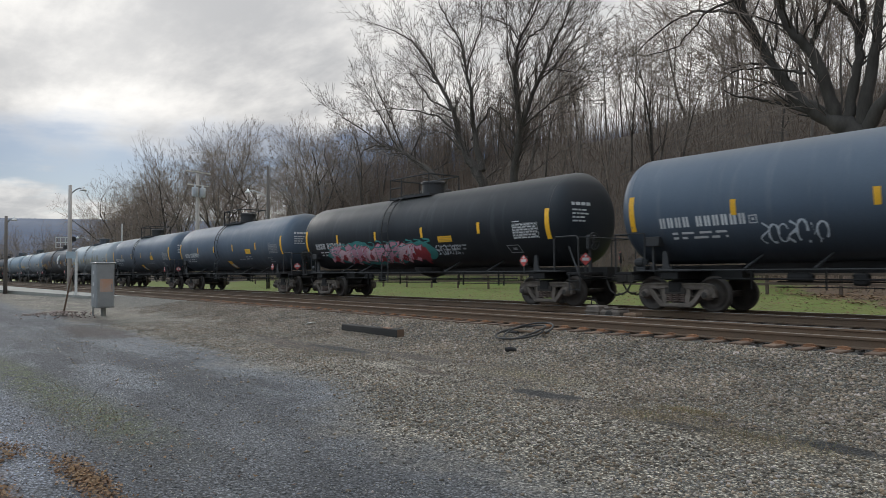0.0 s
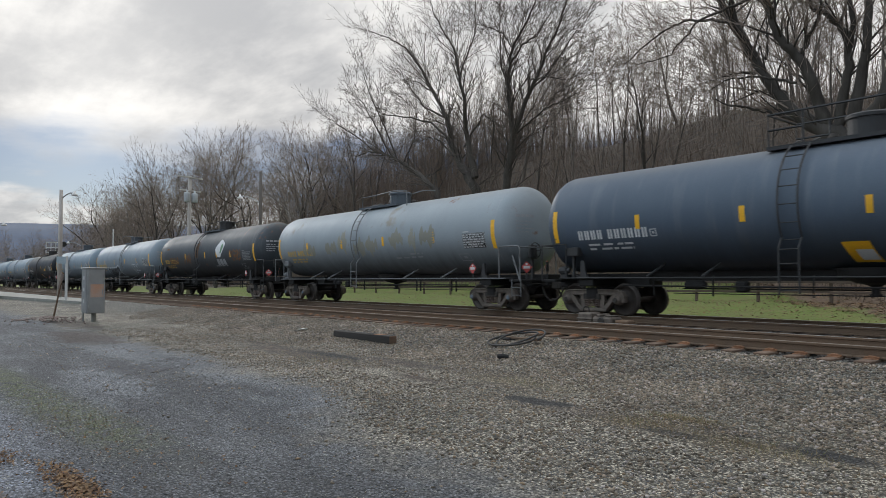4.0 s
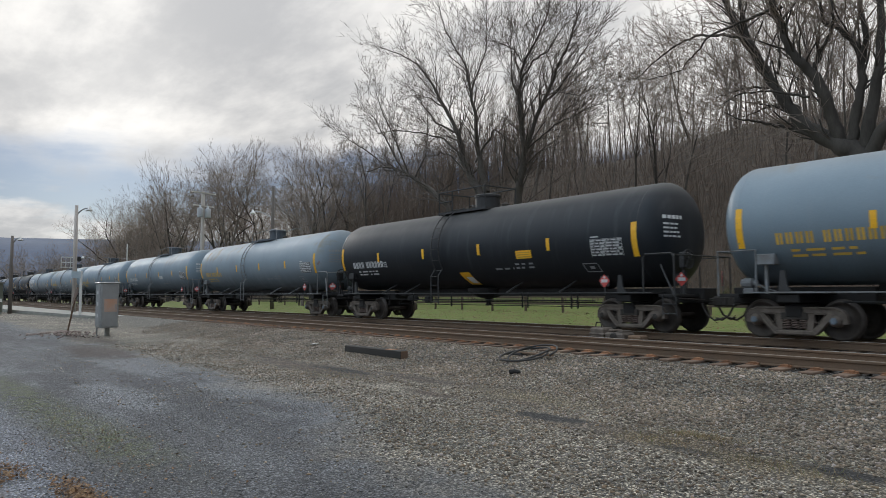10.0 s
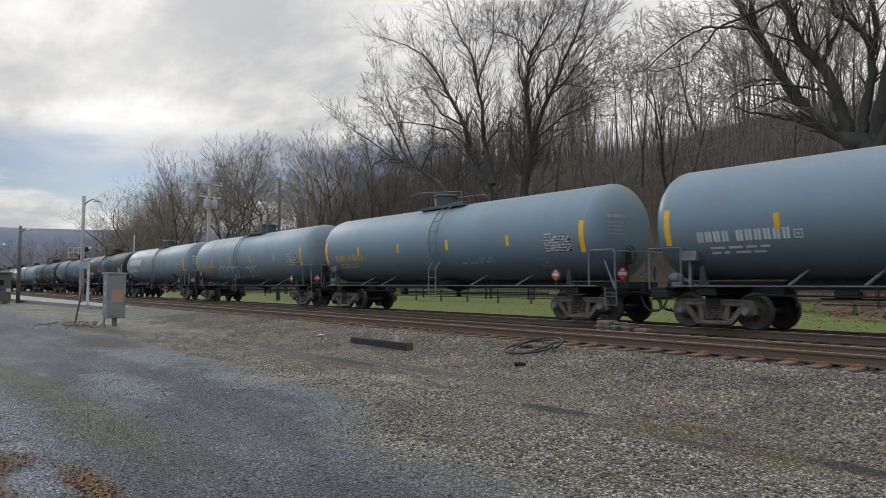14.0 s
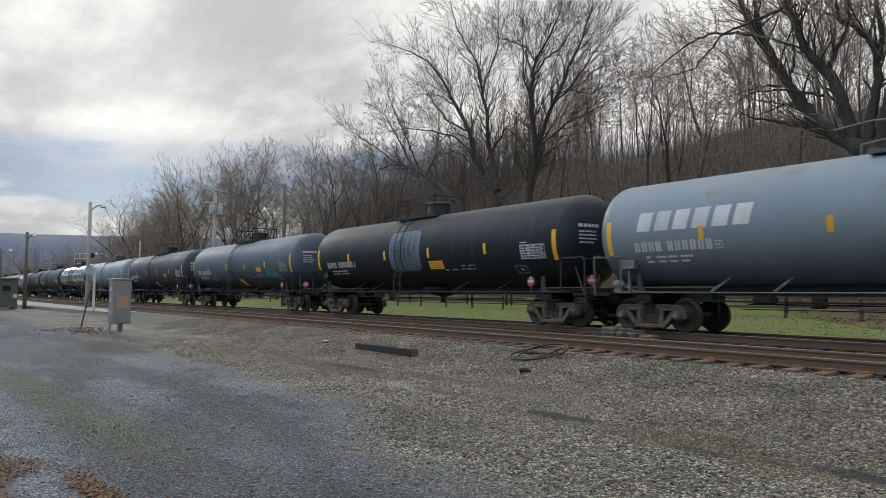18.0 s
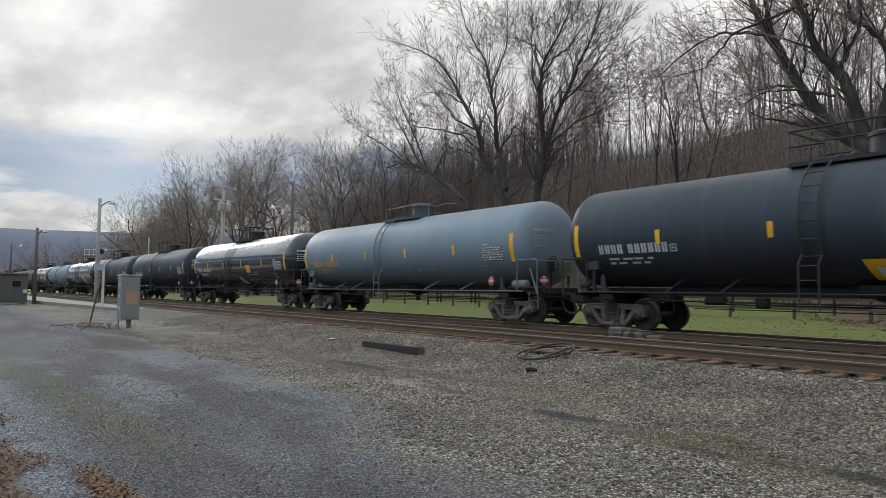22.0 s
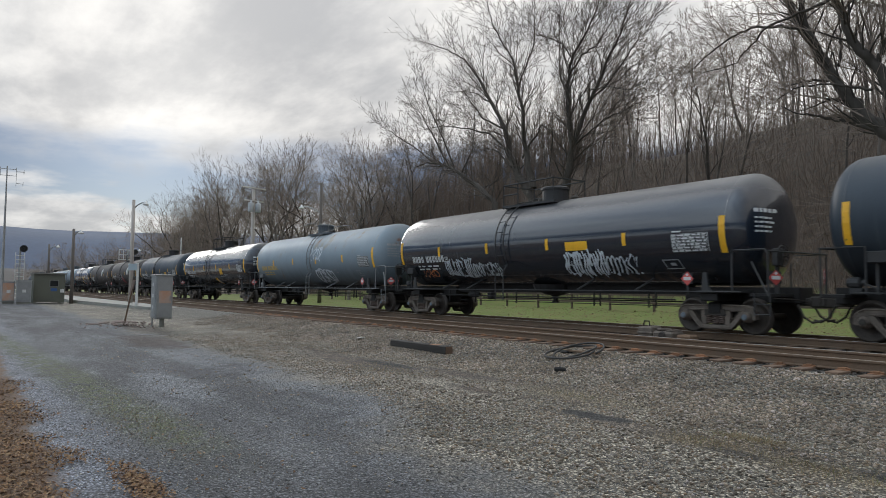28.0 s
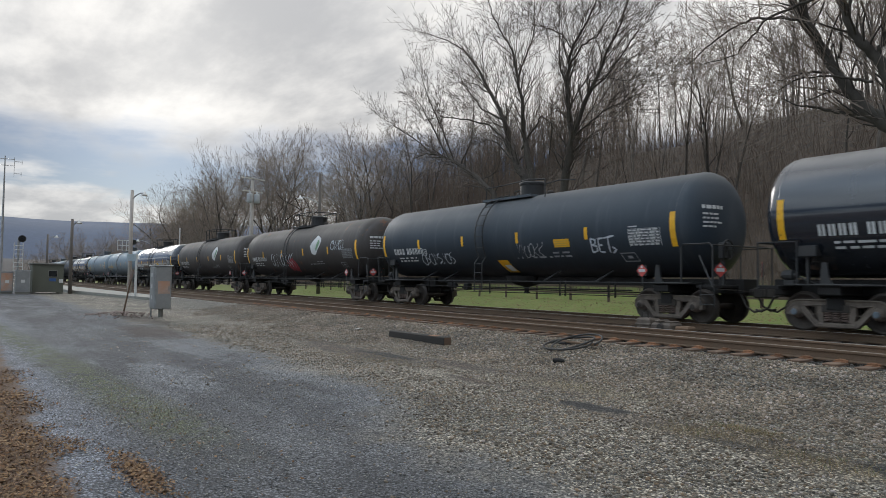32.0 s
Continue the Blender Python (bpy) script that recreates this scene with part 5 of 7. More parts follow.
def leaf_logo_car(car):
    leaf_logo(car)
    for i in range(3):
        tp("letter_block", decal(Shape(), 2.45 + i * 0.46, 2.83 + i * 0.46, 1.98, 2.32), "stencil_grey", car)
    tags(("stencil_rust", -5.9, -4.3, 2.12, 2.6, 11, 0.04, 3), ("stencil_rust", -3.1, -1.9, 2.1, 2.75, 9, 0.045, 5), ("stencil_rust", 4.5, 6.0, 2.2, 2.8, 9, 0.05, 8), ("stencil_rust", -1.0, -0.5, 2.5, 3.5, 7, 0.04, 9))(car)
    for x, z, w, h, q in ((-5.2, 2.3, 0.8, 0.12, 4), (-2.4, 2.4, 0.5, 0.25, 6), (-0.75, 3.1, 0.16, 0.7, 7), (5.3, 2.45, 0.7, 0.14, 9), (-6.4, 3.2, 0.7, 0.12, 10)):
        tp("rust_patch", blob(x, z, w, h, q, 0.007, 16, 0.6), "stencil_rust", car, "rusted patch")


def big_letters(car):
    for i in range(6):
        tp("letter_block", decal(Shape(), -6.9 + i * 0.56, -6.48 + i * 0.56, 2.75, 3.27, lean=0.2), "stencil_white", car)
    tp("sticker", decal(Shape(), 4.6, 5.4, 1.6, 1.95, lean=-0.3), "paint_black", car, "black painted-out patch")
    tp("sticker", small_print(1.6, 2.35, 4, 0.9, random.Random(4)), "stencil_grey", car, fine=True)


def pale_label(car):
    tp("sticker", decal(Shape(), 1.45, 2.25, 2.28, 2.5), "stencil_white", car, "white label")


# paint, words, underframe, mark, top, extra, band
HEAD_CARS = [
    ("paint_slate", "slate-grey", "frame_steel", "stencil_white", "cage", tags(("spray_white", -4.4, -2.9, 1.7, 2.2, 7, 0.03, 12), ("spray_lime", 1.0, 2.6, 2.0, 2.6, 5, 0.05, 14)), False),
    ("paint_black", "matt black", "frame_steel", "stencil_white", "cage", mural, False),
    ("paint_slate", "slate-grey", "frame_steel", "stencil_white", "cage", yellow_notes(), False),
    ("paint_slate", "slate-blue", "frame_steel", "stencil_white", "cage", yellow_notes(), False),
    ("paint_pale_grey", "pale weathered grey", "frame_grey", "stencil_yellow", "hoop", ochre_runs, False),
    ("paint_black_rusty", "dark rust-blotched", "frame_steel", "stencil_yellow", "hoop", leaf_logo_car, False),
    ("paint_blue_grey_pale", "pale blue-grey", "frame_grey", "stencil_yellow", "hoop", (lambda car: (rounded_tag(-4.45, -0.5, 1.36, 2.26)(car), bubble_tag((3.3, 4.9, 1.75, 2.35, 3, 0.04, 44))(car))), False),
    ("paint_blue_grey", "blue-grey", "frame_grey", "stencil_yellow", "hoop", None, False),
    ("paint_black", "matt black", "frame_steel", "stencil_white", "cage", yellow_notes(), False),
    ("paint_blue_grey_rusty", "weathered blue-grey", "frame_grey", "stencil_yellow", "hoop", None, False),
    ("paint_blue_grey", "blue-grey", "frame_grey", "stencil_white", "hoop", pale_label, False),
    ("paint_blue_grey", "blue-grey", "frame_grey", "stencil_yellow", "hoop", None, False),
]
MIDDLE_CARS = [
    ("paint_blue_grey_rusty", "scrawled blue-grey", "frame_grey", "stencil_yellow", "hoop", bubble_tag((-4.0, -0.4, 1.55, 2.3, 5, 0.035, 52), (0.4, 2.0, 1.6, 2.2, 3, 0.03, 55)), False),
    ("paint_blue_grey_pale", "pale blue-grey", "frame_grey", "stencil_white", "hoop", big_letters, False),
    ("paint_black", "black, partly repainted", "frame_steel", "stencil_white", "cage", lambda car: (tp("sticker", decal(Shape(), 1.12, 2.0, 1.97, 2.28), "reflector_yellow", car, "yellow caution field"), note_print(car, 1.12, 2.0, 1.97, 2.28), tp("stencil", patch_runs(-1.45, 0.55, 2.2, 3.5, 70, 66), "paint_charcoal", car, "dark streaks worn through the patch", fine=True)), True),
    ("paint_slate", "slate-grey", "frame_steel", "stencil_white", "cage", yellow_notes(tags(("spray_aqua", 4.35, 5.95, 1.95, 2.38, 8, 0.04, 61), ("spray_teal", 4.5, 6.05, 1.86, 2.2, 7, 0.03, 63), ("spray_aqua", -4.4, -3.7, 1.75, 2.05, 6, 0.03, 64))), False),
    ("paint_charcoal", "charcoal-black", "frame_steel", "stencil_white", "cage", yellow_notes(), False),
    ("paint_blue_grey", "blue-grey", "frame_grey", "stencil_yellow", "hoop", None, False),
    ("paint_black_gloss", "glossy black", "frame_steel", "stencil_white", "cage", square_notes, False),
    ("paint_charcoal", "charcoal-grey", "frame_steel", "stencil_white", "cage", None, False),
    ("paint_charcoal", "charcoal-black", "frame_steel", "stencil_white", "cage", None, False),
    ("paint_black_gloss", "glossy black scrawled", "frame_steel", "stencil_white", "cage", lambda car: (tags(("spray_orange", -6.6, -5.5, 1.6, 1.92, 4, 0.035, 70), ("spray_white", -4.7, -2.9, 1.6, 2.3, 16, 0.04, 71), ("spray_white", -2.9, -1.3, 1.6, 2.1, 13, 0.035, 73), ("spray_white", 2.0, 3.7, 1.55, 2.35, 15, 0.045, 75), ("spray_white", 3.6, 4.9, 1.6, 2.15, 8, 0.035, 77))(car), tp("sticker", decal(Shape(), 2.2, 3.15, 2.36, 2.64), "reflector_yellow", car, "yellow caution field")), False),
]
REAR_CARS = [
    ("paint_blue_grey_rusty", "rust-stained blue-grey", "frame_grey", "stencil_yellow", "hoop", lambda car: (tags(("spray_white", 0.6, 2.1, 2.6, 3.35, 6, 0.06, 81))(car), bubble_tag((1.0, 3.0, 1.5, 2.1, 4, 0.06, 84))(car)), False),
    ("paint_black_gloss", "glossy black", "frame_steel", "stencil_white", "cage", square_notes, False),
    ("paint_charcoal", "charcoal-grey scrawled", "frame_steel", "stencil_white", "hoop", yellow_notes(tags(("spray_white", -4.9, -2.6, 1.75, 2.2, 8, 0.025, 91), ("stencil_grey", 1.2, 2.6, 1.9, 2.4, 6, 0.025, 95)), short_tag(4.75, 2.02, 0.42)), False),
    ("paint_brown", "brown-black", "frame_steel", "stencil_white", "cage", lambda car: (leaf_logo(car), tp("graffiti", blob(-0.6, 1.9, 1.4, 0.7, 3), "spray_red", car, "red sprayed patch"), tags(("spray_white", -3.6, -0.2, 1.8, 2.6, 9, 0.04, 96), ("spray_white", 5.0, 6.4, 2.6, 3.1, 6, 0.03, 98))(car)), False),
    ("paint_brown", "brown-black", "frame_steel", "stencil_white", "cage", leaf_logo, False),
    ("paint_black_gloss", "glossy black", "frame_steel", "stencil_white", "cage", square_notes, False),
    ("paint_blue_grey", "blue-grey", "frame_grey", "stencil_yellow", "hoop", None, False),
    ("paint_blue_grey", "blue-grey", "frame_grey", "stencil_yellow", "hoop", None, False),
    ("paint_black_gloss", "glossy black", "frame_steel", "stencil_white", "cage", None, False),
    ("paint_charcoal", "charcoal-grey", "frame_steel", "stencil_white", "cage", None, False),
    ("paint_blue_grey_pale", "pale blue-grey", "frame_grey", "stencil_yellow", "hoop", None, False),
    ("paint_charcoal", "charcoal-grey", "frame_steel", "stencil_white", "cage", None, False),
]
TRAIN = HEAD_CARS + MIDDLE_CARS + REAR_CARS
CAR_LENGTH, LEAD = 18.5, -3.4
# how far each car stands before or behind its even place, slack and unlike lengths
SLACK = [0.3, 0.07, 0.05, 0.2, 0.35, 0.05, -0.1, -0.3, -0.42, -0.28, -0.36, -0.4, -0.3, -0.43, 0.3, -0.1, -0.08, -0.1, 0.08, 0.12, 0.2, 0.07, 0.25, 0.38, 0.25, 0.3]
PLACE = [LEAD - CAR_LENGTH * k + (SLACK[k] if k < len(SLACK) else 0.3) for k in range(len(TRAIN))]
CARS = []
for k, (p, w, fr, mk, top, ex, band) in enumerate(TRAIN):
    ahead = (PLACE[k - 1] - PLACE[k]) / 2 - 9.28 if k else 0.0
    behind = (PLACE[k] - PLACE[k + 1]) / 2 - 9.28 if k + 1 < len(TRAIN) else 0.0
    CARS.append(tank_car(k, p, w, fr, mk, top, "", ex, band, (ahead, behind), k in (6, 11, 13, 22)))


def travelled(t):
    """Metres rolled since the start."""
    return 13.27 * t + 0.0033 * t * t


def motions():
    for k, car in enumerate(CARS):
        x0 = PLACE[k]
        walk(car, [(t, pose(x0 + travelled(t), TRACK_FAR, 0)) for t in range(0, 33)])
    # every axle turns alike: one set of keys serves them all
    n = 32 * FPS
    turn = [(i / FPS, Matrix.Rotation(travelled(i / FPS) / 0.457, 4, "Y")) for i in range(n + 1)]
    walk(WHEELS[0], turn)
    keys = WHEELS[0].animation_data
    for w in WHEELS[1:]:
        w.rotation_mode = "QUATERNION"
        d = w.animation_data_create()
        d.action = keys.action
        d.action_slot = keys.action_slot


# ---- bare trees ----
def turned_way(d, angle, spin):
    """The way d, bent aside by an angle towards a side that the spin picks."""
    side = d.orthogonal().normalized()
    side = (side * math.cos(spin) + d.cross(side) * math.sin(spin)).normalized()
    return (d * math.cos(angle) + side * math.sin(angle)).normalized()


def fork(wood, twigs, p, d, length, r, left, rng, spread=0.5, ratio=0.76, up=0.06, thin=0.011, wild=0.12, thick=0.05):
    """A limb that parts in two or three, again and again, down to the twigs."""
    n = 4 if r > 0.1 else 3 if left > 1 else 2
    pts, rad = [p], [r]
    for i in range(n):
        d = (d + Vector((rng.gauss(0, wild), rng.gauss(0, wild), rng.gauss(0, wild) + up))).normalized()
        p = p + d * (length / n)
        pts.append(p)
        rad.append(max(thin * 0.8, r * (1 - 0.32 * (i + 1) / n)))
    (wood if r > thick else twigs).tube(pts, rad, 8 if r > 0.12 else 5 if r > 0.04 else 3, cap=False)
    if left <= 0:
        return
    spin = rng.uniform(0, 6.28)
    kids = 3 if rng.random() < 0.3 else 2
    for i in range(kids):
        lead = i == 0
        way = turned_way(d, spread * (rng.uniform(0.2, 0.6) if lead else rng.uniform(0.8, 1.4)), spin + 6.28 * i / kids + rng.uniform(-0.5, 0.5))
        fork(wood, twigs, p, way, length * ratio * rng.uniform(0.8, 1.15) * (1.08 if lead else 0.92), max(thin, rad[-1] * (0.92 if lead else rng.uniform(0.6, 0.8))), left - 1, rng, spread, ratio, up, thin, wild, thick)
    # a shoot or two off the side
    for _ in range(2 if left > 2 else 1):
        if rng.random() < 0.75:
            j = rng.randint(1, n - 1)
            way = turned_way((pts[j] - pts[j - 1]).normalized(), rng.uniform(0.6, 1.1), rng.uniform(0, 6.28))
            fork(wood, twigs, pts[j], way, length * rng.uniform(0.4, 0.65), max(thin, rad[j] * rng.uniform(0.3, 0.45)), max(0, left - 2), rng, spread, ratio, up, thin, wild, thick)


def broad_tree(seed, h, r, thin):
    """A woodland-edge tree: a bare trunk, then spreading limbs into a domed crown of fine twigs."""
    rng = random.Random(seed)
    wood, twigs = Shape(), Shape()
    fork(wood, twigs, Vector((0, 0, -0.4)), Vector((rng.uniform(-0.1, 0.1), rng.uniform(-0.1, 0.1), 1)).normalized(), h * 0.36, r, 7, rng, 0.5, 0.72, 0.035, thin, 0.11)
    return wood.mesh("trunk", True), twigs.mesh("crown")


def slim_tree(seed, h, r, thin):
    """A drawn-up woodland tree: a long bare pole with a narrow crown of rising branches."""
    rng = random.Random(seed)
    wood, twigs = Shape(), Shape()
    p, d, pts, rad = Vector((0, 0, -0.4)), Vector((rng.uniform(-0.08, 0.08), rng.uniform(-0.08, 0.08), 1)).normalized(), [], []
    n = 12
    for i in range(n + 1):
        pts.append(p)
        rad.append(max(thin, r * (1 - 0.9 * i / n)))
        d = (d + Vector((rng.gauss(0, 0.05), rng.gauss(0, 0.05), 0.05))).normalized()
        p = p + d * (h / n)
    wood.tube(pts, rad, 7, cap=False)
    for i in range(3, n + 1):
        for _ in range(rng.randint(1, 3) if i < n else 3):
            way = turned_way(d, rng.uniform(0.45, 0.95) * (0.6 if i == n else 1), rng.uniform(0, 6.28))
            fork(wood, twigs, pts[i], way, h * rng.uniform(0.07, 0.13) * (1.15 - 0.5 * i / n), max(thin, rad[i] * 0.5), 3 if i > 5 else 2, rng, 0.55, 0.76, 0.09, thin, 0.14)
    return wood.mesh("trunk", True), twigs.mesh("crown")


def top_of(meshes):
    return max(v.co.z for me in meshes for v in me.vertices)


def plant(name, label, meshes, m, bark="bark_grey", group="", twig="twig"):
    t = thing(name, label, "tree", m, group)
    part("trunk", meshes[0], bark, t)
    part("crown", meshes[1], twig, t)
    return t


def guided_tree(label, y, limbs, seed, fill, bark, reach, left):
    """An old tree whose main limbs follow the lines given as (x, z, radius) in its own plane; each grows out of the nearest earlier one."""
    rng = random.Random(seed)
    wood, twigs = Shape(), Shape()
    x = limbs[0][0][0]
    grown = []
    for number, limb in enumerate(limbs):
        depth, lean = 0.0, rng.uniform(-0.22, 0.22) if number else 0.0
        if grown:
            depth = min(grown, key=lambda q: (q.x + x - limb[0][0]) ** 2 + (q.z - limb[0][1]) ** 2).y
        way, pts = 0.0, []
        for i, (a, b, c) in enumerate(limb):
            if i:
                way += math.hypot(a - limb[i - 1][0], b - limb[i - 1][1])
            pts.append(Vector((a - x, depth + lean * way, b)))
        line, rad = [], []
        for i in range(len(pts) - 1):
            for k in (0.0, 0.25, 0.5, 0.75):
                w = Vector((rng.uniform(-1, 1), rng.uniform(-1, 1), rng.uniform(-1, 1))) * ((0.05 + 0.12 * limb[i][2]) if k else 0.0)
                line.append(pts[i].lerp(pts[i + 1], k) + w)
                rad.append((limb[i][2] + (limb[i + 1][2] - limb[i][2]) * k) * rng.uniform(0.74, 0.92))
        line.append(pts[-1]), rad.append(limb[-1][2] * 0.8)
        grown += line
        wood.tube(line, rad, 10, cap=False)
        n = len(line)
        for i in range(3, n):
            for _ in range(4 if i == n - 1 else 2):
                if rng.random() < (fill if i < n - 1 else 1.0):
                    side = (line[i] - line[i - 1]).normalized()
                    d = turned_way(side, rng.uniform(0.35, 1.0) if i < n - 1 else rng.uniform(0.1, 0.6), rng.uniform(0, 6.28))
                    d = (d + Vector((0, 0, 0.25))).normalized()
                    fork(wood, twigs, line[i], d, rng.uniform(*reach), min(0.06, max(0.014, rad[i] * rng.uniform(0.25, 0.5))), left, rng, 0.5, 0.76, 0.05, 0.0105, 0.13)
    t = thing("tree", label, "tree", pose(x, y, 0), group="old trees by the grass")
    part("trunk", wood, bark, t, smooth=True)
    part("crown", twigs, "twig_dark" if seed != 6 else "twig", t)
    return t


LIMBS_FORKED = [
    [(-35.9, 7.4, 0.4), (-37.4, 9.2, 0.34), (-38.8, 11.5, 0.26), (-39.1, 13.2, 0.21), (-40.6, 15.4, 0.16), (-42.2, 17.7, 0.12), (-44.3, 20.0, 0.085), (-46.7, 21.5, 0.055), (-49.8, 23.0, 0.03)],
    [(-35.9, 8.3, 0.32), (-36.9, 11.7, 0.21), (-37.1, 13.8, 0.17), (-37.7, 16.1, 0.14), (-38.4, 18.4, 0.1), (-39.7, 20.1, 0.075), (-41.0, 22.0, 0.05), (-41.8, 24.4, 0.03)],
    [(-37.7, 16.1, 0.09), (-37.2, 17.7, 0.07), (-36.8, 19.7, 0.05), (-37.3, 22.0, 0.03)],
]
LIMBS_FORKED_OUTER = [
    [(-38.8, 11.5, 0.12), (-41.0, 13.2, 0.09), (-43.9, 14.2, 0.065), (-47.9, 15.2, 0.045), (-50.6, 15.4, 0.025)],
    [(-39.1, 13.2, 0.1), (-42.0, 14.6, 0.08), (-43.4, 16.0, 0.06), (-45.1, 17.8, 0.03)],
    [(-38.4, 10.2, 0.09), (-40.3, 11.7, 0.07), (-42.0, 12.3, 0.05), (-43.3, 12.2, 0.025)],
    [(-37.2, 10.7, 0.1), (-36.2, 12.0, 0.085), (-35.5, 12.9, 0.07), (-34.6, 12.2, 0.06), (-34.9, 11.0, 0.05), (-35.3, 9.4, 0.03)],
    [(-40.6, 15.4, 0.09), (-43.1, 16.9, 0.06), (-46.1, 18.1, 0.03)],
]
LIMBS_UPRIGHT = [
    [(-33.1, 7.8, 0.34), (-32.8, 9.1, 0.31), (-32.4, 10.8, 0.26), (-32.7, 12.4, 0.21), (-32.9, 14.4, 0.17), (-32.7, 16.0, 0.14), (-32.3, 17.1, 0.11), (-31.3, 18.1, 0.085), (-30.2, 19.6, 0.05), (-29.9, 21.0, 0.025)],
    [(-32.4, 10.8, 0.2), (-31.3, 13.5, 0.16), (-30.5, 14.9, 0.13), (-29.8, 16.4, 0.1), (-29.0, 17.7, 0.075), (-28.5, 19.2, 0.05), (-28.2, 20.6, 0.025)],
    [(-31.2, 13.7, 0.1), (-29.8, 14.7, 0.08), (-28.8, 15.9, 0.06), (-27.9, 17.1, 0.03)],
]
LIMBS_UPRIGHT_OUTER = [
    [(-32.7, 15.8, 0.09), (-31.3, 16.8, 0.07), (-29.8, 16.9, 0.05), (-28.5, 17.9, 0.03)],
    [(-32.5, 17.0, 0.07), (-33.4, 18.2, 0.06), (-34.9, 19.1, 0.045), (-36.8, 20.0, 0.025)],
    [(-32.1, 10.9, 0.08), (-30.6, 11.6, 0.06), (-29.1, 12.1, 0.05), (-27.5, 12.3, 0.025)],
    [(-31.1, 14.5, 0.06), (-29.6, 14.3, 0.045), (-27.7, 13.6, 0.025)],
    [(-32.9, 14.4, 0.08), (-34.0, 16.5, 0.06), (-34.4, 18.6, 0.04), (-34.8, 21.3, 0.025)],
]
LIMBS_LEANING = [
    [(-40.9, 7.8, 0.26), (-42.7, 9.1, 0.24), (-44.9, 10.4, 0.21), (-46.9, 11.4, 0.17), (-48.6, 12.0, 0.12), (-50.4, 12.4, 0.08), (-52.8, 12.3, 0.04)],
    [(-46.8, 11.4, 0.11), (-48.2, 12.9, 0.09), (-49.5, 14.6, 0.07), (-50.9, 16.4, 0.04), (-52.4, 17.8, 0.025)],
    [(-46.3, 11.1, 0.09), (-47.4, 14.0, 0.07), (-48.7, 16.7, 0.05), (-49.4, 18.9, 0.03)],
    [(-49.5, 12.2, 0.07), (-52.3, 14.1, 0.06), (-54.6, 15.4, 0.04), (-56.2, 16.3, 0.025)],
    [(-42.7, 9.2, 0.08), (-41.6, 9.3, 0.07), (-40.9, 9.7, 0.05)],
    [(-45.3, 10.7, 0.08), (-44.4, 12.6, 0.06), (-44.7, 14.7, 0.045), (-45.3, 16.5, 0.025)],
]
LIMBS_OLD = [
    [(-12.0, 5.4, 0.78), (-12.3, 7.3, 0.68), (-13.3, 8.2, 0.48), (-14.6, 9.2, 0.4), (-15.5, 10.4, 0.34), (-16.3, 11.9, 0.31), (-17.1, 13.6, 0.27), (-17.9, 15.1, 0.23), (-18.5, 16.5, 0.19), (-19.1, 18.3, 0.13)],
    [(-17.3, 14.1, 0.17), (-17.6, 15.4, 0.15), (-17.8, 16.9, 0.11)],
    [(-13.2, 8.3, 0.38), (-13.5, 10.0, 0.32), (-13.8, 11.2, 0.3), (-14.3, 12.1, 0.27), (-14.9, 13.0, 0.25), (-15.2, 14.4, 0.21), (-15.5, 15.7, 0.18), (-15.6, 17.0, 0.12)],
    [(-13.9, 11.9, 0.14), (-13.6, 12.5, 0.12), (-13.2, 13.2, 0.11), (-12.9, 14.0, 0.09), (-13.0, 15.1, 0.07)],
]
LIMBS_OLD_CROWN = [
    [(-12.7, 8.2, 0.34), (-12.4, 9.8, 0.27), (-12.1, 11.0, 0.23), (-12.2, 12.4, 0.2), (-12.5, 13.1, 0.18), (-12.9, 13.6, 0.17), (-13.8, 14.4, 0.11), (-13.9, 15.4, 0.08)],
    [(-12.1, 7.8, 0.38), (-11.6, 10.4, 0.28), (-11.3, 12.2, 0.23), (-11.2, 14.3, 0.18), (-11.0, 15.6, 0.14)],
    [(-12.0, 7.3, 0.42), (-10.6, 9.4, 0.3), (-9.8, 11.6, 0.22), (-9.2, 13.8, 0.15)],
    [(-12.2, 11.8, 0.18), (-11.9, 13.1, 0.16), (-12.1, 14.4, 0.12)],
]
BOUGHS_OLD = [
    [(-17.7, 14.7, 0.1), (-18.8, 15.2, 0.09), (-20.5, 15.6, 0.08), (-21.7, 15.4, 0.065), (-22.9, 14.9, 0.05), (-24.5, 14.1, 0.03)],
    [(-15.0, 15.1, 0.11), (-15.6, 15.1, 0.095), (-17.0, 14.9, 0.08), (-18.5, 14.6, 0.07), (-19.3, 13.9, 0.055), (-20.0, 13.1, 0.04), (-22.0, 13.0, 0.025)],
    [(-16.2, 11.6, 0.09), (-17.2, 11.9, 0.07), (-18.3, 11.9, 0.05), (-19.3, 11.8, 0.03)],
    [(-16.0, 12.3, 0.09), (-15.9, 13.3, 0.07), (-16.1, 14.4, 0.05), (-16.3, 15.6, 0.035)],
]
BOUGHS_OLD_LOW = [
    [(-14.3, 10.6, 0.09), (-15.3, 11.0, 0.07), (-16.6, 11.4, 0.06), (-17.5, 11.5, 0.05), (-18.7, 11.1, 0.03)],
    [(-14.0, 8.5, 0.15), (-15.2, 9.2, 0.12), (-15.8, 9.5, 0.1), (-16.8, 9.9, 0.08), (-18.0, 10.3, 0.05), (-18.7, 10.8, 0.03)],
    [(-15.7, 10.7, 0.07), (-16.8, 10.6, 0.05), (-17.8, 10.4, 0.03)],
    [(-12.6, 7.6, 0.12), (-13.3, 6.7, 0.08), (-13.9, 5.9, 0.04)],
]


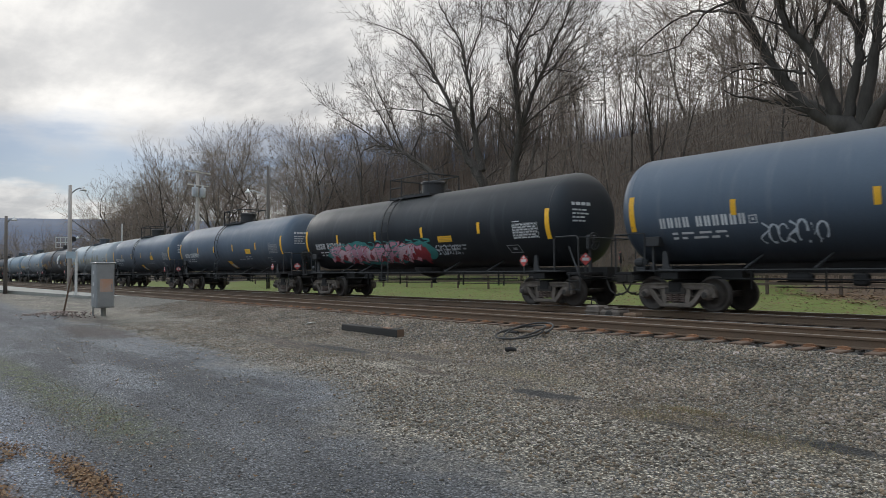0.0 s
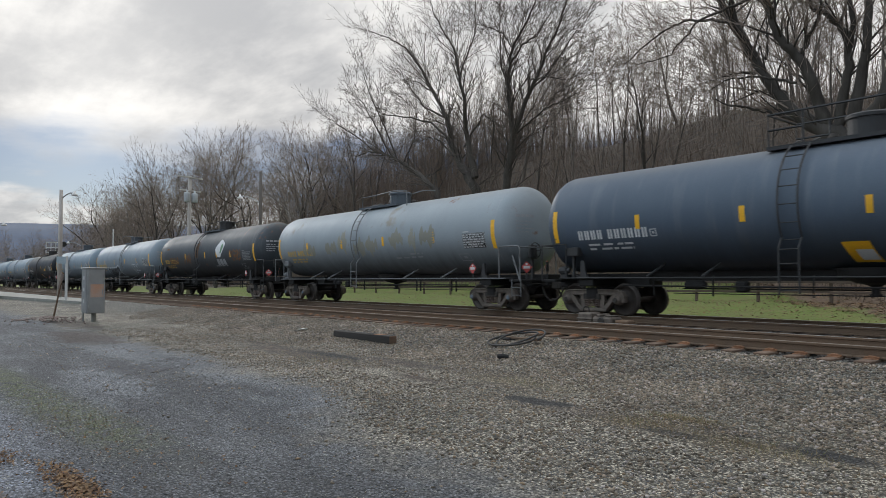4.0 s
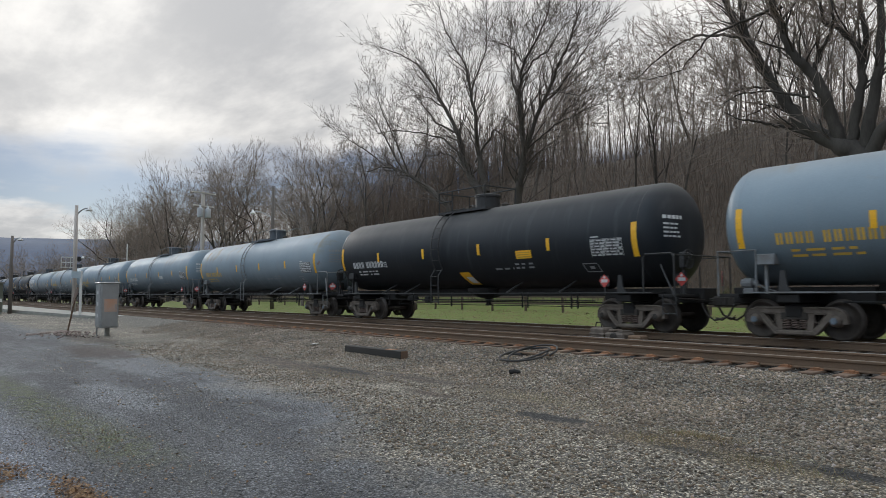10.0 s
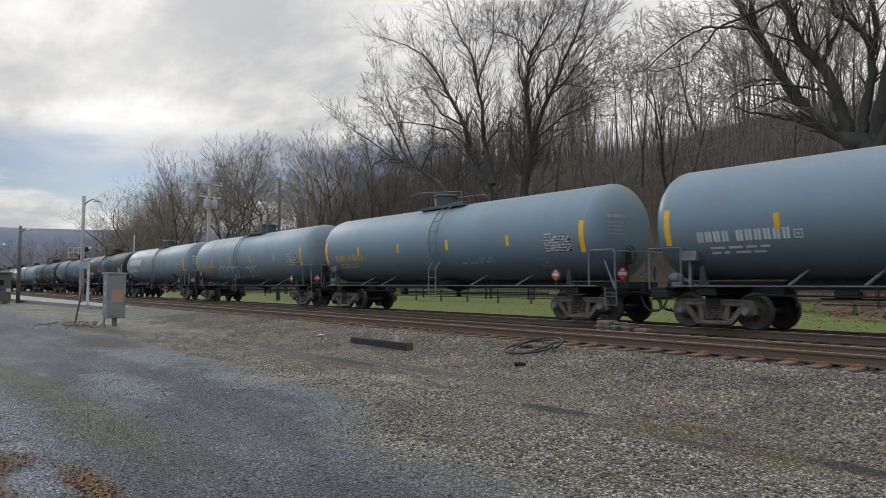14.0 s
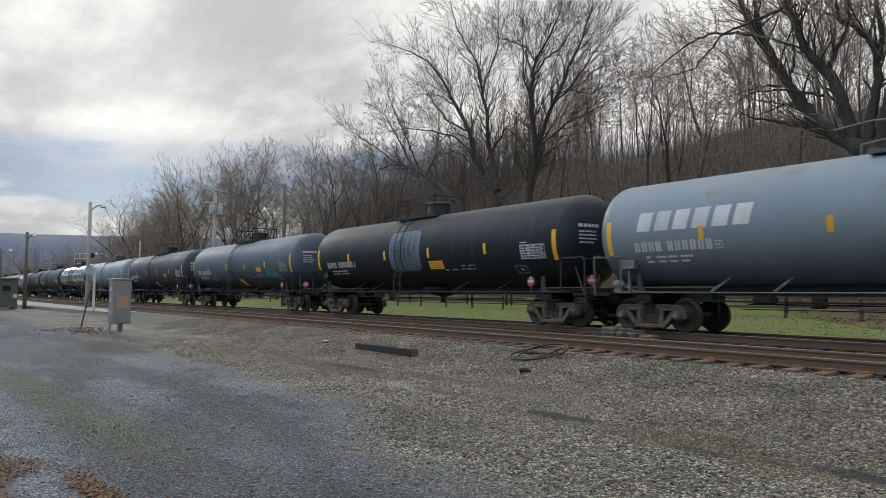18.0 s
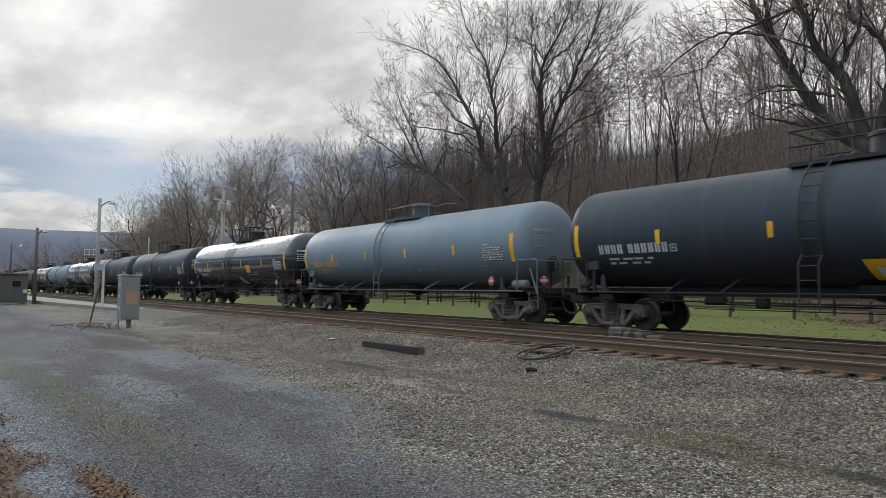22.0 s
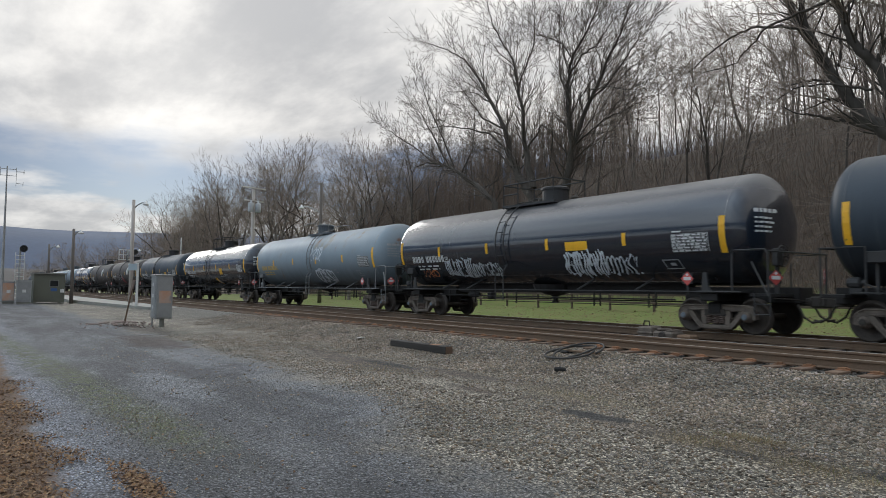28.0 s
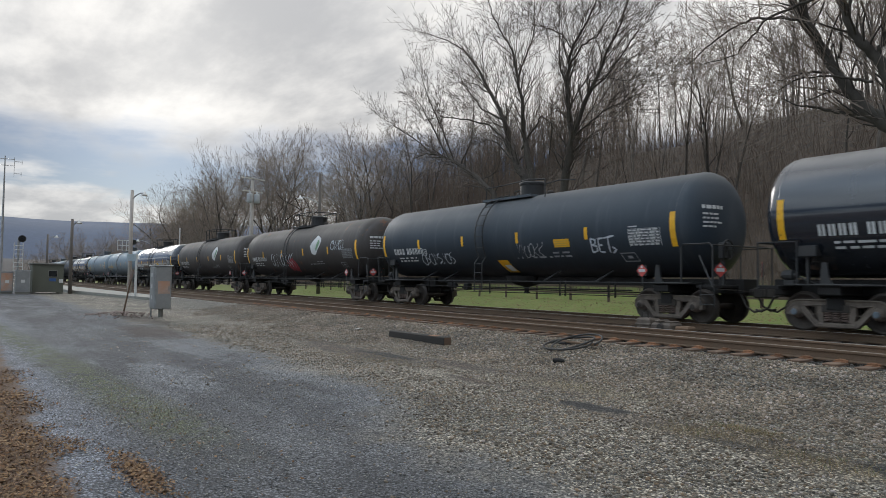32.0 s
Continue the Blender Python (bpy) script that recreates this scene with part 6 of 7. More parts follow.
def old_trees():
    rows = ((LIMBS_FORKED + LIMBS_FORKED_OUTER, 33.0, 3, 0.9, "bark", (0.9, 1.9), 3), (LIMBS_UPRIGHT + LIMBS_UPRIGHT_OUTER, 33.3, 4, 0.9, "bark", (0.9, 1.9), 3),
            (LIMBS_LEANING, 33.5, 5, 0.9, "bark", (0.7, 1.5), 3), (LIMBS_OLD + LIMBS_OLD_CROWN + BOUGHS_OLD + BOUGHS_OLD_LOW, 35.0, 6, 0.42, "bark_dark", (0.9, 2.0), 3))
    for limbs, y, seed, fill, bark, reach, left in rows:
        x, z, r = limbs[0][0]
        limbs[0].insert(0, (x + (0.6 if seed == 5 else 0.1), float(height(x, y)) - 0.3, r * 1.3))
        guided_tree("old bare many-limbed tree at the edge of the grass", y, limbs, seed, fill, bark, reach, left)


old_trees()

# height of the wood's skyline over the line y = 33, from the far end of the view to the old trees
SKYLINE = [(-260, 15.0), (-160, 15.5), (-146, 16.0), (-126, 18.5), (-113, 20.5), (-102, 22.3), (-90, 22.3), (-82, 21.6), (-74, 19.4), (-67, 18.4), (-62, 16.6), (-52, 17.0)]


def stand_of_trees():
    slim = [slim_tree(20 + i, 15, 0.13, 0.015) for i in range(7)]
    broad = [broad_tree(60 + i, 18, 0.27, 0.0125) for i in range(7)]
    far = [broad_tree(90 + i, 15, 0.24, 0.02) for i in range(2)]
    tops = {me[0].name: top_of(me) for me in slim + broad + far}
    rng = random.Random(11)
    label = "bare grey-brown woodland tree on the leaf-strewn bank"

    def set_tree(x, y, top, pool, twig, wide=1.0):
        me = rng.choice(pool)
        z = float(height(x, y))
        s = (top - z) / tops[me[0].name]
        w = s * wide * rng.uniform(0.85, 1.15)
        plant("tree", label, me, pose(x, y, z, 0, 0, rng.uniform(0, 360)) @ Matrix.Diagonal((w, w, s, 1)), rng.choice(("bark", "bark_grey")), "bare woodland trees", twig)

    # slim trees up the hillside and along its crest
    for i in range(78):
        x = rng.uniform(-66, 6)
        y = rng.uniform(56, 74) if i % 3 else rng.uniform(36, 56)
        set_tree(x, y, float(height(x, y)) + rng.uniform(9, 15.5), slim, "twig")
    for _ in range(46):
        x, y = rng.uniform(-100, -50), rng.uniform(38, 58)
        set_tree(x, y, float(height(x, y)) + rng.uniform(7, 11.5), slim, "brush_stem")
    # the tall wood along the line further west
    for i in range(58):
        x = -178 + 2.17 * i + rng.uniform(-1.5, 1.5)
        y = rng.uniform(28, 42) + max(0, (-90 - x) * 0.08)
        top = float(np.interp(x * 33 / y, [a for a, b in SKYLINE], [b for a, b in SKYLINE])) * y / 33
        set_tree(x, y, top * rng.uniform(0.76, 1.06), broad, "twig", 0.95)
    for _ in range(26):
        x = rng.uniform(-270, -165)
        set_tree(x, -x * rng.uniform(0.115, 0.25), rng.uniform(10, 16), broad + far, "twig")
    for _ in range(30):
        x = rng.uniform(-430, -250)
        set_tree(x, -x * rng.uniform(0.05, 0.2), rng.uniform(9, 15), far, "twig")
    # twiggier trees on the slope behind the old trees
    for i in range(10):
        x, y = -46 + 2.6 * i + rng.uniform(-1.2, 1.2), rng.uniform(44, 60)
        set_tree(x, y, float(height(x, y)) + rng.uniform(10, 16), broad, "twig", 0.8)


stand_of_trees()


def brush():
    """Dense thin stems over the bank and the hillside."""
    rng = random.Random(5)
    v, f = [], []

    def stem(x, y, z, h, r, lx, ly):
        k = len(v)
        for q in range(3):
            a = 2.1 * q
            v.append((x + r * math.cos(a), y + r * math.sin(a), z - 0.1))
        for q in range(3):
            a = 2.1 * q
            v.append((x + lx * 0.45 + r * 0.7 * math.cos(a), y + ly * 0.45 + r * 0.7 * math.sin(a), z + h * 0.5))
        v.append((x + lx, y + ly, z + h))
        for q in range(3):
            b = (q + 1) % 3
            f.append((k + q, k + b, k + 3 + b, k + 3 + q))
            f.append((k + 3 + q, k + 3 + b, k + 6))

    for i in range(29000):
        x = rng.uniform(-75, 8) if i % 5 else rng.uniform(-150, -75)
        y = 31.0 - 3.0 * float(step(-14, -5, x)) + 14 * float(step(-60, -130, x)) + (abs(rng.gauss(0, 10)) if rng.random() < 0.5 else rng.uniform(0, 36))
        z = float(height(x, y))
        tall = rng.random() > 0.9
        h = rng.uniform(2.0, 4.5) if tall else rng.uniform(0.4, 2.2)
        lean = 0.15 if tall else rng.choice((0.3, 0.8))
        lx, ly = rng.gauss(0, h * lean), rng.gauss(0, h * lean)
        r = 0.007 + h * 0.003
        stem(x, y, z, h, r, lx, ly)
        for _ in range(2):
            k = rng.uniform(0.3, 0.8)
            stem(x + lx * k, y + ly * k, z + h * k, h * rng.uniform(0.25, 0.5), r * 0.6, rng.gauss(0, h * 0.28), rng.gauss(0, h * 0.28))
    # young growth behind the line of big trees
    for i in range(3000):
        x, y = (rng.uniform(-108, -52), rng.uniform(38, 66)) if i % 3 else (rng.uniform(-185, -56), rng.uniform(38, 70))
        z, h = float(height(x, y)), rng.uniform(3.0, 10.0 if i % 3 else 7.0)
        lx, ly = rng.gauss(0, h * 0.07), rng.gauss(0, h * 0.07)
        stem(x, y, z, h, 0.045, lx, ly)
        for _ in range(5):
            k = rng.uniform(0.35, 0.9)
            stem(x + lx * k, y + ly * k, z + h * k, h * rng.uniform(0.15, 0.35), 0.02, rng.gauss(0, h * 0.1), rng.gauss(0, h * 0.1))
    # saplings standing along the crest of the hillside
    for _ in range(560):
        x, y = rng.uniform(-75, 8), rng.uniform(50, 68)
        h = rng.uniform(2.0, 7.0)
        lx, ly = rng.gauss(0, h * 0.06), rng.gauss(0, h * 0.06)
        stem(x, y, float(height(x, y)), h, 0.026, lx, ly)
        for _ in range(4):
            k = rng.uniform(0.3, 0.9)
            stem(x + lx * k, y + ly * k, float(height(x, y)) + h * k, h * rng.uniform(0.15, 0.35), 0.014, rng.gauss(0, h * 0.09), rng.gauss(0, h * 0.09))
    ob = part("brush", mesh_of("brush", v, f), "brush_stem")
    tagged(ob, "dense leafless brush and saplings covering the bank", "brush", kind="stuff")


brush()


# ---- along the line ----
def at_ground(x, y, turn=0.0, dz=0.0):
    return pose(x, y, float(height(x, y)) + dz, 0, 0, turn)


def lamp_pole(x, y, h, arm, mat, label, drop=0.0, r=0.13):
    p = thing("street_lamp", label, "street lamp", at_ground(x, y), group="lamps on poles")
    part("pole", Shape().tube([(0, 0, -0.3), (0, 0, h * 0.5), (0.02, 0, h)], [r, r * 0.9, r * 0.72], 12), mat, p, smooth=True)
    ax, ay = arm
    pts = [(ax * k, ay * k, h - 0.75 - drop + 0.55 * math.sin(k * 1.9)) for k in (0.0, 0.2, 0.45, 0.7, 1.0)]
    part("arm", Shape().tube(pts, 0.05, 8), "steel_galv", p)
    e = pts[-1]
    part("lamp_head", Shape().lathe([(0.001, 0.16), (0.07, 0.15), (0.09, 0.02), (0.24, -0.10), (0.25, -0.16), (0.16, -0.19), (0.001, -0.2)], 16, "z", Matrix.Translation(e)), "lamp_white", p, "white lamp hood", smooth=True)
    return p


lamp_pole(-59.5, 10.9, 8.35, (0.35, 0.85), "pole_wood", "tall grey wooden pole with a curved lamp arm", r=0.17)
lamp_pole(-69.0, 7.75, 6.7, (0.2, 0.55), "pole_dark", "dark wooden pole with a lamp arm", r=0.16)
lamp_pole(-95.0, 8.1, 6.6, (0.4, 0.9), "pole_dark", "far dark pole with a lamp arm", r=0.15)
lamp_pole(-107.0, 22.3, 7.0, (-0.6, -1.6), "pole_dark", "dark pole with a lamp arm behind the tracks", r=0.12)
lamp_pole(-54.3, 25.0, 10.4, (-0.5, -1.6), "pole_dark", "tall dark wooden pole with a white lamp on an arm", drop=1.9, r=0.17)


def utility_pole():
    p = thing("utility_pole", "grey wooden utility pole with crossarms and two transformers", "utility pole", at_ground(-62.3, 21.8))
    h = 10.9
    part("pole", Shape().tube([(0, 0, -0.3), (0, 0, 5), (0, 0, h)], [0.2, 0.18, 0.15], 12), "pole_pale", p, smooth=True)
    u = Vector((-0.33, 0.94, 0))
    for z, w in ((h - 0.15, 1.35), (h - 1.35, 1.15)):
        part("crossarm", Shape().box(-w, w, -0.06, 0.06, -0.06, 0.06, 0.01), "pole_pale", p, at=pose(0.16, 0, z, 0, 0, 109))
        for k in (-0.9, -0.35, 0.35, 0.9):
            part("insulator", shared("ins", lambda: Shape().lathe([(0.03, 0.0), (0.06, 0.03), (0.04, 0.08), (0.06, 0.11), (0.03, 0.17), (0.001, 0.18)], 10, "z").mesh("insulator")), "steel_galv", p, at=(0.16 + u.x * k * w, u.y * k * w, z + 0.06))
    for k in (-0.42, 0.42):
        part("transformer", shared("trf", lambda: Shape().lathe([(0.001, -0.48), (0.25, -0.46), (0.27, -0.4), (0.27, 0.3), (0.24, 0.36), (0.08, 0.42), (0.08, 0.6), (0.001, 0.62)], 16, "z").mesh("transformer", True)), "can_grey", p, "grey can transformer", at=(0.3 + u.x * k, u.y * k, h - 1.95))
    pts = [Vector((0.1, 0.1, h - 4.0)).lerp(Vector((2.0, 5.5, h - 7.2)), i / 8) - Vector((0, 0, 1.1 * math.sin(math.pi * i / 8))) for i in range(9)]
    part("service_cable", Shape().tube(pts, 0.03, 5), "cable_rubber", p)


utility_pole()


def thin_post(x, y, h, label):
    p = thing("post", label, "post", at_ground(x, y))
    part("shaft", Shape().tube([(0, 0, -0.2), (0, 0, h)], [0.07, 0.06], 10), "post_white", p)
    part("cap", Shape().box(-0.35, 0.35, -0.04, 0.04, h - 0.5, h - 0.42, 0.01), "post_white", p)


thin_post(-82.6, 20.4, 7.2, "slim pale pole beside the far track")


def white_post():
    p = thing("sign_post", "white square post with a small pale blue board", "sign post", at_ground(-50.0, 9.55))
    part("post", Shape().box(-0.07, 0.07, -0.07, 0.07, -0.2, 3.05, 0.01), "post_white", p)
    part("board", Shape().box(0.075, 0.10, -0.6, -0.05, 2.55, 3.0, 0.005), "board_blue", p, "pale weathered board")


white_post()


def cabinet():
    c = thing("signal_cabinet", "grey steel trackside cabinet with a rusty door on short legs", "cabinet", at_ground(-29.3, 6.55))
    b = part("body", Shape().box(-0.42, 0.42, -0.32, 0.32, 0.33, 2.05, 0.015), "steel_galv", c)
    part("roof", Shape().box(-0.47, 0.47, -0.37, 0.37, 2.05, 2.10, 0.015), "steel_galv", c)
    d = part("door", Shape().box(0.42, 0.445, -0.28, 0.28, 0.38, 2.0, 0.006), "steel_galv", c, "grey door with a rust bloom")
    part("handle", Shape().box(0.445, 0.49, 0.2, 0.23, 1.05, 1.25, 0.005), "steel_galv", d)
    for z in (0.6, 1.2, 1.8):
        part("hinge", Shape().tube([(0.455, -0.27, z - 0.06), (0.455, -0.27, z + 0.06)], 0.014, 6), "steel_galv", d)
    part("side_door", Shape().box(-0.36, 0.36, -0.342, -0.32, 0.38, 2.0, 0.006), "steel_galv", c)
    for z in (0.8, 1.25, 1.7):
        part("notice", Shape().box(-0.1, 0.1, -0.35, -0.3425, z - 0.07, z + 0.07), "post_white", c)
    part("leg", Shape().box(-0.38, -0.33, -0.30, -0.25, -0.15, 0.33, 0.005), "steel_galv", c)
    part("rust_bloom", Shape().box(0.445, 0.449, -0.2, 0.26, 0.95, 1.45), "rust_panel", d, "orange rust bloom")
    part("conduit", Shape().tube([(0.1, 0.0, -0.15), (0.1, 0.0, 0.33)], 0.09, 12), "concrete", c)


cabinet()


def leaning_bar():
    b = thing("steel_bar", "rusty steel bar stuck leaning in a heap of rubble", "bar", at_ground(-30.6, 5.35))
    part("shaft", Shape().tube([(0, 0, -0.25), (0.35, 0.32, 1.9)], 0.035, 6), "rail_rust", b)
    part("wrap", Shape().tube([(0.22, 0.2, 1.25), (0.34, 0.31, 1.86)], [0.05, 0.065], 6), "brick_rubble", b, "faded wrapped top")


leaning_bar()


def lump(rng, s, flat=0.6):
    """A broken stone: an octahedron knocked out of shape."""
    v = []
    for d in ((1, 0, 0), (-1, 0, 0), (0, 1, 0), (0, -1, 0), (0, 0, 1), (0, 0, -1)):
        v.append(Vector(d) * s * rng.uniform(0.65, 1.2) + Vector((rng.uniform(-1, 1), rng.uniform(-1, 1), rng.uniform(-1, 1))) * s * 0.22)
    m = Euler((rng.uniform(0, 6), rng.uniform(0, 6), rng.uniform(0, 6))).to_matrix()
    v = [m @ p for p in v]
    return [Vector((p.x, p.y, p.z * flat)) for p in v], [(0, 2, 4), (2, 1, 4), (1, 3, 4), (3, 0, 4), (2, 0, 5), (1, 2, 5), (3, 1, 5), (0, 3, 5)]


def rubble():
    rng = random.Random(17)
    s = Shape()
    for _ in range(320):
        a, r = rng.uniform(0, 6.28), abs(rng.gauss(0, 0.75))
        x, y = -30.7 + math.cos(a) * r * 1.5, 5.3 + math.sin(a) * r * 0.9
        v, f = lump(rng, rng.uniform(0.025, 0.075))
        s.add([p + Vector((x, y, float(height(x, y)) + 0.02 + max(0, 0.16 - r * 0.12))) for p in v], f)
    tagged(part("rubble", s, "brick_rubble"), "low heap of broken brick and stone", "rubble", kind="stuff")


rubble()


def slab():
    o = [(-43.2, 9.9), (-46.2, 11.35), (-130, 11.35), (-130, 7.4), (-72, 8.05)]
    s = Shape()
    n = len(o)
    z0, z1 = -0.75, -0.22
    s.add([(x, y, z0) for x, y in o] + [(x, y, z1) for x, y in o], [tuple(range(n))[::-1], tuple(range(n, 2 * n))] + [(i, (i + 1) % n, (i + 1) % n + n, i + n) for i in range(n)])
    tagged(part("pavement", s, "concrete"), "low weathered concrete platform beside the track", "platform", kind="structure")


slab()


def shed():
    h = thing("hut", "small drab green railway hut with one dark window", "hut", at_ground(-70.8, 6.05))
    part("wall", Shape().box(-1.5, 1.5, -1.2, 1.2, 0.15, 2.6, 0.01), "shed_green", h)
    part("roof", Shape().box(-1.65, 1.65, -1.32, 1.32, 2.6, 2.72, 0.02), "roof_trim", h, "pale flat roof edge")
    w = part("window", Shape().box(1.5, 1.53, 0.0, 0.72, 1.5, 2.1, 0.005), "roof_trim", h)
    part("pane", Shape().box(1.53, 1.54, 0.05, 0.67, 1.55, 2.05), "glass_dark", w)
    part("sign", Shape().box(1.5, 1.515, 0.1, 0.6, 1.12, 1.38), "sign_blue", h, "small blue notice")
    part("meter_box", Shape().box(1.5, 1.62, 0.85, 1.15, 1.0, 1.3, 0.01), "post_white", h)
    part("door", Shape().box(-0.5, 0.4, -1.23, -1.2, 0.2, 2.2, 0.005), "shed_green", h)
    for y in (-1.05, 1.05):
        for x in (-1.35, 1.35):
            part("foot", Shape().box(x - 0.12, x + 0.12, y - 0.12, y + 0.12, -0.3, 0.15), "concrete", h)


shed()


def relay_box(x, y, w, d, hgt, mat, label):
    c = thing("relay_cabinet", label, "cabinet", at_ground(x, y), group="relay cabinets")
    part("body", Shape().box(-d / 2, d / 2, -w / 2, w / 2, 0.2, hgt, 0.015), "steel_galv", c)
    part("roof", Shape().box(-d / 2 - 0.05, d / 2 + 0.05, -w / 2 - 0.05, w / 2 + 0.05, hgt, hgt + 0.06, 0.01), "steel_galv", c)
    part("door", Shape().box(d / 2, d / 2 + 0.025, -w / 2 + 0.06, w / 2 - 0.06, 0.3, hgt - 0.1, 0.006), mat, c)
    part("notice", Shape().box(d / 2 + 0.025, d / 2 + 0.03, -0.12, 0.16, hgt * 0.5, hgt * 0.5 + 0.25), "post_white", c)
    part("plinth", Shape().box(-d / 2 + 0.05, d / 2 - 0.05, -w / 2 + 0.05, w / 2 - 0.05, -0.3, 0.2), "concrete", c)


relay_box(-69.0, 4.1, 1.1, 0.8, 2.0, "steel_galv", "grey steel relay cabinet")
relay_box(-69.8, 3.0, 0.95, 0.8, 1.9, "rust_panel", "grey steel relay cabinet with a rust-streaked door")


def signal_mast(x, y, h, label, heads=1):
    m = thing("signal_mast", label, "railway signal", at_ground(x, y), group="railway signals")
    part("mast", Shape().tube([(0, 0, -0.3), (0, 0, h)], 0.09, 10), "steel_galv", m)
    lad = new("ladder")
    lad.parent = m
    for yy in (-0.36, 0.36):
        part("stile", Shape().box(0.25, 0.3, yy - 0.03, yy + 0.03, 0.0, h - 0.5), "post_white", lad)
    k = 0.4
    while k < h - 0.5:
        part("rung", Shape().box(0.26, 0.29, -0.36, 0.36, k, k + 0.07), "post_white", lad)
        k += 0.4
    for i in range(heads):
        z = h - 0.1 - i * 1.2
        hd = part("signal_head", Shape().lathe([(0.001, -0.02), (0.33, -0.02), (0.33, 0.02), (0.001, 0.02)], 20, "x", Matrix.Translation((0.12, 0.28, z))), "signal_black", m, "round black target")
        for a in range(3):
            part("lens", Shape().lathe([(0.001, 0.02), (0.09, 0.02), (0.1, 0.2), (0.095, 0.2), (0.085, 0.05), (0.001, 0.05)], 10, "x", Matrix.Translation((0.12, 0.28, z + (a - 1) * 0.19))), "signal_black", hd)


signal_mast(-76.0, 4.1, 5.2, "signal mast with a white ladder and black target", 1)


def number_signal():
    m = thing("signal_mast", "short signal bracket with a white lattice behind the train", "railway signal", at_ground(-118, 21.0), group="railway signals")
    part("mast", Shape().tube([(0, 0, -0.3), (0, 0, 7.2)], 0.1, 10), "steel_galv", m)
    part("signal_head", Shape().lathe([(0.001, -0.03), (0.4, -0.03), (0.4, 0.03), (0.001, 0.03)], 20, "x", Matrix.Translation((0.2, 1.1, 7.0))), "signal_black", m)
    for yy in (-1.3, -0.65, 0.0, 0.65):
        part("lattice_bar", Shape().box(0.12, 0.2, yy - 0.05, yy + 0.05, 5.6, 7.3), "post_white", m)
    for z in (5.65, 6.4, 7.2):
        part("lattice_bar", Shape().box(0.14, 0.18, -1.3, 0.65, z, z + 0.1), "post_white", m)


number_signal()


def radio_mast():
    m = thing("radio_mast", "tall thin grey mast with antenna arms", "antenna", at_ground(-80.0, 2.9))
    h = 13.45
    part("mast", Shape().tube([(0, 0, -0.3), (0, 0, 6), (0, 0, h)], [0.16, 0.11, 0.05], 8), "steel_galv", m)
    for z, a, b in ((h - 0.3, -0.55, 0.8), (h - 0.95, -0.55, 0.8), (h - 0.5, 0.8, 1.5), (h - 1.7, 0.8, 1.45)):
        part("antenna_arm", Shape().tube([(0, a, z), (0, b, z)], 0.03, 6), "steel_galv", m)
    for y, z0, z1 in ((-0.55, h - 1.05, h - 0.1), (0.8, h - 2.0, h - 0.1), (1.45, h - 0.75, h - 0.3), (1.4, h - 1.95, h - 1.5)):
        part("antenna_rod", Shape().tube([(0, y, z0), (0, y, z1)], 0.022, 6), "steel_galv", m)


radio_mast()


def fence():
    f = thing("fence", "low weathered two-rail wooden fence behind the grass", "fence")
    rng = random.Random(9)
    post = Shape().box(-0.06, 0.06, -0.05, 0.05, -0.35, 1.05, 0.01).mesh("post")
    x = -66.0
    while x < 6:
        y = 29.0 + rng.uniform(-0.06, 0.06)
        part("post", post, "fence_wood", f, at=pose(x, y, float(height(x, y)), rng.uniform(-2, 2), rng.uniform(-2, 2), 0))
        for z in (0.45, 0.88):
            r = Shape().box(-0.02, 2.92, -0.02, 0.02, z - 0.055, z + 0.055, 0.006)
            part("rail", shared(("fr", z), lambda: r.mesh("rail")), "fence_wood", f, at=pose(x, y - 0.075, float(height(x, y)) + rng.uniform(-0.02, 0.02), 0, rng.uniform(-0.5, 0.5), 0))
        x += 2.9


fence()


# ---- on the ballast ----
def timber():
    t = thing("timber", "old dark railway tie with a split top lying on the ballast", "timber", at_ground(-14.35, 9.35, 1.0))
    part("beam", Shape().box(-1.24, 1.22, -0.11, 0.11, -0.02, 0.17, 0.018), "timber_old", t)
    part("end_grain", Shape().box(1.22, 1.235, -0.10, 0.10, -0.01, 0.16, 0.004), "tie_wood", t, "paler weathered end grain")
    for x0, x1, y, w in ((-1.1, -0.2, 0.03, 0.006), (-0.4, 0.7, -0.04, 0.005), (0.3, 1.15, 0.05, 0.006)):
        part("split", Shape().box(x0, x1, y - w, y + w, 0.171, 0.1735), "under_black", t, "dark drying crack")
    part("plate_scar", Shape().box(0.55, 0.85, -0.1, 0.1, 0.171, 0.1745), "plate_rust", t, "rusty scar of a tie plate")


timber()


def hose():
    rng = random.Random(2)
    pts = []
    for i in range(70):
        a = i / 69 * 6.28 * 2.1
        r = 0.5 + 0.12 * math.sin(a * 0.7 + 1)
        x, y = -10.1 + math.cos(a) * r * 1.0, 10.4 + math.sin(a) * r * 0.95
        pts.append((x, y, float(height(x, y)) + 0.12 + 0.09 * math.sin(a + 0.15) + 0.03 * math.sin(a * 1.3)))
    t = thing("hose", "coil of black rubber hose on the ballast", "hose")
    part("coil", Shape().tube(pts, 0.021, 7), "cable_rubber", t, smooth=True)
    part("fitting", Shape().box(-11.05, -10.55, 10.65, 10.85, -0.32, -0.2, 0.03), "under_black", t)
    part("bar", Shape().tube([(-10.75, 10.75, -0.2), (-9.6, 10.6, -0.17)], 0.03, 6), "rail_rust", t)


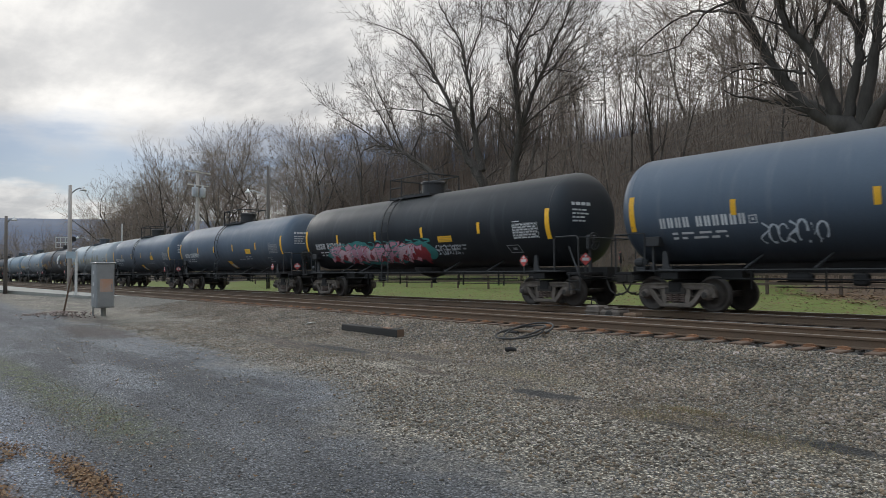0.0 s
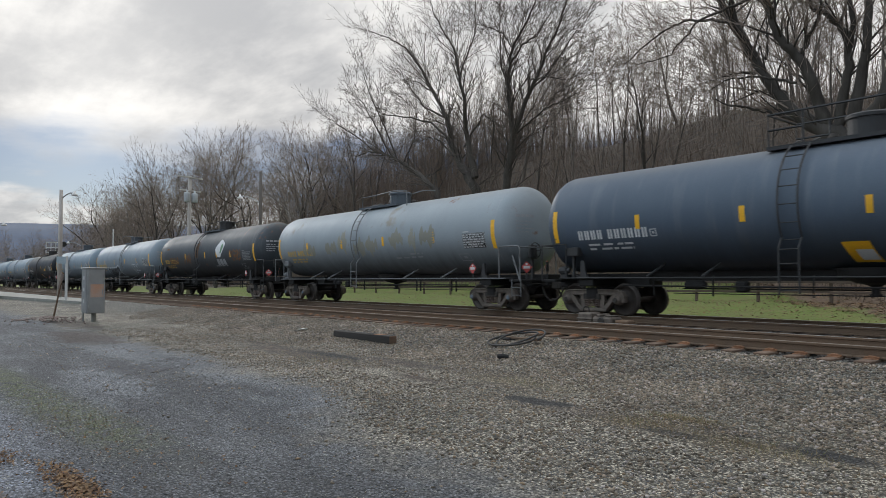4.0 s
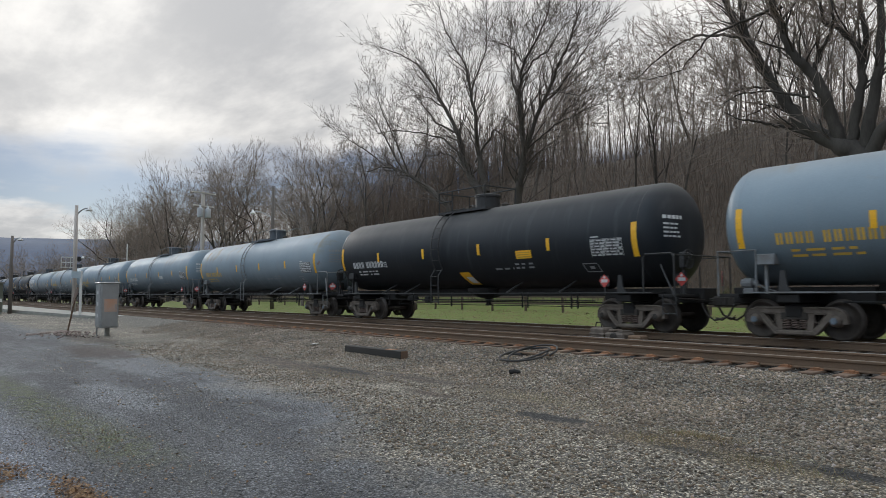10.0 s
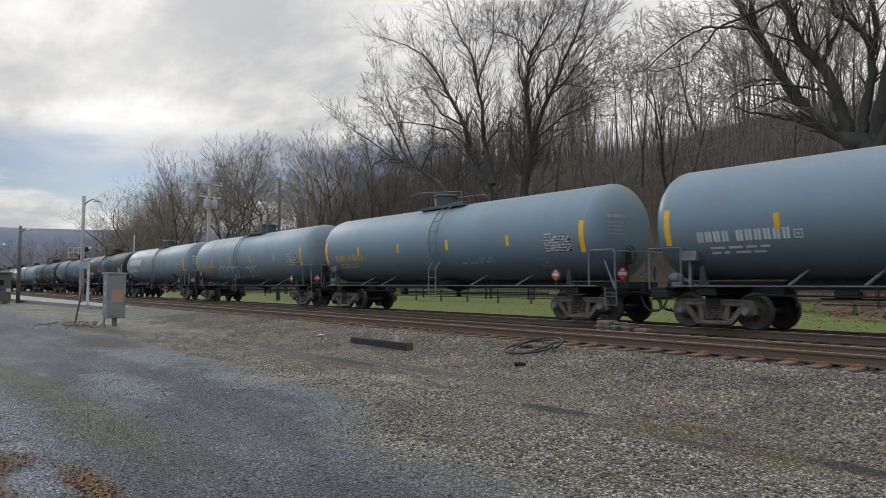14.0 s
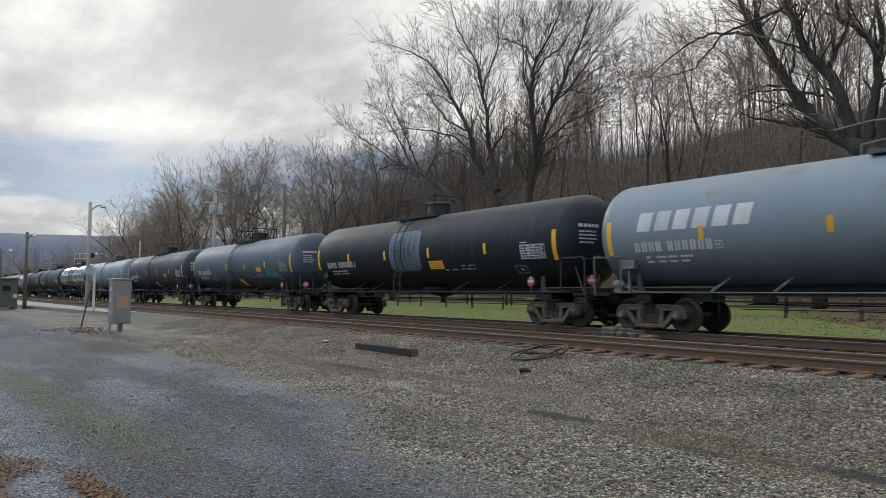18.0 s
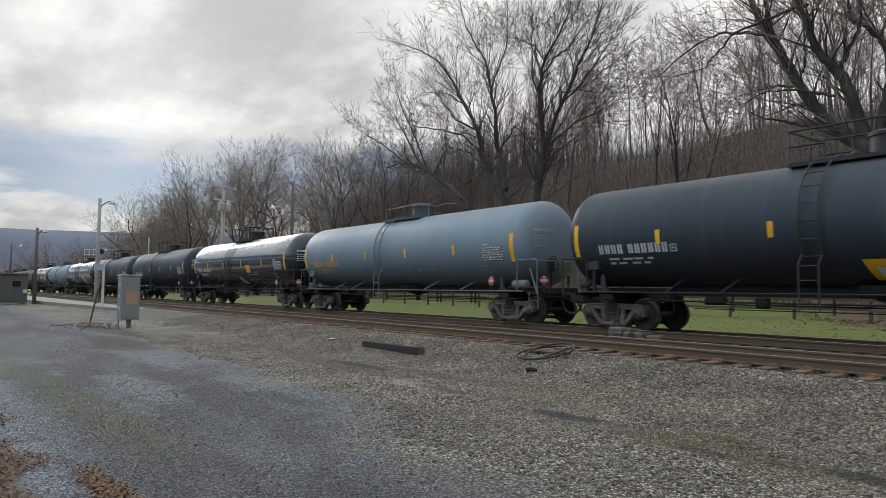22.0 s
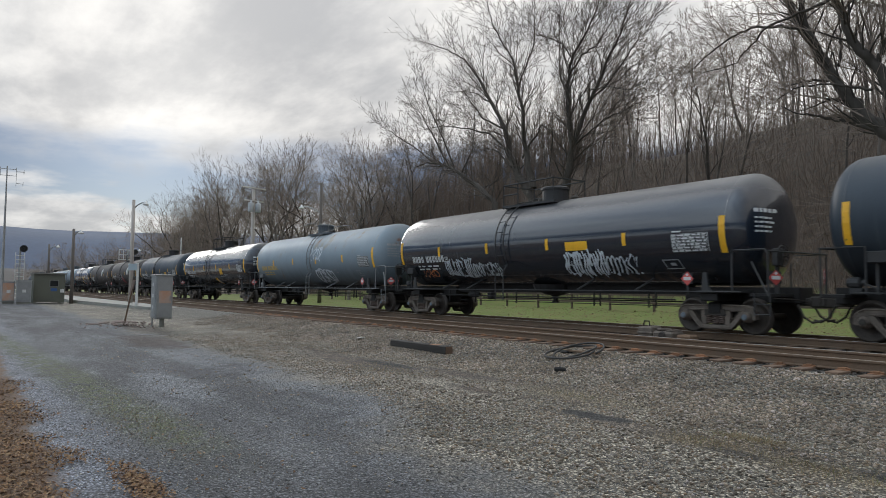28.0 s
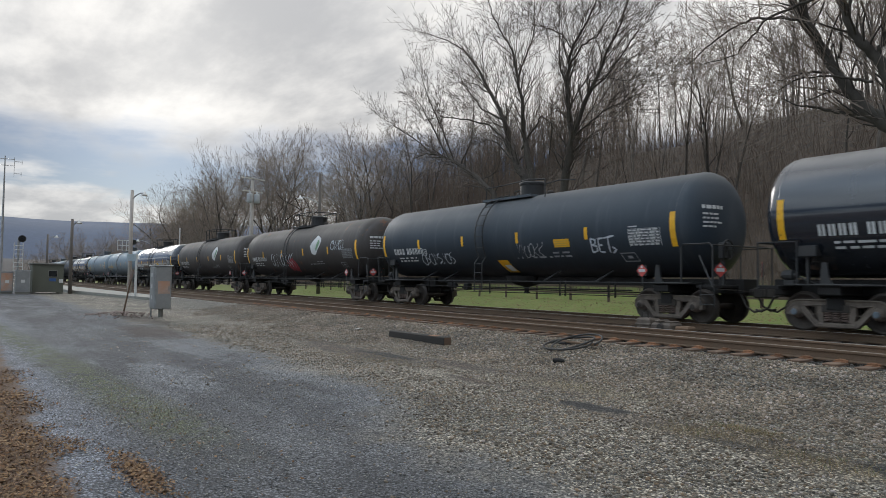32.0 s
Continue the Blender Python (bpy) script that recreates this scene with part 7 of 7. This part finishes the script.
hose()
s = Shape().tube([(-0.1, 0, 0.035), (0.0, 0.01, 0.04), (0.11, 0.0, 0.03)], [0.045, 0.052, 0.035], 9)
tagged(part("pipe_stub", s, "under_black", at=at_ground(-9.25, 9.15, 35)), "short dark rusted pipe stub lying on gravel", "pipe")
v, f = lump(random.Random(8), 0.17, 0.25)
tagged(part("flat_stone", Shape().add(v, f), "stone_white", at=at_ground(-17.75, 9.5, 20, 0.05)), "pale flat stone lying on the ballast", "stone")


def switch_machine():
    m = thing("switch_machine", "rusty low switch machine between the two tracks", "switch machine", pose(-11.5, 14.95, -0.2) @ Matrix.Diagonal((1.15, 1.1, 1.35, 1)))
    part("motor_case", Shape().box(-0.42, -0.02, -0.2, 0.2, 0.0, 0.27, 0.03).box(-0.44, 0.0, -0.22, 0.22, 0.13, 0.17, 0.01), "cast_steel", m)
    part("gear_case", Shape().box(0.02, 0.55, -0.24, 0.24, 0.0, 0.20, 0.04).box(0.10, 0.24, -0.2, 0.2, 0.2, 0.25, 0.02).box(0.34, 0.5, -0.2, 0.2, 0.2, 0.23, 0.02), "cast_steel", m)
    part("crank_cover", Shape().lathe([(0.001, -0.27), (0.08, -0.27), (0.1, -0.24), (0.1, -0.2)], 12, "y", Matrix.Translation((0.28, 0, 0.1))), "running_gear", m)
    part("lug", Shape().tube([(-0.4, 0, 0.26), (-0.38, 0, 0.37), (-0.24, 0, 0.37), (-0.22, 0, 0.26)], 0.016, 5), "running_gear", m)
    part("end_case", Shape().box(0.58, 0.95, -0.14, 0.16, 0.0, 0.15, 0.03), "rail_rust", m)
    part("base_board", Shape().box(-0.6, 1.1, -0.32, 0.3, -0.08, 0.0, 0.01), "tie_wood", m)
    part("throw_rod", Shape().tube([(0.2, -0.2, 0.05), (0.2, -1.6, 0.03)], 0.03, 6), "rail_rust", m)
    part("cover_plate", Shape().box(-2.0, -0.6, -0.22, 0.16, -0.03, 0.05, 0.01), "under_black", m, "black cover plate")


switch_machine()


# ---- loose stones, leaves and grass ----
def scatter(name, label, n, xs, ys, size, mat, seed, flat=0.7, keep=None, dense=1.0):
    rng = np.random.default_rng(seed)
    x = xs[0] + (xs[1] - xs[0]) * rng.random(n) ** dense
    y = ys[0] + (ys[1] - ys[0]) * rng.random(n)
    if keep is not None:
        ok = keep(x, y, rng.random(n))
        x, y = x[ok], y[ok]
    n = len(x)
    s = size[0] + (size[1] - size[0]) * rng.random(n) ** 2.2
    base = np.array([(1, 0, 0), (-1, 0, 0), (0, 1, 0), (0, -1, 0), (0, 0, 1), (0, 0, -1)], float)
    v = base[None] * (0.7 + 0.5 * rng.random((n, 6, 1))) + (rng.random((n, 6, 3)) - 0.5) * 0.55
    q = rng.normal(size=(n, 4))
    q /= np.linalg.norm(q, axis=1)[:, None]
    a, b, c, d = q.T
    m = np.stack([1 - 2 * (c * c + d * d), 2 * (b * c - a * d), 2 * (b * d + a * c), 2 * (b * c + a * d), 1 - 2 * (b * b + d * d), 2 * (c * d - a * b), 2 * (b * d - a * c), 2 * (c * d + a * b), 1 - 2 * (b * b + c * c)], 1).reshape(n, 3, 3)
    v = np.einsum("nij,nkj->nki", m, v) * s[:, None, None]
    v[:, :, 2] *= flat
    v += np.stack([x, y, height(x, y) + s * flat * 0.3], 1)[:, None]
    faces = np.array([(0, 2, 4), (2, 1, 4), (1, 3, 4), (3, 0, 4), (2, 0, 5), (1, 2, 5), (3, 1, 5), (0, 3, 5)])
    f = (faces[None] + (np.arange(n) * 6)[:, None, None]).reshape(-1, 3)
    ob = part(name, numpy_mesh(name, v.reshape(-1, 3), f), mat)
    return tagged(ob, label, "stones", kind="stuff")


def numpy_mesh(name, v, f):
    me = bpy.data.meshes.new(name)
    k = f.shape[1]
    me.vertices.add(len(v))
    me.vertices.foreach_set("co", np.ascontiguousarray(v, np.float32).ravel())
    me.loops.add(f.size)
    me.loops.foreach_set("vertex_index", np.ascontiguousarray(f, np.int32).ravel())
    me.polygons.add(len(f))
    me.polygons.foreach_set("loop_start", np.arange(0, f.size, k, dtype=np.int32))
    me.update(calc_edges=True)
    return me


def worn(x, y):
    """1 where the stones are trodden into dirt, oil or weeds."""
    k = np.zeros_like(x)
    for px, py, rx, ry in ((-13.6, 7.2, 3.4, 0.62), (-10.6, 7.75, 1.5, 0.4), (-9.4, 6.7, 1.3, 0.3), (-21.5, 4.6, 3.2, 0.9), (-4.4, 6.5, 0.7, 0.4), (-3.1, 6.35, 0.9, 0.35), (-7.5, 7.7, 1.5, 0.5), (-6.1, 6.7, 0.75, 0.24), (-4.9, 6.55, 1.2, 0.2), (-3.95, 6.3, 0.4, 0.13), (-2.5, 6.6, 0.5, 0.2)):
        d = np.sqrt(((x - px) / rx) ** 2 + ((y - py) / ry) ** 2) + 0.25 * np.sin(x * 7 + y * 5) * np.sin(y * 9 - x * 3)
        k = np.maximum(k, 1 - step(0.6, 1.1, d))
    return k


def off_lot(x, y, r):
    return (r > worn(x, y) * 0.85) & (r * (1 + worn(x, y)) < step(-0.35, 0.6, y - (4.0 + 1.25 * step(-5.8, -9.6, x))) + 0.06)


def ballast_edge(x, y, r):
    """Thick by the rails, thinning out over a ragged edge, wider towards the east."""
    edge = 8.9 - 1.5 * step(-10, -1, x) + 0.35 * np.sin(x * 1.3) + 0.25 * np.sin(x * 3.1 + y)
    return r * (1 + 2.5 * worn(x, y)) < step(-0.9, 0.6, y - edge)


scatter("ballast", "angular grey-green ballast stones along the track", 74000, (-34, 1.0), (6.6, 11.6), (0.013, 0.036), "ballast_stone", 1, keep=ballast_edge, dense=0.72)
scatter("ballast", "dark grimy ballast stones between the tracks", 12000, (-30, 1.0), (11.7, 19.0), (0.02, 0.05), "grimy_stone", 8, dense=0.75)
scatter("gravel", "loose tan and grey gravel", 74000, (-24, 0.5), (2.6, 9.4), (0.006, 0.027), "gravel_stone", 2, keep=off_lot, dense=0.72)
scatter("gravel", "fine blue-grey crushed stone on the lot", 30000, (-13, -0.5), (0.8, 5.6), (0.004, 0.014), "lot_stone", 3, dense=0.75)


def leaves(name, label, n, place, size, mat, seed, lift=0.02):
    rng = np.random.default_rng(seed)
    x, y = place(rng, n)
    n = len(x)
    s = size[0] + (size[1] - size[0]) * rng.random(n)
    th = rng.random(n) * 6.28
    ux, uy = np.cos(th), np.sin(th)
    tilt = (rng.random((n, 2)) - 0.5) * 1.1
    p = []
    for a, b in ((-1, 0), (-0.2, 0.6), (1, 0.05), (-0.1, -0.55)):
        px, py = a * ux - b * uy, a * uy + b * ux
        pz = np.abs(a) * 0.18 + px * tilt[:, 0] * 0.5 + py * tilt[:, 1] * 0.5
        p.append(np.stack([x + px * s, y + py * s, height(x, y) + lift + (0.25 + pz) * s + rng.random(n) * 0.02], 1))
    v = np.stack(p, 1).reshape(-1, 3)
    f = np.arange(n)[:, None] * 4 + np.array([[0, 1, 2, 3]])
    ob = part(name, numpy_mesh(name, v, f), mat)
    return tagged(ob, label, "leaves", kind="stuff")


def near_pile(rng, n):
    x = -14.5 + 9.6 * rng.random(n) ** 0.6
    edge = 0.74 + 0.16 * np.sin(x * 2.3) + 0.10 * np.sin(x * 5.1 + 1)
    y = edge - 1.3 * rng.random(n) ** 0.9 + 0.10 * rng.normal(size=n)
    k = rng.random(n) < 0.012
    x[k] = -9 + 6 * rng.random(k.sum())
    y[k] = 0.9 + 1.6 * rng.random(k.sum())
    k2 = rng.random(n) < 0.05
    q = rng.normal(size=k2.sum()) * 0.42
    x[k2], y[k2] = -6.0 + q, 1.22 + q * 0.05 + rng.normal(size=k2.sum()) * 0.07
    return x, y


def on_grass(rng, n):
    x = -45 + 50 * rng.random(n) ** 0.45
    return x, 20.0 + 9 * rng.random(n) ** 0.6


def bank(rng, n):
    x = -60 + 66 * rng.random(n)
    return x, 32.5 - 9.0 * step(-19, -5, x) + np.abs(rng.normal(size=n)) * 7


leaves("fallen_leaves", "drift of brown fallen leaves at the edge of the lot", 24000, near_pile, (0.007, 0.024), "fallen_leaf", 4, 0.0)
leaves("fallen_leaves", "brown leaf litter under the trees", 26000, bank, (0.04, 0.10), "fallen_leaf", 5)


leaves("fallen_leaves", "brown leaves scattered over the grass", 5200, on_grass, (0.035, 0.075), "fallen_leaf", 15, 0.05)


def weed_spots(rng, n):
    spots = [(-4.4, 6.5, 0.5, 0.25), (-3.1, 6.35, 0.6, 0.22), (-7.5, 7.7, 1.0, 0.3), (-4.2, 7.0, 0.4, 0.12), (-12.0, 6.9, 1.6, 0.4), (-9.0, 1.8, 2.0, 0.35)]
    i = rng.integers(0, len(spots), n)
    q = np.array(spots)[i]
    return q[:, 0] + rng.normal(size=n) * q[:, 2] * 0.7, q[:, 1] + rng.normal(size=n) * q[:, 3] * 0.7


def weeds():
    """Thin dead stalks and low green shoots in the gravel."""
    rng = np.random.default_rng(16)
    n = 5500
    x, y = weed_spots(rng, n)
    z = height(x, y)
    h = 0.015 + 0.05 * rng.random(n) ** 2
    th, w = rng.random(n) * 6.28, 0.0015 + 0.002 * rng.random(n)
    lx, ly = rng.normal(size=n) * 0.035, rng.normal(size=n) * 0.035
    v = np.stack([np.stack([x - np.cos(th) * w, y - np.sin(th) * w, z], 1), np.stack([x + np.cos(th) * w, y + np.sin(th) * w, z], 1), np.stack([x + lx, y + ly, z + h], 1)], 1).reshape(-1, 3)
    f = np.arange(n)[:, None] * 3 + np.array([[0, 1, 2]])
    tagged(part("weeds", numpy_mesh("weeds", v, f), "straw_blade"), "dry straw-coloured weeds in the gravel", "weeds", kind="stuff")


weeds()


def grass():
    rng = np.random.default_rng(6)
    n = 60000
    x = -62 + 66 * rng.random(n)
    y = 19.5 + 12.0 * rng.random(n) ** 1.2 - 3.0 * step(-14, -5, x) * rng.random(n)
    h = 0.015 + 0.025 * rng.random(n)
    z = height(x, y)
    th = rng.random(n) * 6.28
    w = 0.003 + 0.004 * rng.random(n)
    lx, ly = rng.normal(size=n) * 0.04, rng.normal(size=n) * 0.04
    v = np.stack([np.stack([x - np.cos(th) * w, y - np.sin(th) * w, z], 1), np.stack([x + np.cos(th) * w, y + np.sin(th) * w, z], 1), np.stack([x + lx, y + ly, z + h], 1)], 1).reshape(-1, 3)
    f = np.arange(n)[:, None] * 3 + np.array([[0, 1, 2]])
    tagged(part("grass", numpy_mesh("grass", v, f), "grass_blade"), "short green and straw grass behind the tracks", "grass", kind="stuff")


grass()


motions()
